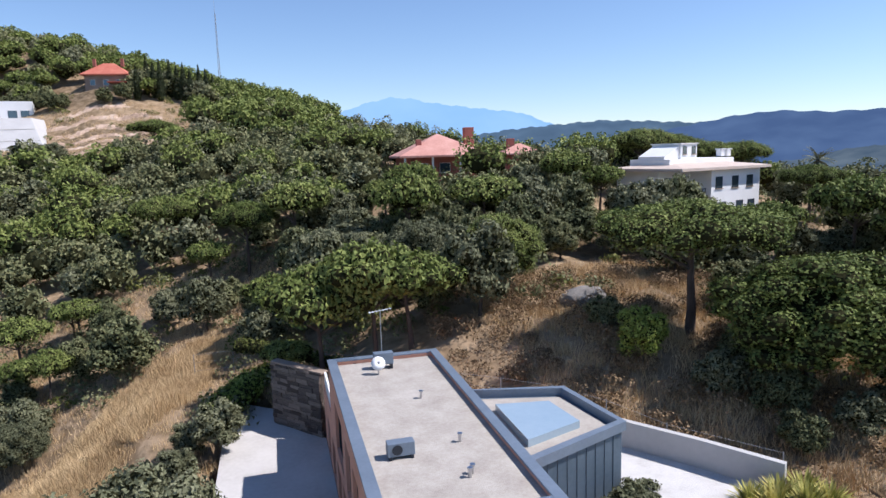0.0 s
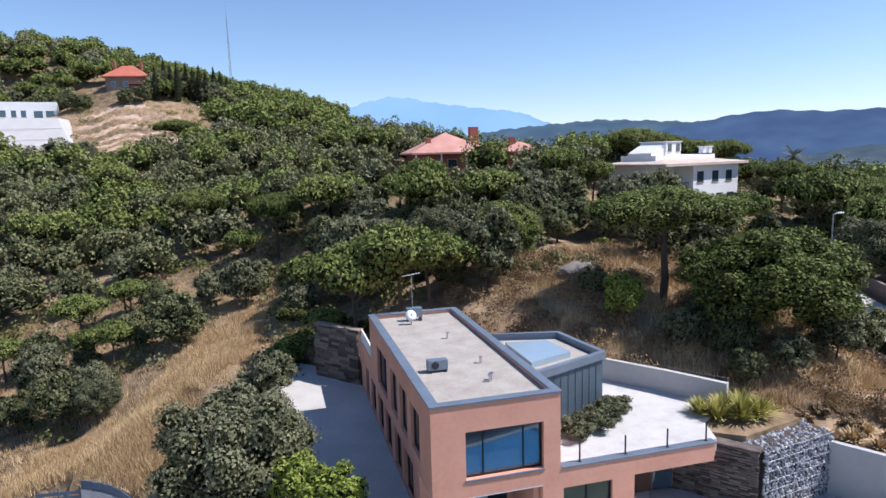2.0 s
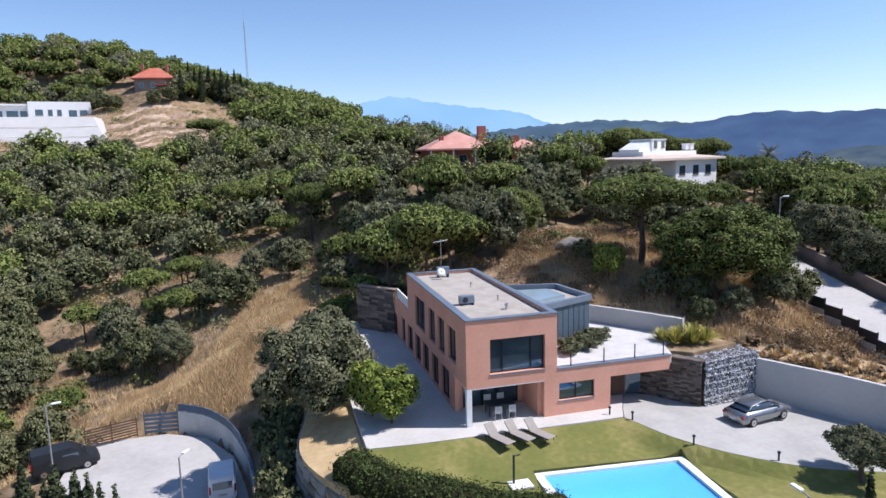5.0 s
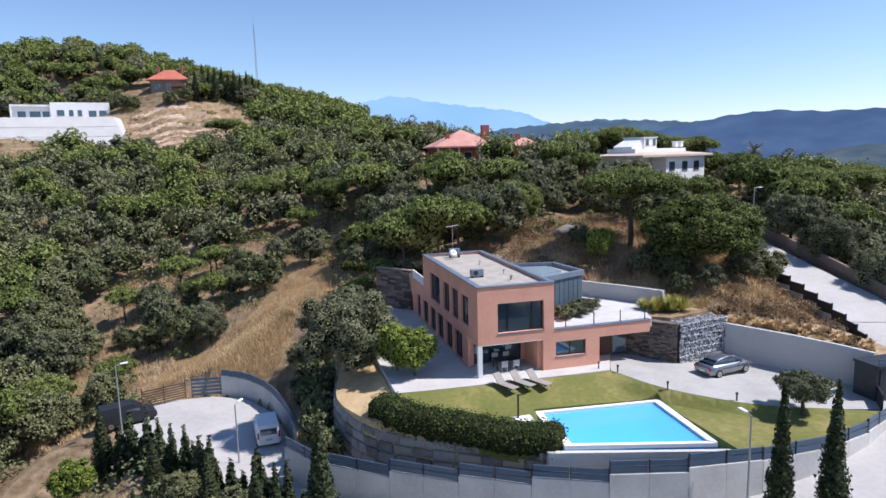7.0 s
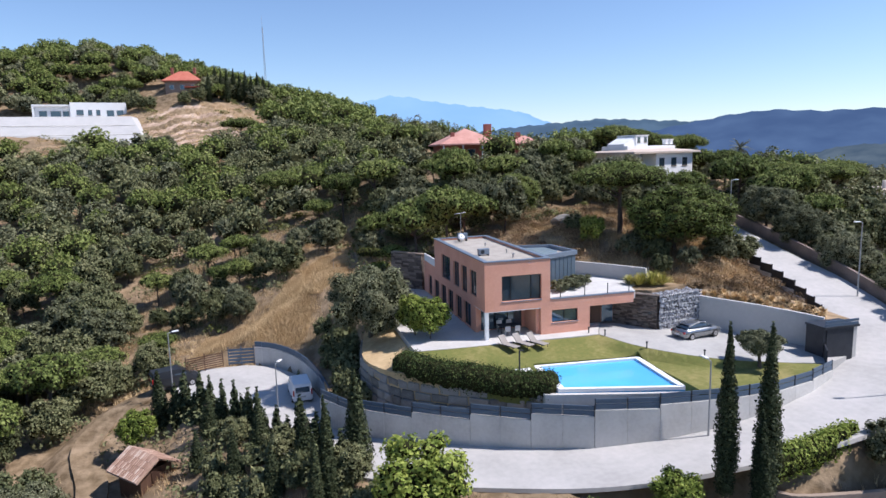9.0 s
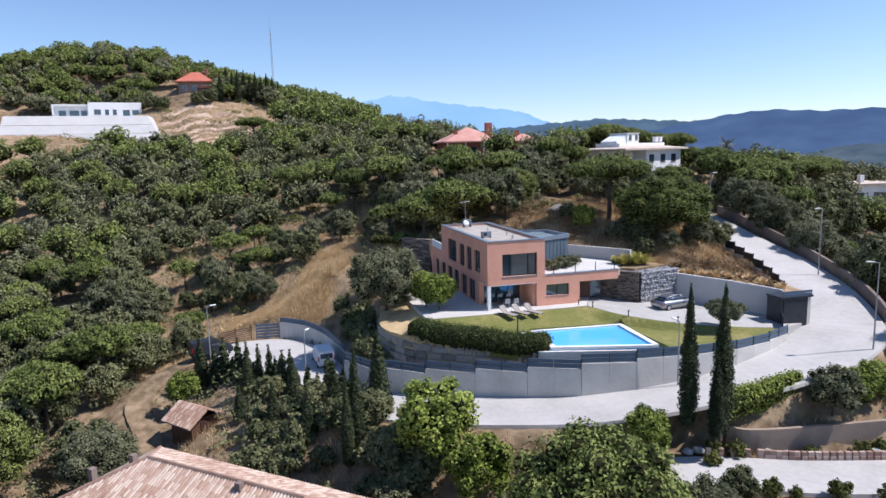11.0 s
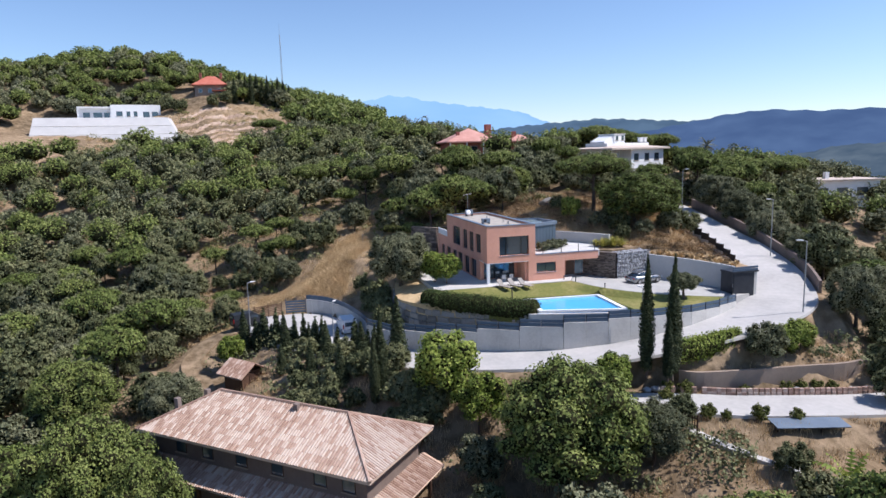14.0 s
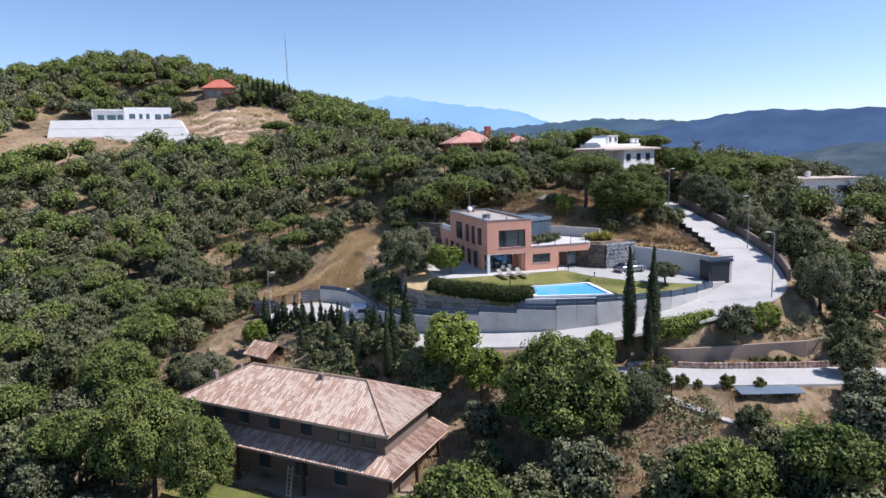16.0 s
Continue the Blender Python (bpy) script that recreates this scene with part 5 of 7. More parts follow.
# ---- other houses ----
def hip_roof(bm, x0, x1, y0, y1, z, ridge, thick=0.18):
    """A hipped roof with thick eaves; the ridge runs along the longer side."""
    lo = [bm.verts.new(p) for p in ((x0, y0, z - thick), (x1, y0, z - thick), (x1, y1, z - thick), (x0, y1, z - thick))]
    hi = [bm.verts.new(p) for p in ((x0, y0, z), (x1, y0, z), (x1, y1, z), (x0, y1, z))]
    h = min(x1 - x0, y1 - y0) / 2
    if x1 - x0 >= y1 - y0:
        a, b = (x0 + h, (y0 + y1) / 2, ridge), (x1 - h + 0.01, (y0 + y1) / 2, ridge)
        r = [bm.verts.new(a), bm.verts.new(b)]
        fs = ((hi[0], hi[1], r[1], r[0]), (hi[1], hi[2], r[1]), (hi[2], hi[3], r[0], r[1]), (hi[3], hi[0], r[0]))
    else:
        a, b = ((x0 + x1) / 2, y0 + h, ridge), ((x0 + x1) / 2, y1 - h + 0.01, ridge)
        r = [bm.verts.new(a), bm.verts.new(b)]
        fs = ((hi[0], hi[1], r[0]), (hi[1], hi[2], r[1], r[0]), (hi[2], hi[3], r[1]), (hi[3], hi[0], r[0], r[1]))
    for f in fs:
        bm.faces.new(f)
    bm.faces.new(lo[::-1])
    for i in range(4):
        j = (i + 1) % 4
        bm.faces.new((lo[i], lo[j], hi[j], hi[i]))
    return bm


def tile_ribs(bm, corner, along, up, length, trim0, trim1, pitch, radius, rnd, seg=0.55):
    """Rows of round clay tiles running down one roof slope. trim gives the slope's slanted ends."""
    along, upv = Vector(along), Vector(up)
    nrm = along.cross(upv).normalized()
    if nrm.z < 0:
        nrm = -nrm
    rise = upv.length
    u0 = upv.normalized()
    n = int(length / pitch)
    for i in range(n):
        s = (i + 0.5) * pitch
        top = rise * min(1.0, s / trim0 if trim0 else 1, (length - s) / trim1 if trim1 else 1)
        k, v = max(1, int(top / seg)), 0.0
        for j in range(k):
            a, b = top * j / k, top * (j + 1) / k + 0.05
            c = Vector(corner) + along * (s + rnd.uniform(-.012, .012))
            rings = []
            for w, r in ((a, radius * 1.08), (b, radius * 0.86)):
                p = c + u0 * w
                rings.append([bm.verts.new(p + along * (-math.cos(t) * r) + nrm * (math.sin(t) * r + 0.012)) for t in (0.0, 0.9, 1.57, 2.24, math.pi)])
            for m in range(4):
                bm.faces.new((rings[0][m], rings[0][m + 1], rings[1][m + 1], rings[1][m]))
            bm.faces.new(rings[0][::-1])


def simple_window(parent, x, y, z, w, h, axis="y", mat=None):
    """A framed window standing 4 cm proud of a wall, with a dark pane and a sill."""
    ob = new("window")
    ob.parent = parent
    def b(n, x0, x1, d0, d1, z0, z1, mt):
        bm = bm_box(x + x0, x + x1, y + d0, y + d1, z + z0, z + z1) if axis == "y" else bm_box(x + d0, x + d1, y + x0, y + x1, z + z0, z + z1)
        part(n, bm, mt, ob)
    b("pane", 0.05, w - 0.05, -0.03, 0.05, 0.05, h - 0.05, M_GLASS)
    for x0, x1, z0, z1 in ((0, 0.05, 0, h), (w - 0.05, w, 0, h), (0.053, w - 0.053, h - 0.05, h), (0.053, w - 0.053, 0, 0.05)):
        b("frame", x0, x1, -0.05, 0.05, z0, z1, mat or M_WOOD)
    b("sill", -0.08, w + 0.08, -0.12, 0.05, -0.09, -0.004, M_BEIGEWALL)


def cottage():
    """The long clay-tiled house below the road."""
    h = thing("cottage", "two-storey rendered house with a weathered clay-tiled hip roof and porch", "house", at=(-34.6, -13.7, -12.6), rz=-41)
    Lc, D, e, r = 21.9, 9.3, 6.2, 8.45
    part("wall", bm_box(0.9, Lc - 0.9, 1.0, D - 0.9, -0.6, e - 0.16), M_COTTAGE, h)
    roof = part("roof", hip_roof(bmesh.new(), 0, Lc, 0, D, e, r), M_TILE, h, "weathered terracotta barrel tiles with pale lichen")
    rnd = random.Random(4)
    bm = bmesh.new()
    sl = Vector((0, D / 2, r - e))
    tile_ribs(bm, (0, 0, e), (1, 0, 0), sl, Lc, D / 2, D / 2, 0.24, 0.085, rnd)
    tile_ribs(bm, (Lc, 0, e), (0, 1, 0), Vector((-D / 2, 0, r - e)), D, D / 2, D / 2, 0.24, 0.085, rnd)
    tile_ribs(bm, (0, D, e), (1, 0, 0), Vector((0, -D / 2, r - e)), Lc, D / 2, D / 2, 0.24, 0.085, rnd)
    tile_ribs(bm, (0, 0, e), (0, 1, 0), Vector((D / 2, 0, r - e)), D, D / 2, D / 2, 0.24, 0.085, rnd)
    o = part("barrel_tiles", bm, M_TILE2, roof)
    tagged(o, kind="stuff")
    bm = bmesh.new()
    for a, b in (((0, 0, e), (D / 2, D / 2, r)), ((Lc, 0, e), (Lc - D / 2, D / 2, r)), ((D / 2, D / 2, r), (Lc - D / 2, D / 2, r)), ((0, D, e), (D / 2, D / 2, r)), ((Lc, D, e), (Lc - D / 2, D / 2, r))):
        tube(bm, Vector(a) + Vector((0, 0, 0.05)), Vector(b) + Vector((0, 0, 0.05)), 0.13, n=6)
    part("ridge_tiles", bm, M_TILE2, roof)
    # porch roof along the front and the end
    pr = bmesh.new()
    P = [(0.9, -1.0, 3.3), (Lc + 0.9, -1.0, 3.3), (Lc - 0.9, 1.0, 4.0), (0.9, 1.0, 4.0)]
    for z in (0, -0.14):
        pr.faces.new([pr.verts.new((x, y, zz + z)) for x, y, zz in (P if z == 0 else P[::-1])])
    Q = [(Lc + 0.9, -1.0, 3.3), (Lc + 0.9, D, 3.3), (Lc - 0.9, D, 4.0), (Lc - 0.9, 1.0, 4.0)]
    for z in (0, -0.14):
        pr.faces.new([pr.verts.new((x, y, zz + z)) for x, y, zz in (Q if z == 0 else Q[::-1])])
    porch = part("porch_roof", pr, M_TILE, h)
    bm = bmesh.new()
    tile_ribs(bm, (0.9, -1.0, 3.3), (1, 0, 0), Vector((0, 2.0, 0.7)), Lc, 0, 1.9, 0.24, 0.085, rnd)
    tile_ribs(bm, (Lc + 0.9, -1.0, 3.3), (0, 1, 0), Vector((-1.8, 0, 0.7)), D + 1, 2.0, 0, 0.24, 0.085, rnd)
    tagged(part("barrel_tiles", bm, M_TILE2, porch), kind="stuff")
    for x, y in ((Lc + 0.5, -0.6), (Lc + 0.5, 3.5), (Lc + 0.5, 7.5), (14, -0.6), (7, -0.6), (1.3, -0.6)):
        part("porch_post", bm_box(x - 0.12, x + 0.12, y - 0.12, y + 0.12, -0.8, 3.2, 0.01), M_WOODDARK, h)
    part("porch_floor", bm_box(0.9, Lc + 0.9, -1.0, 0.99, -0.9, -0.02), M_BEIGEWALL, h)
    part("end_porch_floor", bm_box(Lc - 0.89, Lc + 0.9, 0.995, D, -0.9, -0.02), M_BEIGEWALL, h)
    for x in (3.2, 6.0, 9.4, 12.8, 16.6, 19.0):
        simple_window(h, x, 1.0, 4.5, 1.1, 1.1, mat=M_WOODDARK)
    for x in (4, 8, 12, 16):
        simple_window(h, x, 1.0, 0.7, 1.2, 1.5, mat=M_WOODDARK)
    for x, y in ((1.9, 2.6), (2.7, 5.0)):
        part("chimney", bm_box(x - 0.2, x + 0.2, y - 0.2, y + 0.2, e, r - 0.3, 0.02), M_BROWNWALL, h)
    part("vent", bm_box(12.6, 13.0, 4.0, 4.4, r - 0.4, r + 0.25, 0.02), M_BROWNWALL, h)


M_TILE2 = material("barrel_tile", [(0.27, 0.165, 0.12), (0.4, 0.27, 0.205), (0.56, 0.46, 0.385)], 0.22, 0.9, island=0.34, bump=0.2)
M_WOODDARK = material("dark_stained_wood", [(0.04, 0.02, 0.014), (0.075, 0.04, 0.026)], 2.5, 0.6, stretch=(1, 1, 0.2))
cottage()


def ladder():
    l = thing("ladder", "aluminium ladder leaning against the porch roof", "ladder", at=(-25.35, -25.3, -12.6), rz=-41)
    for x in (-0.22, 0.22):
        part("rail", bm_tube((x, -0.9, 0), (x, 0.0, 3.7), 0.035, n=6), M_CHROME, l)
    for i in range(11):
        f = (i + 0.7) / 11.5
        part("rung", bm_tube((-0.22, -0.9 + 0.9 * f, 3.7 * f), (0.22, -0.9 + 0.9 * f, 3.7 * f), 0.022, n=6), M_CHROME, l)


ladder()
structure("cottage_lawn", bm_prism([(-34, -16.5), (-20, -29), (-22, -31.5), (-36, -19)], -13.6, -12.6), M_LAWN, "small green lawn before the cottage")


def hut():
    h = thing("garden_hut", "small wooden hut with a clay-tiled gable roof", "hut", at=(-27.0, 1.3, -9.2), rz=-48)
    part("wall", bm_box(-1.4, 1.4, -1.3, 1.3, -0.4, 1.9), M_WOOD, h)
    rnd = random.Random(6)
    for s in (-1, 1):
        bm = bmesh.new()
        vs = [(-2.0, s * 1.9, 1.75), (2.0, s * 1.9, 1.75), (2.0, 0, 2.9), (-2.0, 0, 2.9)]
        bm.faces.new([bm.verts.new(v) for v in vs])
        bm.faces.new([bm.verts.new((x, y, z - 0.1)) for x, y, z in vs[::-1]])
        slope = part("roof_slope", bm, M_TILE, h)
        bm = bmesh.new()
        tile_ribs(bm, (-2.0, s * 1.9, 1.75), (1, 0, 0), Vector((0, -s * 1.9, 1.15)), 4.0, 0, 0, 0.24, 0.085, rnd)
        tagged(part("barrel_tiles", bm, M_TILE2, slope), kind="stuff")
    part("gable", bm_prism([(-1.4, -1.3), (1.4, -1.3), (1.4, 1.3), (-1.4, 1.3)], 1.9, 2.0), M_WOOD, h)
    part("door", bm_box(1.4, 1.45, -0.4, 0.4, 0, 1.8), M_WOODDARK, h)


hut()


def white_villa():
    h = thing("white_villa", "large white two-storey house with wide eaves and roof turret", "house", at=(47.2, 47.4, 10.2), rz=18)
    part("wall", bm_box(0, 9.8, 0, 9.2, -2.5, 4.4), M_WHITE, h)
    part("wing_wall", bm_box(-5.6, -0.003, 3.0, 9.2, -2.5, 4.4), M_WHITE, h)
    part("terrace_floor", bm_box(-5.6, -0.003, 0.6, 2.99, -2.5, 1.3), M_WHITE, h)
    bm = hip_roof(bmesh.new(), -6.6, 10.8, -0.9, 10.2, 4.75, 5.5, 0.32)
    part("roof", bm, M_BEIGETILE, h, "pale tiled low roof with white eaves")
    part("parapet", bm_box(-4.0, 8.6, 2.8, 8.6, 4.8, 5.75, 0.03), M_WHITE, h)
    t = part("turret", bm_box(-1.2, 1.9, 3.4, 7.6, 5.755, 7.5, 0.03), M_WHITE, h)
    part("turret_roof", bm_box(-1.35, 2.05, 3.25, 7.75, 7.5, 7.6, 0.03), M_WHITE, t)
    part("ramp_parapet", bm_prism([(-3.9, 3.6), (-1.21, 3.6), (-1.21, 7.4), (-3.9, 7.4)], 5.755, lambda x, y: 7.3 if x > -2 else 6.1), M_WHITE, h)
    for x in (6.2, 7.5):
        c = part("chimney", bm_box(x, x + 0.7, 3.0, 3.7, 5.9, 6.7, 0.02), M_WHITE, h)
        part("chimney_cap", bm_box(x - 0.12, x + 0.82, 2.88, 3.82, 6.72, 6.84, 0.02), M_WHITE, c)
    for x in (0.8, 4.0, 7.0):
        simple_window(h, x, 0, 2.2, 1.3, 1.4, mat=M_FRAME)
    for x in (1.5, 5.0, 7.4):
        simple_window(h, x, 0, -1.0, 1.4, 1.6, mat=M_FRAME)
    for x in (-4.6, -2.2):
        simple_window(h, x, 3.0, 1.6, 1.2, 2.0, mat=M_FRAME)
    for x in (-0.8, 0.9):
        simple_window(h, x, 3.4, 6.3, 0.7, 0.95, mat=M_FRAME)
    for i in range(11):
        part("baluster", bm_box(-5.55 + i * 0.54, -5.5 + i * 0.54, 0.65, 0.7, 1.3, 2.2), M_DARKMETAL, h)
    part("handrail", bm_box(-5.6, -0.05, 0.63, 0.72, 2.2, 2.26), M_DARKMETAL, h)


M_BEIGETILE = material("pale_beige_tile", [(0.45, 0.36, 0.30), (0.58, 0.49, 0.42)], 0.7, 0.9)
white_villa()


def red_villa():
    h = thing("red_villa", "single-storey red house with a pink-tiled hip roof", "house", at=(14.0, 63.5, 14.1), rz=-4)
    part("wall", bm_box(0.5, 10.8, 1.4, 11.6, -3, 2.9), M_REDWHITE, h)
    part("roof", hip_roof(bmesh.new(), -0.4, 11.6, -0.2, 12.4, 3.1, 6.0, 0.25), M_TILEPINK, h, "faded pink clay tiles")
    part("chimney", bm_box(9.0, 10.3, 4, 5.2, 4.0, 6.7, 0.03), M_REDWHITE, h)
    part("small_chimney", bm_box(2.2, 2.9, 2.6, 3.3, 3.6, 5.2, 0.03), M_REDWHITE, h)
    for x in (2, 5, 8.2):
        simple_window(h, x, 1.4, 0.8, 1.4, 1.3, mat=M_WHITE)
    for x in (0.2, 3.8, 7.4, 11.0):
        part("porch_post", bm_box(x, x + 0.22, 0.1, 0.32, -3, 2.83), M_WHITE, h)
    a = thing("red_annex", "small red outbuilding with a pink-tiled roof", "house", at=(28.0, 65.5, 14.7), rz=-10)
    part("wall", bm_box(0.5, 5.3, 0.6, 4.8, -2, 2.3), M_REDWHITE, a)
    part("roof", hip_roof(bmesh.new(), -0.2, 6.0, -0.2, 5.4, 2.45, 3.8, 0.2), M_TILEPINK, a)
    part("chimney", bm_box(1.2, 2.2, 2, 2.9, 2.9, 4.5, 0.02), M_REDWHITE, a)
    simple_window(a, 3.4, 0.6, 0.6, 1.2, 1.2, mat=M_WHITE)


red_villa()


def hill_house():
    h = thing("hill_house", "brick house with an orange-red gable roof on the hill", "house", at=(-44.8, 157.5, 34.6), rz=-6)
    part("wall", bm_box(0.8, 10.2, 0.8, 7.5, -1, 4.1), M_HILLBRICK, h)
    part("roof", hip_roof(bmesh.new(), 0, 11, 0, 8.4, 4.2, 7.2, 0.25), M_TILERED, h)
    part("lean_to_roof", bm_prism([(6.5, -1.6), (11.0, -1.6), (11.0, 0.75), (6.5, 0.75)], 2.0, 2.25), M_TILERED, h)
    for x in (2, 8.4):
        part("chimney", bm_box(x, x + 0.7, 3.6, 4.3, 6.4, 8.2, 0.02), M_REDWHITE, h)
    for x in (2, 5, 8):
        simple_window(h, x, 0.8, 1.6, 1.2, 1.3, mat=M_WHITE)


M_HILLBRICK = material("grey_brown_render", [(0.22, 0.17, 0.14), (0.31, 0.25, 0.21)], 0.6, 0.9)
hill_house()


def modern_house():
    h = thing("modern_white_house", "long white flat-roofed house on a raised plot", "house", at=(-76.2, 149.0, 27.0), rz=9)
    part("wall", bm_box(8.7, 22.6, 0, 8, -2, 5.0, 0.03), M_WHITE, h)
    part("low_wing", bm_box(0, 8.69, 1.2, 8, -2, 4.4, 0.03), M_WHITE, h)
    part("canopy", bm_box(-0.3, 8.68, 0.2, 1.19, 4.0, 4.4, 0.02), M_WHITE, h)
    part("canopy_post", bm_box(-0.3, 0.1, 0.25, 0.6, -0.5, 3.99), M_WHITE, h)
    for x, w, z, hh in ((10.2, 1.7, 1.6, 1.4), (13.0, 1.0, 1.5, 1.5), (15.0, 1.0, 1.5, 1.5), (17.6, 1.8, 0.4, 2.5), (20.1, 1.7, 1.5, 1.4)):
        simple_window(h, x, 0, z, w, hh, mat=M_FRAME)
    for x, w in ((1.2, 1.8), (3.9, 2.4), (6.8, 1.5)):
        simple_window(h, x, 1.2, 1.2, w, 1.5, mat=M_FRAME)


modern_house()


def bank_wall():
    bm = bmesh.new()
    P = [(-84, 123, 15), (-42.0, 122.5, 15), (-50.4, 139.0, 27.4), (-84.5, 136.6, 27.4), (-82.5, 162, 27.4), (-50.0, 158, 27.4), (-40.5, 133, 15), (-84, 160, 15)]
    v = [bm.verts.new(p) for p in P]
    for f in ((0, 1, 2, 3), (3, 2, 5, 4), (1, 6, 5, 2), (0, 3, 4, 7), (7, 4, 5, 6), (0, 7, 6, 1)):
        bm.faces.new([v[i] for i in f])
    bmesh.ops.recalc_face_normals(bm, faces=bm.faces[:])
    w = thing("plot_wall", "sloping pale concrete retaining wall below the white house", "wall")
    part("concrete_face", bm, M_BLOCK, w)
    for k in range(1, 5):
        f = k / 5
        part("joint", bm_tube(Vector(P[0]).lerp(Vector(P[3]), f) + Vector((0, -0.02, 0)), Vector(P[1]).lerp(Vector(P[2]), f) + Vector((0, -0.02, 0)), 0.06, n=4), M_CONCRETE, w)


bank_wall()


def earth_cut():
    """Bare stepped cutting of pale earth below the brick house."""
    poly = [(-47, 130), (-41, 122.5), (-33, 118.5), (-24, 115), (-16, 110), (-15, 120), (-21, 134), (-26, 145), (-35, 150), (-46, 149), (-49.5, 141)]
    xs, ys = np.meshgrid(np.arange(-52, -12, 0.8), np.arange(108, 152, 0.8))
    keep = inside(poly, xs, ys)
    z = land(xs.ravel(), ys.ravel()).reshape(xs.shape)
    wob = 1.5 * np.sin(xs * 0.23) + 0.8 * np.sin(xs * 0.61 + ys * 0.2)
    rise = (ys + wob) / 4.6
    z = z + 0.25 + 1.1 * (smooth(0.55, 1.0, rise - np.floor(rise)) - (rise - np.floor(rise))) + 0.18 * np.sin(xs * 1.9) * np.sin(ys * 1.3 + xs)
    n = xs.shape[1]
    idx = np.arange(xs.size).reshape(xs.shape)
    quad = np.stack((idx[:-1, :-1], idx[:-1, 1:], idx[1:, 1:], idx[1:, :-1]), -1).reshape(-1, 4)
    full = (keep[:-1, :-1] & keep[:-1, 1:] & keep[1:, 1:] & keep[1:, :-1]).ravel()
    me = bpy.data.meshes.new("earth_bank")
    me.from_pydata(np.stack((xs.ravel(), ys.ravel(), z.ravel()), 1).tolist(), [], quad[full].tolist())
    me.materials.append(M_CUT)
    tagged(new("earth_bank", me), "bare stepped cutting of pale pinkish earth on the hill", kind="structure")
    line = spline([(-45, 120.5), (-38, 119), (-33, 116.4), (-26, 111), (-20, 105), (-14, 100)], 5)
    ribbon("hill_road", [(p[0], p[1], ground_at(p[0], p[1]) + 0.35) for p in line], 1.3, M_ROAD, "pale concrete road across the hill", 0.7)


M_CUT = material("pale_cut_earth", [(0.22, 0.15, 0.1), (0.46, 0.33, 0.24), (0.62, 0.49, 0.39)], 0.22, 0.95, bump=0.6, bump_scale=2.0)
earth_cut()


def small_house():
    h = thing("small_white_house", "small white house with a brown tiled roof among pines", "house", at=(-12, 124, 22.5), rz=-20)
    part("wall", bm_box(0.5, 6.5, 0.5, 5, -2, 2.7), M_WHITE, h)
    part("roof", hip_roof(bmesh.new(), 0, 7, 0, 5.5, 2.8, 4.4, 0.2), M_TILE, h)
    simple_window(h, 4.2, 0.5, 0.8, 1.2, 1.2, mat=M_FRAME)


small_house()


def far_white_house():
    h = thing("far_white_house", "white flat-roofed house with blue-shaded walls behind trees", "house", at=(77, 33, 4.0), rz=-12)
    part("wall", bm_box(0, 14, 0, 8, -2, 3.6), M_WHITE, h)
    part("roof_slab", bm_box(-0.6, 14.6, -0.6, 8.6, 3.604, 3.9, 0.03), M_BEIGETILE, h)
    part("chimney", bm_box(5, 5.8, 3, 3.8, 3.9, 5.2), M_WHITE, h)
    for x in (1.5, 5.5, 9.5):
        simple_window(h, x, 0, 0.8, 2.2, 1.5, mat=M_FRAME)


far_white_house()


def pink_roofs():
    h = thing("neighbour_house", "low house with a reddish tiled roof below the road", "house", at=(50, -6, -11.5), rz=-12)
    part("wall", bm_box(0.5, 9.5, 0.5, 7.5, -2, 2.6), M_BEIGEWALL, h)
    part("roof", hip_roof(bmesh.new(), 0, 10, 0, 8, 2.7, 4.6, 0.2), M_TILERED, h)
    part("terrace", bm_box(-3, 8, 8.2, 14, -1, 3.0), M_WHITE, h)


pink_roofs()


def mast():
    m = thing("radio_mast", "thin lattice radio mast on the hilltop", "mast", at=(-15.2, 193, 30))
    for i in range(3):
        a = 2 * math.pi * i / 3
        part("leg", bm_tube((0.5 * math.cos(a), 0.5 * math.sin(a), 0), (0.12 * math.cos(a), 0.12 * math.sin(a), 31), 0.06, n=5), M_LAMPGREY, m)
    bm = bmesh.new()
    for k in range(26):
        r0, r1, z = 0.5 - 0.38 * k / 26, 0.5 - 0.38 * (k + 1) / 26, 31 * k / 26
        for i in range(3):
            a, b = 2 * math.pi * i / 3, 2 * math.pi * (i + 1) / 3
            tube(bm, (r0 * math.cos(a), r0 * math.sin(a), z), (r1 * math.cos(b), r1 * math.sin(b), z + 31 / 26), 0.03, n=4)
    part("bracing", bm, M_LAMPGREY, m)
    part("antenna", bm_tube((0, 0, 30.5), (0, 0, 35), 0.06, 0.03, n=5), M_LAMPGREY, m)


mast()


# ---- vehicles ----
def loft(bm, rows):
    """Skin over closed rings of equal length."""
    rings = [[bm.verts.new(p) for p in r] for r in rows]
    n = len(rings[0])
    for a, b in zip(rings, rings[1:]):
        for i in range(n):
            bm.faces.new((a[i], a[(i + 1) % n], b[(i + 1) % n], b[i]))
    bm.faces.new(rings[0][::-1])
    bm.faces.new(rings[-1])
    bmesh.ops.recalc_face_normals(bm, faces=bm.faces[:])
    return bm


def wheel(parent, x, y, r=0.33):
    w = part("wheel", bm_tube((x, y - 0.11, r), (x, y + 0.11, r), r, n=20), M_RUBBER, parent)
    s = -1 if y < 0 else 1
    part("rim", bm_tube((x, y + s * 0.05, r), (x, y + s * 0.125, r), r * 0.66, n=16), M_CHROME, w)
    part("hub", bm_tube((x, y + s * 0.1, r), (x, y + s * 0.135, r), r * 0.16, n=8), M_DARKMETAL, w)


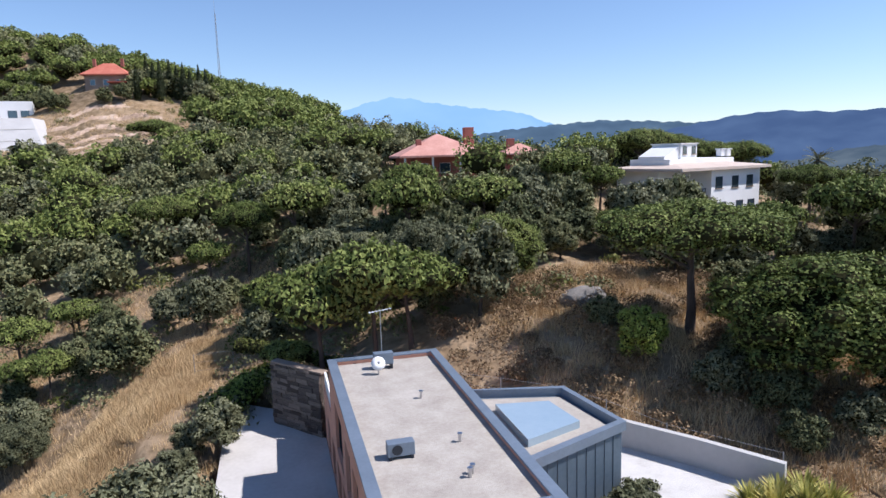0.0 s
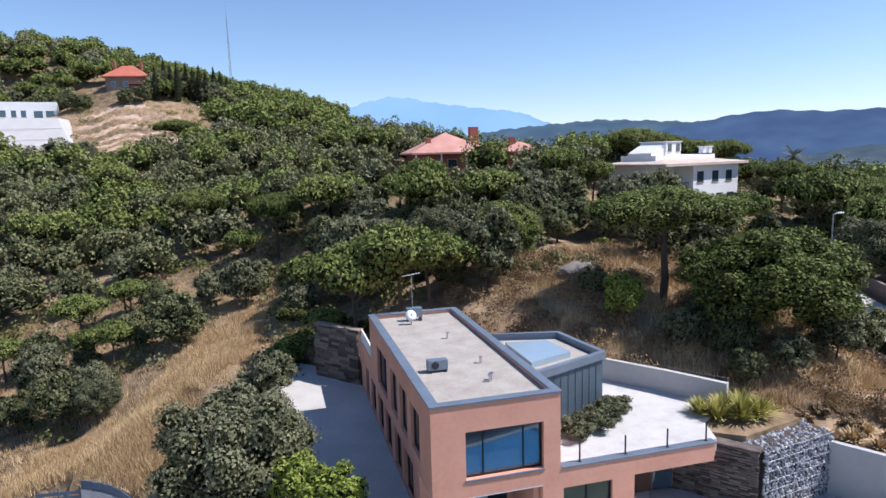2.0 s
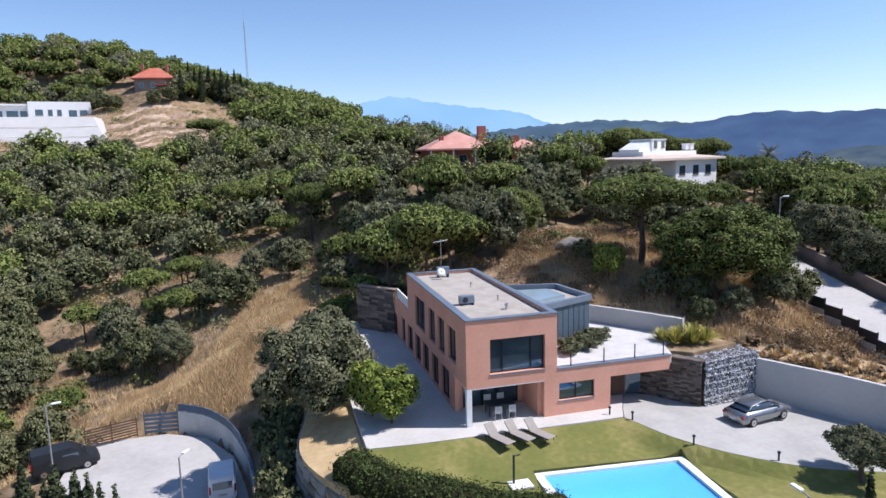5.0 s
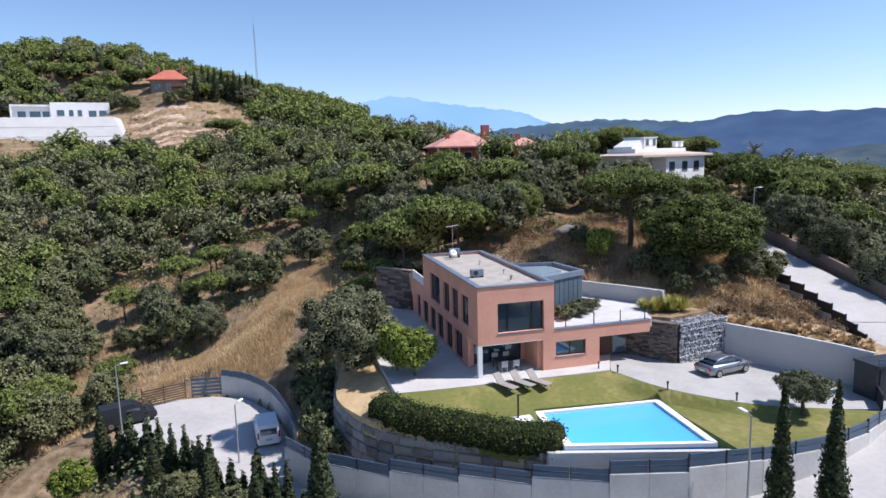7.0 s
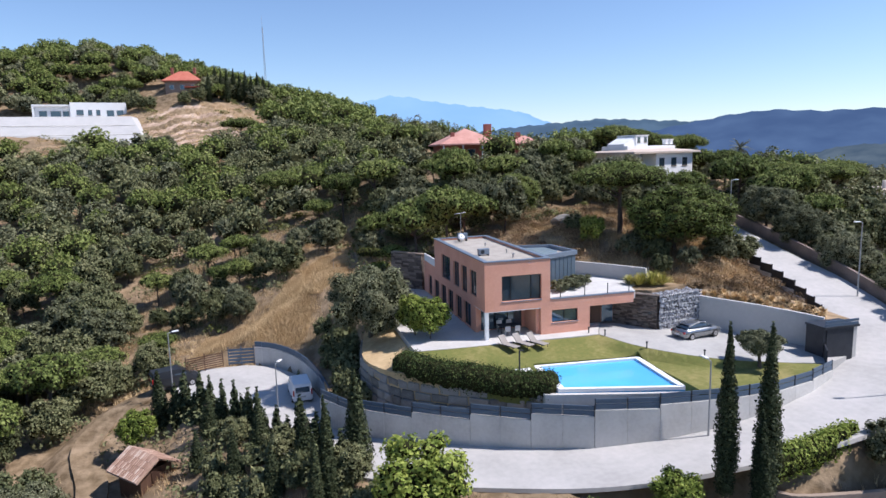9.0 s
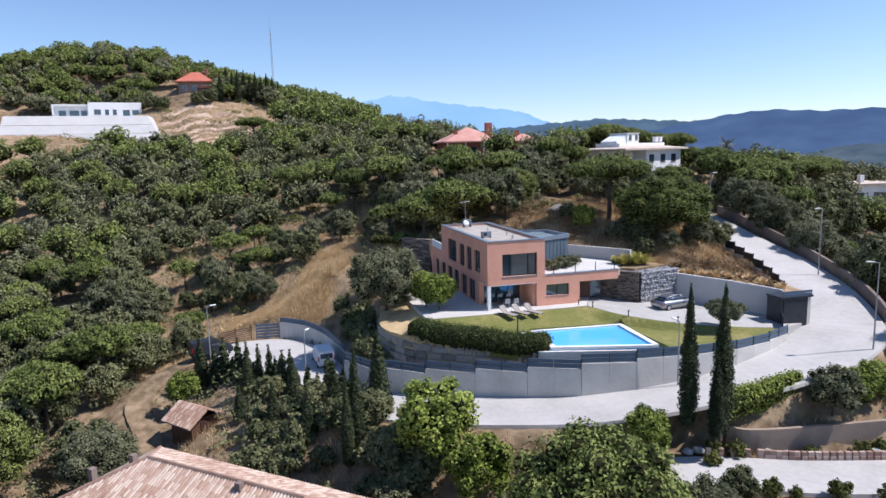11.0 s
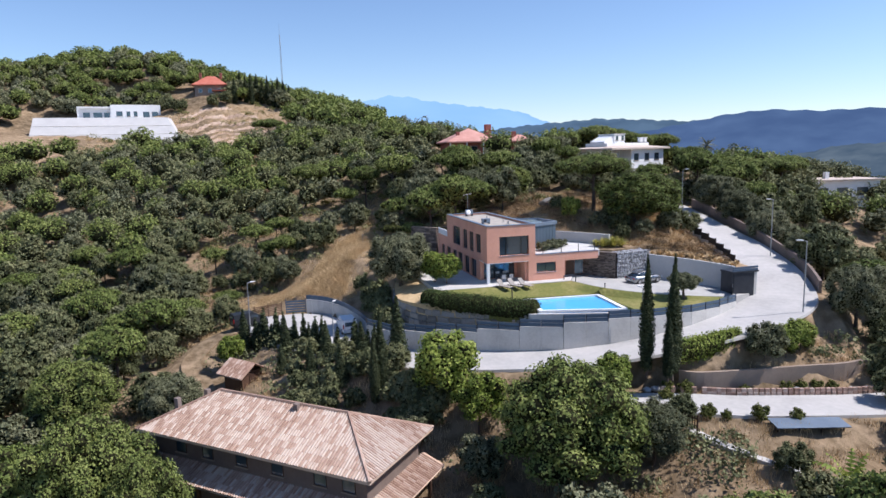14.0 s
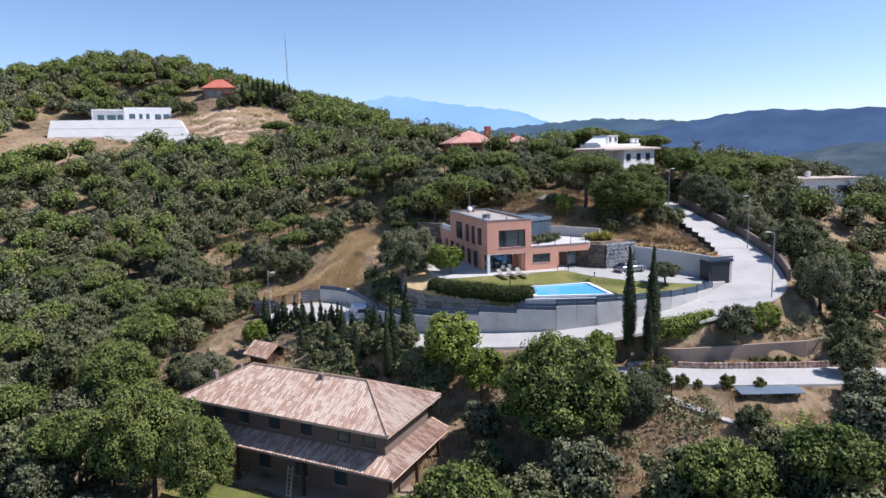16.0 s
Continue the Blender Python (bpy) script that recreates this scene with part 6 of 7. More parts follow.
def section(x, hw, z0, z1, tuck=0.9, n=2):
    """A rounded car cross section at x."""
    return [(x, -hw * 0.9, z0), (x, hw * 0.9, z0), (x, hw, z0 + 0.18), (x, hw, z0 + (z1 - z0) * 0.6), (x, hw * tuck, z1), (x, -hw * tuck, z1), (x, -hw, z0 + (z1 - z0) * 0.6), (x, -hw, z0 + 0.18)]


def sedan():
    c = thing("car", "silver-grey saloon car parked on the drive", "car", at=(18.6, -3.0, drive_z(18.6, -3.0)), rz=10)
    body = bmesh.new()
    loft(body, [section(-2.45, 0.72, 0.38, 0.78), section(-2.35, 0.86, 0.28, 0.95), section(-1.7, 0.92, 0.22, 1.0), section(-0.8, 0.93, 0.2, 0.98), section(0.6, 0.93, 0.2, 0.96),
                section(1.5, 0.91, 0.22, 0.9), section(2.2, 0.82, 0.28, 0.78), section(2.45, 0.62, 0.36, 0.62)])
    part("body", body, M_CAR, c, smooth=True)
    part("cabin", loft(bmesh.new(), [section(-1.95, 0.68, 0.93, 1.02, 0.95), section(-1.25, 0.76, 0.93, 1.3, 0.80), section(-0.5, 0.78, 0.93, 1.43, 0.78), section(0.2, 0.78, 0.93, 1.42, 0.78), section(1.15, 0.74, 0.9, 0.96, 0.92)]), M_GLASS, c, "dark tinted glasshouse", smooth=True)
    part("roof", loft(bmesh.new(), [section(-1.55, 0.64, 1.14, 1.2, 0.95), section(-1.25, 0.65, 1.25, 1.335, 0.93), section(-0.5, 0.66, 1.38, 1.46, 0.92), section(0.25, 0.66, 1.37, 1.45, 0.92), section(0.5, 0.65, 1.26, 1.34, 0.92)]), M_CAR, c, smooth=True)
    for x in (-1.5, 1.45):
        for y in (-0.84, 0.84):
            wheel(c, x, y)
    for s in (-1, 1):
        part("tail_light", bm_box(-2.44, -2.3, s * 0.72 - 0.13, s * 0.72 + 0.13, 0.68, 0.84, 0.02), M_TAIL, c, "red tail light")
        part("headlight", bm_box(2.2, 2.4, s * 0.62 - 0.14, s * 0.62 + 0.14, 0.52, 0.66, 0.02), M_CHROME, c)
        part("mirror", bm_box(0.75, 0.92, s * 0.98 - 0.08, s * 0.98 + 0.08, 0.95, 1.07, 0.02), M_CAR, c)
        part("pillar", bm_tube((0.22, s * 0.62, 1.43), (1.1, s * 0.72, 0.97), 0.03, n=6), M_CAR, c)
        part("pillar", bm_tube((-1.22, s * 0.61, 1.32), (-1.95, s * 0.68, 1.0), 0.04, n=6), M_CAR, c)
    part("number_plate", bm_box(-2.475, -2.45, -0.26, 0.26, 0.5, 0.62), M_WHITE, c)
    c.matrix_world = pose(17.9, -3.3, drive_z(17.9, -3.3), 0, 0, 10) @ Matrix.Diagonal((0.9, 0.9, 0.92, 1))


M_TAIL = material("red_lens", [(0.30, 0.01, 0.01), (0.40, 0.02, 0.02)], 2, 0.2)
sedan()


def van(x, y, z, rz, mat, label, s=1.0):
    c = thing("van", label, "van", at=(x, y, z), rz=rz)
    part("body", loft(bmesh.new(), [section(-2.2, 0.80, 0.3, 1.6, 0.9), section(-2.12, 0.9, 0.25, 1.82, 0.86), section(0.4, 0.92, 0.22, 1.86, 0.84), section(1.0, 0.92, 0.22, 1.5, 0.86), section(1.5, 0.9, 0.22, 1.05, 0.9), section(2.1, 0.84, 0.28, 0.86, 0.9), section(2.25, 0.66, 0.34, 0.68, 0.9)]), mat, c, smooth=False)
    part("rear_window", bm_box(-2.23, -2.19, -0.62, 0.62, 1.05, 1.55, 0.01), M_GLASS, c)
    bm = bmesh.new()
    bm.faces.new([bm.verts.new(p) for p in ((1.06, -0.70, 1.49), (1.06, 0.70, 1.49), (1.52, 0.76, 1.09), (1.52, -0.76, 1.09))])
    bmesh.ops.solidify(bm, geom=bm.faces[:], thickness=0.03)
    part("windscreen", bm, M_GLASS, c)
    for sy in (-1, 1):
        part("side_window", bm_box(-0.2, 0.85, sy * 0.86 - 0.03, sy * 0.86 + 0.03, 1.05, 1.45, 0.01), M_GLASS, c)
        part("tail_light", bm_box(-2.24, -2.12, sy * 0.80 - 0.06, sy * 0.80 + 0.06, 0.8, 1.3, 0.01), M_TAIL, c)
        for wx in (-1.45, 1.35):
            wheel(c, wx, sy * 0.82, 0.32)
    part("number_plate", bm_box(-2.235, -2.2, -0.26, 0.26, 0.6, 0.72), M_BLOCK, c)


van(-15.0, 9.6, -6.39, 95, M_WHITE, "white small van parked on the turning place")
van(-26.6, 16.3, -6.39, 20, M_VANDARK, "dark van parked beside the wooden gate")


# ---- street lamps, fences and poles ----
def street_lamp(x, y, z, h, rz):
    l = thing("street_lamp", "slim galvanised street lamp with a flat head", "street lamp", "street lamps", (x, y, z), rz)
    part("pole", bm_tube((0, 0, -0.3), (0, 0, h), 0.07, 0.045, n=8), M_LAMPGREY, l)
    part("arm", bm_tube((0, 0, h - 0.02), (0.5, 0, h + 0.06), 0.03, n=6), M_LAMPGREY, l)
    part("head", bm_box(0.35, 0.95, -0.12, 0.12, h + 0.02, h + 0.12, 0.03), M_WHITE, l)


for a in ((10.6, -14.5, -3.6, 5.2, 90), (27.2, -16.8, -1.6, 7.0, 150), (36.9, -1.6, 0.9, 7.2, 180), (36.0, 15.2, 4.9, 6.6, 0), (-17.0, 5.4, -6.4, 4.6, 60), (-26.4, 13.0, -6.4, 6.2, 20)):
    street_lamp(*a)


def wire_fence(pts, h, label):
    f = thing("wire_fence", label, "fence")
    for (x0, y0), (x1, y1) in zip(pts, pts[1:]):
        n = max(1, int(math.hypot(x1 - x0, y1 - y0) / 2.8))
        tops = []
        for i in range(n + 1):
            x, y = x0 + (x1 - x0) * i / n, y0 + (y1 - y0) * i / n
            z = ground_at(x, y)
            tops.append(Vector((x, y, z)))
            if i < n or (x1, y1) == pts[-1]:
                part("fence_post", bm_tube((x, y, z - 0.3), (x, y, z + h), 0.03, n=5), M_LAMPGREY, f)
        for a, b in zip(tops, tops[1:]):
            for k in (0.3, 0.65, 0.98):
                part("wire", bm_tube(a + Vector((0, 0, h * k)), b + Vector((0, 0, h * k)), 0.008, n=3), M_LAMPGREY, f)


wire_fence([(18.2, 4.6), (15.2, 8.6), (11.5, 13.5), (7.5, 18.5), (2.5, 25), (-3, 33), (-9, 35)], 1.9, "slim wire fence on posts above the roof terrace")
wire_fence([(21.5, 2.8), (25.3, 0.4), (27.5, -3.5)], 1.2, "slim wire fence above the drive wall")


def road_fence():
    """Dark panels on a low wall along the inner edge of the climbing road."""
    w = thing("road_fence", "dark blue-grey panel fence stepping up beside the road", "fence")
    line = [p for p in ROAD if p[0] > 28 and p[1] > -9]
    for a, b in zip(line[::2], line[2::2]):
        d = Vector((b[0] - a[0], b[1] - a[1], 0))
        nrm = Vector((-d.y, d.x, 0)).normalized() * 3.55
        m = Matrix.Translation((a[0] + nrm.x, a[1] + nrm.y, a[2])) @ Matrix.Rotation(math.atan2(d.y, d.x), 4, "Z")
        part("base_wall", bm_box(0, d.length, -0.12, 0.12, -1.2, 0.35, 0.01, m), M_CONCRETE, w)
        part("metal_panel", bm_box(0.05, d.length - 0.05, -0.04, 0.04, 0.36, 1.25, 0.005, m), M_DARKMETAL, w)
        part("post", bm_box(-0.04, 0.04, -0.05, 0.05, 0.36, 1.35, 0.005, m), M_DARKMETAL, w)


road_fence()
outer = [p for p in ROAD if p[0] > 30]
off = []
for a, b in zip(outer, outer[1:]):
    d = Vector((b[0] - a[0], b[1] - a[1])).normalized()
    off.append((a[0] + d.y * 3.8, a[1] - d.x * 3.8, a[2]))
structure("road_wall", wall_along(off, lambda i: off[i][2] - 1.5, lambda i: off[i][2] + 1.15, 0.3), M_BROWNWALL, "brown rendered wall along the outer side of the road")


# ---- garden things ----
M_IVY = material("ivy_leaves", [(0.03, 0.05, 0.012), (0.065, 0.095, 0.024), (0.11, 0.14, 0.04)], 0.6, 0.7, island=0.45, subsurf=0.2, spec=0.2)


def hedge(name, pts, width, height, zf, count, label, mat=None, size=0.10):
    lumps = []
    rnd = random.Random(len(pts) + count)
    line = spline(pts, 6)
    for p in line:
        for k in (-0.3, 0.3):
            lumps.append((p[0] + rnd.uniform(-.1, .1) + k * width * 0.4, p[1] + rnd.uniform(-.1, .1) + k * width * 0.4, zf(p[0], p[1]) + height * 0.5 + rnd.uniform(-.06, .06), width * 0.48, height * 0.58))
    t = thing(name, label, "hedge")
    o = new("foliage", crown_mesh("foliage", lumps, count, size, 5, mat or M_HEDGE, 0.88))
    o.parent = t


hedge("ivy_hedge", [(-7.2, -1.6), (-6.2, -3.4), (-4.6, -5.1), (-2.6, -6.6), (-0.4, -7.9), (1.6, -8.9)], 2.0, 1.9, lambda x, y: -1.6 - 0.3 * float(smooth(-4, 0, np.array(x))), 21000, "dense clipped ivy hedge above the rockery", M_IVY, 0.07)
hedge("garden_hedge", [(11.4, -19.7), (14, -19.2), (16, -18.8), (18.1, -18.4)], 1.1, 2.1, lambda x, y: -4.2, 7500, "leafy climbing hedge along the road edge", M_BRIGHT)
hedge("patio_planting", [(-6.2, 26.5), (-5.4, 28.5), (-4.6, 30.5), (-3.2, 32.0)], 2.6, 1.5, lambda x, y: 0.3, 4500, "lush green planting beside the slate wall", M_BRIGHT, 0.13)
hedge("back_hedge", [(-5.5, 33.5), (-3.0, 31.5), (0, 28), (2.2, 24.5)], 0.9, 1.0, lambda x, y: 2.6, 3000, "clipped low hedge behind the slate wall", M_HEDGE, 0.10)
hedge("villa_hedge", [(30, 70), (36, 68), (42, 65)], 1.2, 2.4, lambda x, y: ground_at(x, y), 2500, "dark green hedge along the upper road", M_OAK, 0.2)


def blades(name, x, y, z, n, length, seed, label, mat=M_YUCCA):
    t = thing(name, label, "plant", "terrace plants", (x, y, z))
    rnd = random.Random(seed)
    bm = bmesh.new()
    for i in range(n):
        a, e = rnd.uniform(0, 6.28), rnd.uniform(0.35, 1.4)
        l = length * rnd.uniform(0.6, 1.1)
        d = Vector((math.cos(a) * math.cos(e), math.sin(a) * math.cos(e), math.sin(e)))
        s = Vector((-math.sin(a), math.cos(a), 0)) * 0.045
        p0, p1, p2 = Vector((0, 0, 0)), d * l * 0.6, d * l + Vector((0, 0, -0.12 * l))
        v = [bm.verts.new(q) for q in (p0 - s, p0 + s, p1 + s, p1 - s, p2)]
        bm.faces.new(v[:4])
        bm.faces.new((v[3], v[2], v[4]))
    part("foliage", bm, mat, t)


for i, (x, y, l) in enumerate(((15.8, 2.4, 1.4), (16.9, 1.9, 1.6), (17.9, 1.9, 1.5), (16.6, 3.0, 1.3), (17.6, 2.8, 1.5), (15.3, 3.1, 1.2))):
    blades("yucca", x, y, 2.95, 170, l, i, "spiky yellow-green yucca clump on the roof terrace")
structure("terrace_bed", bm_prism([(13.95, 1.7), (15.85, 0.3), (19.9, 1.2), (18.9, 3.6), (14.6, 4.0)], 1.5, 2.9), M_SOIL, "planted earth bed at the terrace end")
for x, y, s in ((8.0, 2.6, 1.0), (9.2, 3.2, 1.1), (10.3, 3.9, 1.1), (11.3, 4.7, 0.9)):
    o = place(SHRUB_GREY, x, y, s, x * 50, s * 0.9, z=2.97, label="low grey-green shrub on the roof terrace")
for i, x in enumerate((6.9, 9.2, 11.4, 13.5)):
    p = thing("railing_post", "slim dark railing post at the terrace edge", "post", "terrace railing", (x, 0.25, 3.0))
    part("upright", bm_box(-0.03, 0.03, -0.03, 0.03, 0.05, 0.95, 0.005), M_DARKMETAL, p)
    part("base_plate", bm_box(-0.08, 0.08, -0.08, 0.08, 0, 0.05), M_DARKMETAL, p)


def lounger(x, y, rz):
    z = lawn_z(x, y)
    l = thing("sun_lounger", "taupe sling sun lounger with raised back on the lawn", "sun lounger", "sun loungers", (x, y, z), rz)
    part("seat_sling", bm_box(-0.33, 0.33, -1.3, 0.1, 0.30, 0.35, 0.015), M_CUSHION, l)
    m = Matrix.Translation((0, 0.1, 0.33)) @ Matrix.Rotation(radians(48), 4, "X")
    part("backrest", bm_box(-0.33, 0.33, 0.0, 0.8, -0.03, 0.03, 0.015, m), M_CUSHION, l)
    for sx in (-0.35, 0.35):
        part("side_rail", bm_tube((sx, -1.32, 0.3), (sx, 0.6, 0.3), 0.03, n=6), M_DARKMETAL, l)
        for yy in (-1.1, 0.45):
            part("leg", bm_tube((sx, yy, 0), (sx, yy, 0.3), 0.025, n=6), M_DARKMETAL, l)


for x, y in ((1.1, -1.9), (2.35, -1.85), (3.55, -1.95)):
    lounger(x, y, 24)


def dining():
    t = thing("dining_table", "dark outdoor dining table under the overhang", "table", at=(2.6, 1.5, 0))
    part("tabletop", bm_box(-0.9, 0.9, -0.5, 0.5, 0.70, 0.75, 0.01), M_DARKMETAL, t)
    for sx in (-0.8, 0.8):
        for sy in (-0.4, 0.4):
            part("leg", bm_box(sx - 0.03, sx + 0.03, sy - 0.03, sy + 0.03, 0, 0.70), M_DARKMETAL, t)
    for x, y, rz in ((-0.45, -0.85, 180), (0.45, -0.85, 180), (-0.45, 0.85, 0), (0.45, 0.85, 0)):
        c = thing("dining_chair", "light grey outdoor dining chair at the table", "chair", "dining chairs", (2.6 + x, 1.5 + y, 0), rz)
        part("seat", bm_box(-0.24, 0.24, -0.24, 0.24, 0.43, 0.47, 0.01), M_BLOCK, c)
        part("backrest", bm_box(-0.24, 0.24, 0.2, 0.24, 0.5, 0.9, 0.01), M_BLOCK, c)
        for sx in (-0.2, 0.2):
            for sy in (-0.2, 0.2):
                part("leg", bm_box(sx - 0.02, sx + 0.02, sy - 0.02, sy + 0.02, 0, 0.43 if sy < 0 else 0.5), M_LAMPGREY, c)


dining()


def shower():
    s = thing("garden_shower", "slim outdoor shower on a white paving slab", "shower", at=(1.1, -5.5, lawn_z(1.1, -5.5)))
    part("slab", bm_box(-0.6, 0.6, -0.6, 0.6, -0.05, 0.05, 0.01), M_WHITE, s)
    part("column", bm_box(-0.35, -0.25, -0.05, 0.05, 0.05, 1.6, 0.01), M_DARKMETAL, s)
    part("shower_head", bm_tube((-0.3, 0, 1.55), (0.05, 0, 1.58), 0.04, n=8), M_DARKMETAL, s)


shower()
for x, y in ((9.95, -1.95), (11.6, -5.6), (14.9, -8.3), (9.0, -0.9)):
    b = thing("bollard_light", "short dark bollard light at the drive edge", "lamp", "bollard lights", (x, y, min(lawn_z(x, y), drive_z(x, y))))
    part("post", bm_tube((0, 0, -0.1), (0, 0, 0.45), 0.05, n=8), M_DARKMETAL, b)
    part("cap", bm_tube((0, 0, 0.45), (0, 0, 0.55), 0.09, n=10), M_DARKMETAL, b)

# roof equipment
ac = thing("air_conditioner", "grey air-conditioning unit on the gravel roof", "air conditioner", at=(1.6, 4.9, 6.35))
part("case", bm_box(-0.5, 0.5, -0.22, 0.22, 0.12, 0.62, 0.02), M_ZINC, ac)
part("fan_grille", bm_tube((-0.15, -0.225, 0.37), (-0.15, -0.245, 0.37), 0.19, n=20), M_DARKMETAL, ac)
for x in (-0.4, 0.4):
    part("foot", bm_box(x - 0.05, x + 0.05, -0.25, 0.25, 0, 0.12), M_DARKMETAL, ac)
unit = thing("air_conditioner", "grey air-conditioning unit near the roof's rear edge", "air conditioner", at=(2.7, 14.9, 6.35))
part("case", bm_box(-0.5, 0.5, -0.22, 0.22, 0.25, 0.85, 0.02), M_ZINC, unit)
for x in (-0.4, 0.4):
    part("foot", bm_box(x - 0.05, x + 0.05, -0.25, 0.25, 0, 0.25), M_DARKMETAL, unit)
dish = thing("satellite_dish", "small white satellite dish on the roof", "dish", at=(2.3, 14.0, 6.35))
part("stand", bm_tube((0, 0, 0), (0, 0, 0.5), 0.03, n=8), M_LAMPGREY, dish)
bm = bmesh.new()
bmesh.ops.create_cone(bm, cap_ends=False, segments=20, radius1=0.36, radius2=0.06, depth=0.12, matrix=Matrix.Translation((0, -0.05, 0.6)) @ Matrix.Rotation(radians(60), 4, "X"))
bmesh.ops.solidify(bm, geom=bm.faces[:], thickness=0.015)
part("reflector", bm, M_WHITE, dish, smooth=True)
ant = thing("tv_antenna", "tall television antenna on a thin mast", "antenna", at=(2.75, 15.6, 6.35))
part("mast", bm_tube((0, 0, 0), (0, 0, 2.9), 0.025, n=6), M_LAMPGREY, ant)
part("boom", bm_tube((-0.6, 0, 2.8), (0.6, 0, 2.95), 0.02, n=5), M_WHITE, ant)
for i in range(7):
    part("element", bm_tube((-0.55 + i * 0.18, -0.22, 2.81 + i * 0.022), (-0.55 + i * 0.18, 0.22, 2.81 + i * 0.022), 0.012, n=4), M_WHITE, ant)
for x, y in ((3.55, 2.7), (4.0, 5.4), (3.6, 10.2), (3.7, 2.9)):
    v = thing("roof_vent", "small metal vent pipe on the roof", "vent", "roof vents", (x, y, 6.35))
    part("pipe", bm_tube((0, 0, 0), (0, 0, 0.3), 0.06, n=8), M_CHROME, v)
    part("cowl", bm_tube((0, 0, 0.3), (0, 0, 0.36), 0.1, n=10), M_CHROME, v)


def palm(x, y, z, h, seed):
    t = thing("palm_tree", "palm tree with arching feather fronds", "palm", "palms", (x, y, z))
    part("trunk", bm_tube((0, 0, -0.4), (0, 0, h), 0.28, 0.22, n=9), M_BARK, t)
    rnd = random.Random(seed)
    for i in range(26):
        a, e = i * 2.4, rnd.uniform(-0.3, 1.3)
        bm = bmesh.new()
        prev = Vector((0, 0, h))
        d = Vector((math.cos(a) * math.cos(e), math.sin(a) * math.cos(e), math.sin(e)))
        side = Vector((-math.sin(a), math.cos(a), 0))
        for k in range(9):
            nxt = prev + d * 0.28
            d = (d + Vector((0, 0, -0.13))).normalized()
            for s in (-1, 1):
                w = side * s * 0.42 * math.sin(math.pi * (k + 1) / 10)
                bm.faces.new([bm.verts.new(q) for q in (prev, nxt, nxt + w + Vector((0, 0, -0.12)))])
            prev = nxt
        part("frond", bm, M_GREYLEAF if h > 2 else M_BRIGHT, t)


palm(72.7, 57.8, 9.0, 6.0, 1)
palm(13.0, -35.6, ground_at(13.0, -35.6), 1.6, 2)

# plot below the lane
structure("plot_wall_upper", wall_along([tuple(q) for q in spline([(11.4, -19.3), (12.4, -20.3), (15.4, -21.0), (17.9, -21.4), (21.8, -21.9), (26.3, -22.6), (30.3, -22.2)], 4)], lambda i: -7.4, lambda i: -5.0, 0.3), M_BEIGEWALL, "beige rendered terrace wall above the lane")


def lane_edging():
    """Low brick edging and loose white stones along the upper side of the lane."""
    k = thing("lane_edging", "low brick edging with loose pale stones above the lane", "edging")
    rnd = random.Random(21)
    stock = [finish("brick", bm_box(-0.2, 0.2, -0.12, 0.12, -0.16, 0.16, 0.015), M_EDGEBRICK)]
    line = [p for p in LANE if 8 < p[0] < 33]
    for a, b in zip(line, line[1:]):
        d = Vector((b[0] - a[0], b[1] - a[1], 0))
        n = max(1, int(d.length / 0.42))
        nrm = Vector((-d.y, d.x, 0)).normalized() * 2.35
        for i in range(n):
            q = Vector(a).lerp(Vector(b), i / n) + nrm
            for row in (0, 1):
                o = new("brick", stock[0])
                o.parent = k
                o.matrix_basis = Matrix.Translation((q.x + rnd.uniform(-.02, .02), q.y + row * 0.03, q.z + 0.1 + row * 0.31)) @ Matrix.Rotation(math.atan2(d.y, d.x) + rnd.uniform(-.05, .05), 4, "Z")
    for i in range(26):
        p = line[rnd.randrange(len(line) - 1)]
        r = thing("garden_stone", "loose pale stone beside the lane", "rock", "lane stones", (p[0] + rnd.uniform(-.6, .6), p[1] + 2.35 + rnd.uniform(0.5, 1.1), p[2] + 0.12))
        bm = bmesh.new()
        bmesh.ops.create_icosphere(bm, subdivisions=2, radius=rnd.uniform(0.18, 0.4))
        for v in bm.verts:
            v.co *= 1 + 0.3 * noise.noise(v.co * 3 + Vector((i, 0, 0)))
            v.co.z *= 0.7
        part("stone", bm, M_BLOCK, r)


M_EDGEBRICK = material("edging_brick", [(0.27, 0.17, 0.13), (0.38, 0.26, 0.21), (0.46, 0.36, 0.3)], 1.5, 0.9, rand=0.5, bump=0.3)
lane_edging()


def plot_path():
    """Pale path with a dark kerb below the lane, and the timber gate at its head."""
    line = [(7.0, -26.6), (8.6, -28.6), (10.2, -30.6), (12.6, -32.4)]
    zs = [max(ground_at(x, y), -8.6) + 0.12 for x, y in line]
    ribbon("plot_path", [(x, y, z) for (x, y), z in zip(line, zs)], 0.45, M_ROAD, "narrow pale concrete path below the lane", 0.5)
    f = thing("timber_gate", "low dark timber gate beside the lane", "gate", at=(6.6, -26.0, ground_at(6.6, -26.0)), rz=-60)
    for x in (0, 1.5):
        part("gate_post", bm_box(x - 0.06, x + 0.06, -0.06, 0.06, -0.3, 1.25, 0.01), M_WOODDARK, f)
    for z in (0.3, 0.9):
        part("rail", bm_box(0.07, 1.43, -0.03, 0.03, z, z + 0.1), M_WOODDARK, f)
    for i in range(7):
        part("picket", bm_box(0.12 + i * 0.19, 0.2 + i * 0.19, -0.055, -0.032, 0.1, 1.15), M_WOODDARK, f)


plot_path()


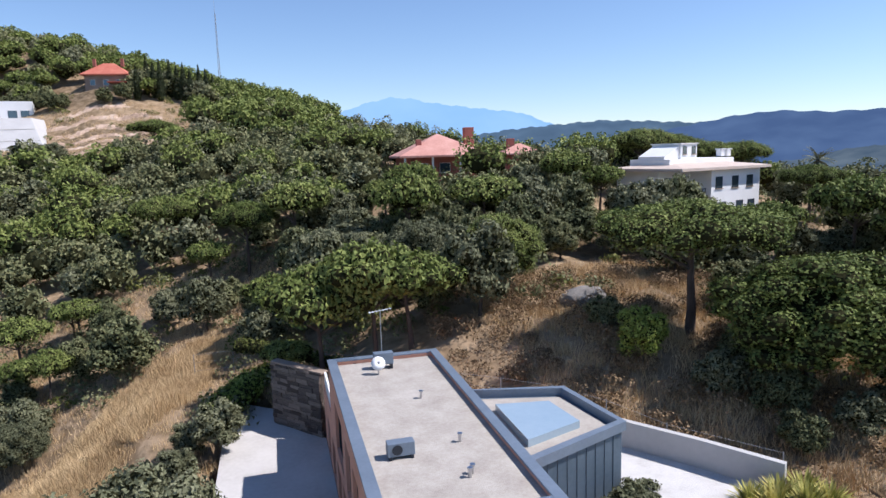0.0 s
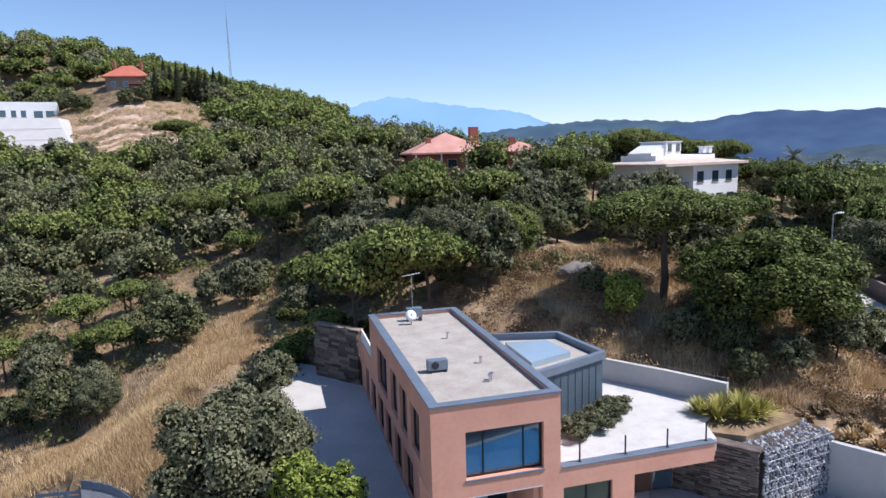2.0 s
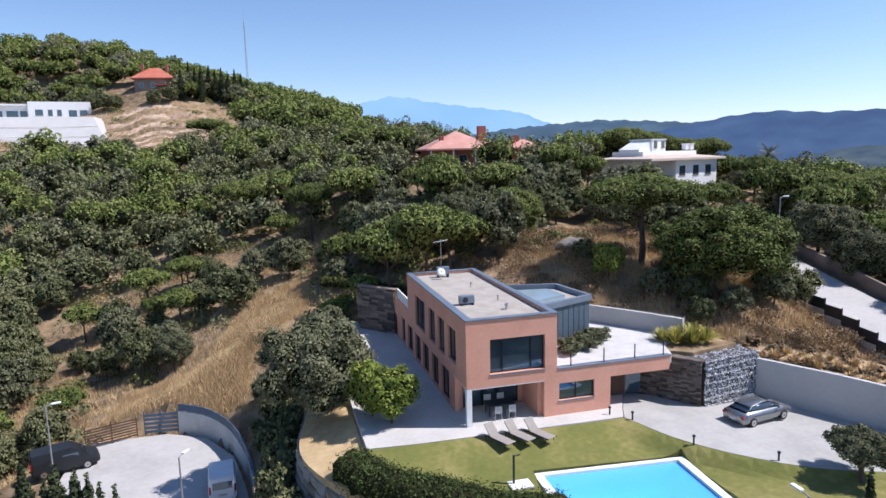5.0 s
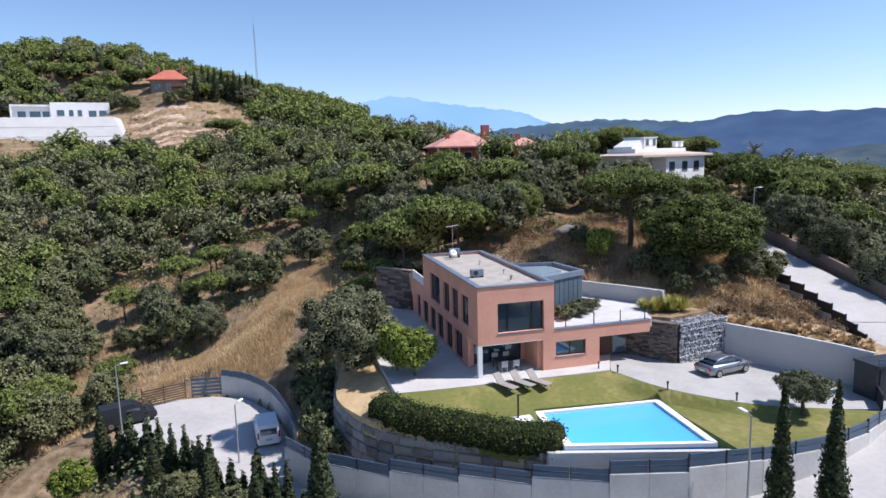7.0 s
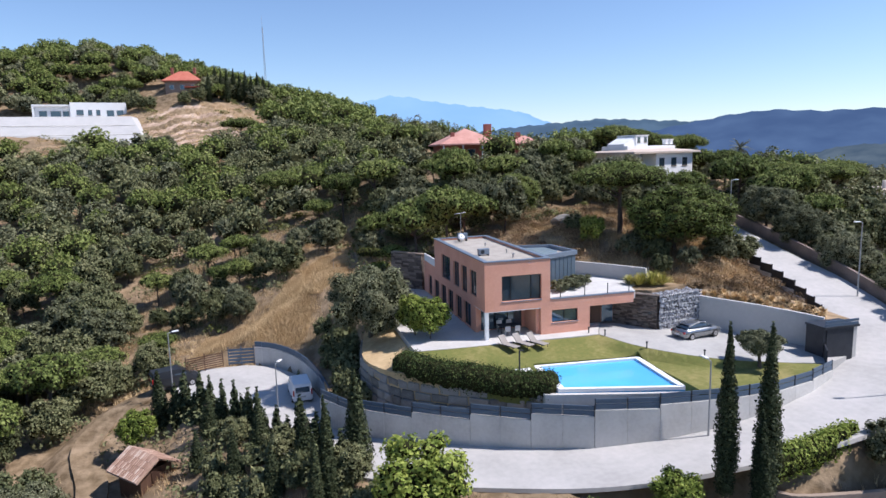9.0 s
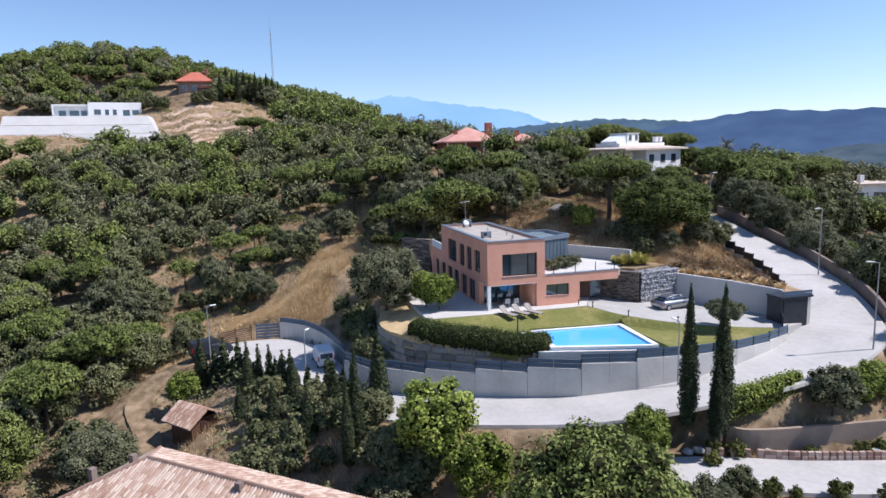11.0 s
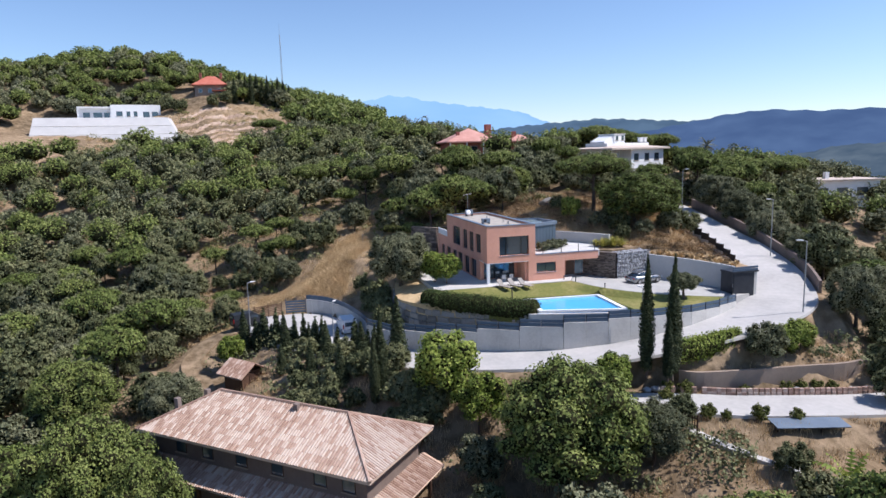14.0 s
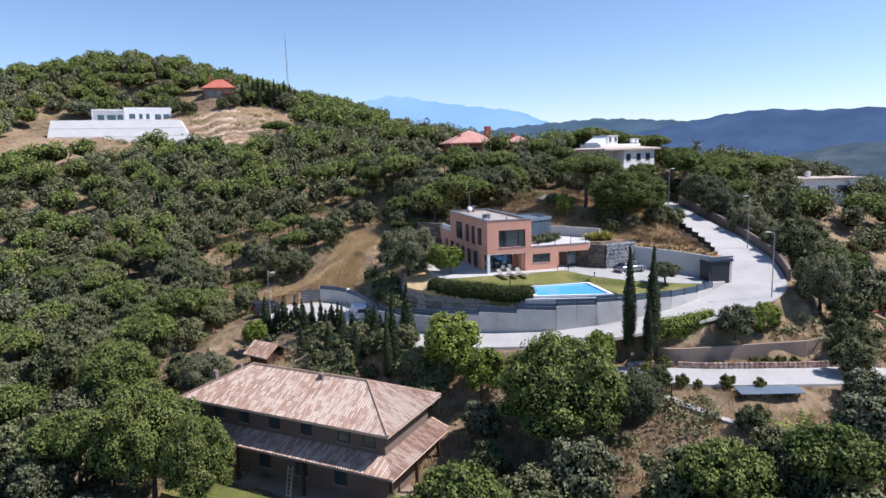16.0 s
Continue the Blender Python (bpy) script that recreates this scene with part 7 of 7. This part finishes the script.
def log_store():
    s = thing("log_store", "open log store with a pale sheet roof", "shed", at=(13.5, -28.6, -8.25), rz=-16)
    part("roof_sheet", bm_box(-0.2, 5.4, -0.5, 1.2, 1.55, 1.63, 0.01, Matrix.Rotation(radians(3), 4, "X")), M_ZINC, s)
    for x in (0, 1.7, 3.4, 5.1):
        part("post", bm_box(x, x + 0.1, -0.1, 0.0, 0, 1.54), M_WOODDARK, s)
    part("back_boards", bm_box(0, 5.2, 0.9, 1.0, 0, 1.55), M_WOODDARK, s)
    rnd = random.Random(2)
    for i in range(60):
        x, z = 0.15 + 0.26 * (i % 19), 0.13 + 0.22 * (i // 19)
        part("log", bm_tube((x, 0.1 + rnd.uniform(-.05, .05), z), (x, 0.8, z), 0.11, n=7), M_LOG, s)


M_LOG = material("cut_logs", [(0.12, 0.08, 0.055), (0.28, 0.20, 0.14)], 3, 0.9, rand=0.6)
log_store()


# ---- undergrowth ----
def undergrowth(name, spots, mat, per, size, r0, h0, label):
    verts, k, faces = [], 0, []
    rnd = random.Random(5)
    zs = land(np.array([s[0] for s in spots]), np.array([s[1] for s in spots]))
    for (x, y), z in zip(spots, zs):
        s = rnd.uniform(0.6, 1.4)
        q = crown_arrays([(0, 0, h0 * s * 0.5, r0 * s, h0 * s * 0.6), (r0 * s * 0.7, 0.3, h0 * s * 0.35, r0 * s * 0.6, h0 * s * 0.45)], per, size, rnd.randint(0, 10 ** 6), 0.5) + np.array((x, y, z))
        verts.append(q)
    v = np.vstack(verts)
    me = bpy.data.meshes.new(name)
    me.from_pydata(v.tolist(), [], np.arange(len(v)).reshape(-1, 3).tolist())
    me.materials.append(mat)
    t = tagged(new(name, me), label, "undergrowth", kind="stuff")
    return t


def spots_in(n, x0, x1, y0, y1, seed, keep):
    rnd = random.Random(seed)
    out = []
    while len(out) < n:
        x, y = rnd.uniform(x0, x1), rnd.uniform(y0, y1)
        p = (np.array([x]), np.array([y]))
        if not (near_line(ROAD, x, y, 4.6) or near_line(LANE, x, y, 2.8) or near_line(TRACK, x, y, 2.2) or inside(GARDEN, *p)[0] or inside(CUL, *p)[0]) and keep(x, y, rnd):
            out.append((x, y))
    return out


clear = lambda x, y: not in_strip(x, y, 1.2) and all((x - a) ** 2 + (y - b) ** 2 > r * r for a, b, r in ((-22.5, -19, 11.5), (-27, 1.5, 3.5), (48, 54, 9), (26, 95, 8), (-70, 146, 14), (18, -28, 9), (-44, 162, 5)))
undergrowth("scrub", spots_in(650, -70, 60, 24, 120, 1, lambda x, y, r: clear(x, y)), M_OAK, 130, 0.16, 1.5, 1.5, "low dark scrub and brambles on the slope")
undergrowth("pale_scrub", spots_in(420, -75, 60, 24, 160, 2, lambda x, y, r: clear(x, y)), M_HEDGE, 120, 0.16, 1.3, 1.2, "light green scrub on the slope")
undergrowth("valley_scrub", spots_in(700, -80, 40, -60, 26, 3, lambda x, y, r: clear(x, y) and (x < -14 or y < -18)), M_OAK, 130, 0.16, 1.5, 1.4, "low dark scrub under the valley trees")
undergrowth("dry_scrub", spots_in(260, 8, 36, -4, 30, 4, lambda x, y, r: True), M_BRUSH, 300, 0.075, 1.0, 0.9, "dry brown scrub above the terrace")


def dry_grass(spots, label):
    rnd = np.random.RandomState(9)
    p = np.array(spots)
    n = 34
    base = np.repeat(p, n, 0) + rnd.normal(size=(len(p) * n, 2)) * 0.35
    z = land(base[:, 0], base[:, 1])
    b = np.column_stack((base, z - 0.05))
    tip = b + np.column_stack((rnd.normal(size=(len(b), 2)) * 0.16, rnd.uniform(0.3, 0.75, len(b))))
    s = rnd.normal(size=(len(b), 2))
    s = np.column_stack((s / np.linalg.norm(s, axis=1, keepdims=True) * 0.022, np.zeros(len(b))))
    v = np.stack((b - s, b + s, tip), 1).reshape(-1, 3)
    me = bpy.data.meshes.new("dry_grass")
    me.from_pydata(v.tolist(), [], np.arange(len(v)).reshape(-1, 3).tolist())
    me.materials.append(M_DRY)
    tagged(new("dry_grass", me), label, "grass", kind="stuff")


dry_grass(spots_in(3600, -27, -6, 19, 44, 16, lambda x, y, r: in_strip(x, y)) + spots_in(1300, -36, 0, 18, 60, 6, lambda x, y, r: True) + spots_in(1700, 12, 36, -6, 32, 7, lambda x, y, r: True)
          + spots_in(1500, -70, -10, 95, 150, 8, lambda x, y, r: True) + spots_in(1400, -40, 30, -40, 5, 9, lambda x, y, r: True), "tall dry yellow grass on the slopes")
bould = thing("boulder", "large grey boulder in the dry grass", "rock", at=(19.0, 24.0, ground_at(19, 24)))
bm = bmesh.new()
bmesh.ops.create_icosphere(bm, subdivisions=3, radius=1)
for v in bm.verts:
    v.co *= 1 + 0.25 * noise.noise(v.co * 1.3)
    v.co = Vector((v.co.x * 1.9, v.co.y * 1.3, v.co.z * 1.0))
part("rock", bm, M_ROCKERY, bould)

# earth behind the drive wall
draped("upper_bank", [(19.9, 0.6), (20.75, 0.0), (23.45, -3.9), (25.15, -6.5), (26.2, -8.3), (28.9, -8.2), (29.0, -3.5), (27.6, 1.2), (23, 4.2), (19.2, 4.2)],
       lambda x, y: 1.9 + 0.05 * (y - 1) - 0.04 * (x - 22) + 0.12 * max(0.0, y - 1), M_SOIL, "dry earth bank above the drive wall", 0.8, 3.0)
for x, y, s in ((22.4, 0.2, 0.7), (24.2, -2.0, 0.8), (25.6, -4.2, 0.8), (26.4, -6.2, 0.7), (23.2, 1.2, 0.9), (21.2, 2.2, 0.8), (22.6, 2.6, 0.9), (24.0, 1.6, 0.8), (25.4, 0.4, 0.9), (26.6, -1.6, 0.9), (26.8, -3.6, 0.8), (27.4, -5.4, 0.8), (24.8, 2.6, 0.9), (27.8, -0.4, 0.8)):
    place(BRUSH, x, y, s * 0.6, x * 80, s * 0.5, z=1.9 - 0.04 * (x - 22) + 0.05 * (y - 1) + 0.12 * max(0.0, y - 1))

RB = random.Random(31)
for i in range(34):
    u, v = RB.uniform(0, 1), RB.uniform(0.25, 3.2)
    x, y = 20.9 + 5.2 * u + 0.82 * v, 0.3 - 8.2 * u + 0.57 * v
    if x < 28.4:
        blades("grass_tuft", x, y, 1.85 + 0.05 * (y - 1) - 0.04 * (x - 22) + 0.12 * max(0.0, y - 1), 130, RB.uniform(0.6, 1.0), 40 + i, "tuft of tall dry tan grass above the drive wall", M_DRY)


for t in (*OAKS, *PINES, SHRUB_GREY, BIG_OAK, BIG_PINE, ROUND_PINE, LIGHT, OLIVE, SHRUB, BRUSH, BUSH, CYPRESS, SMALL_CYPRESS, CONIFER):
    drop_proto(t)
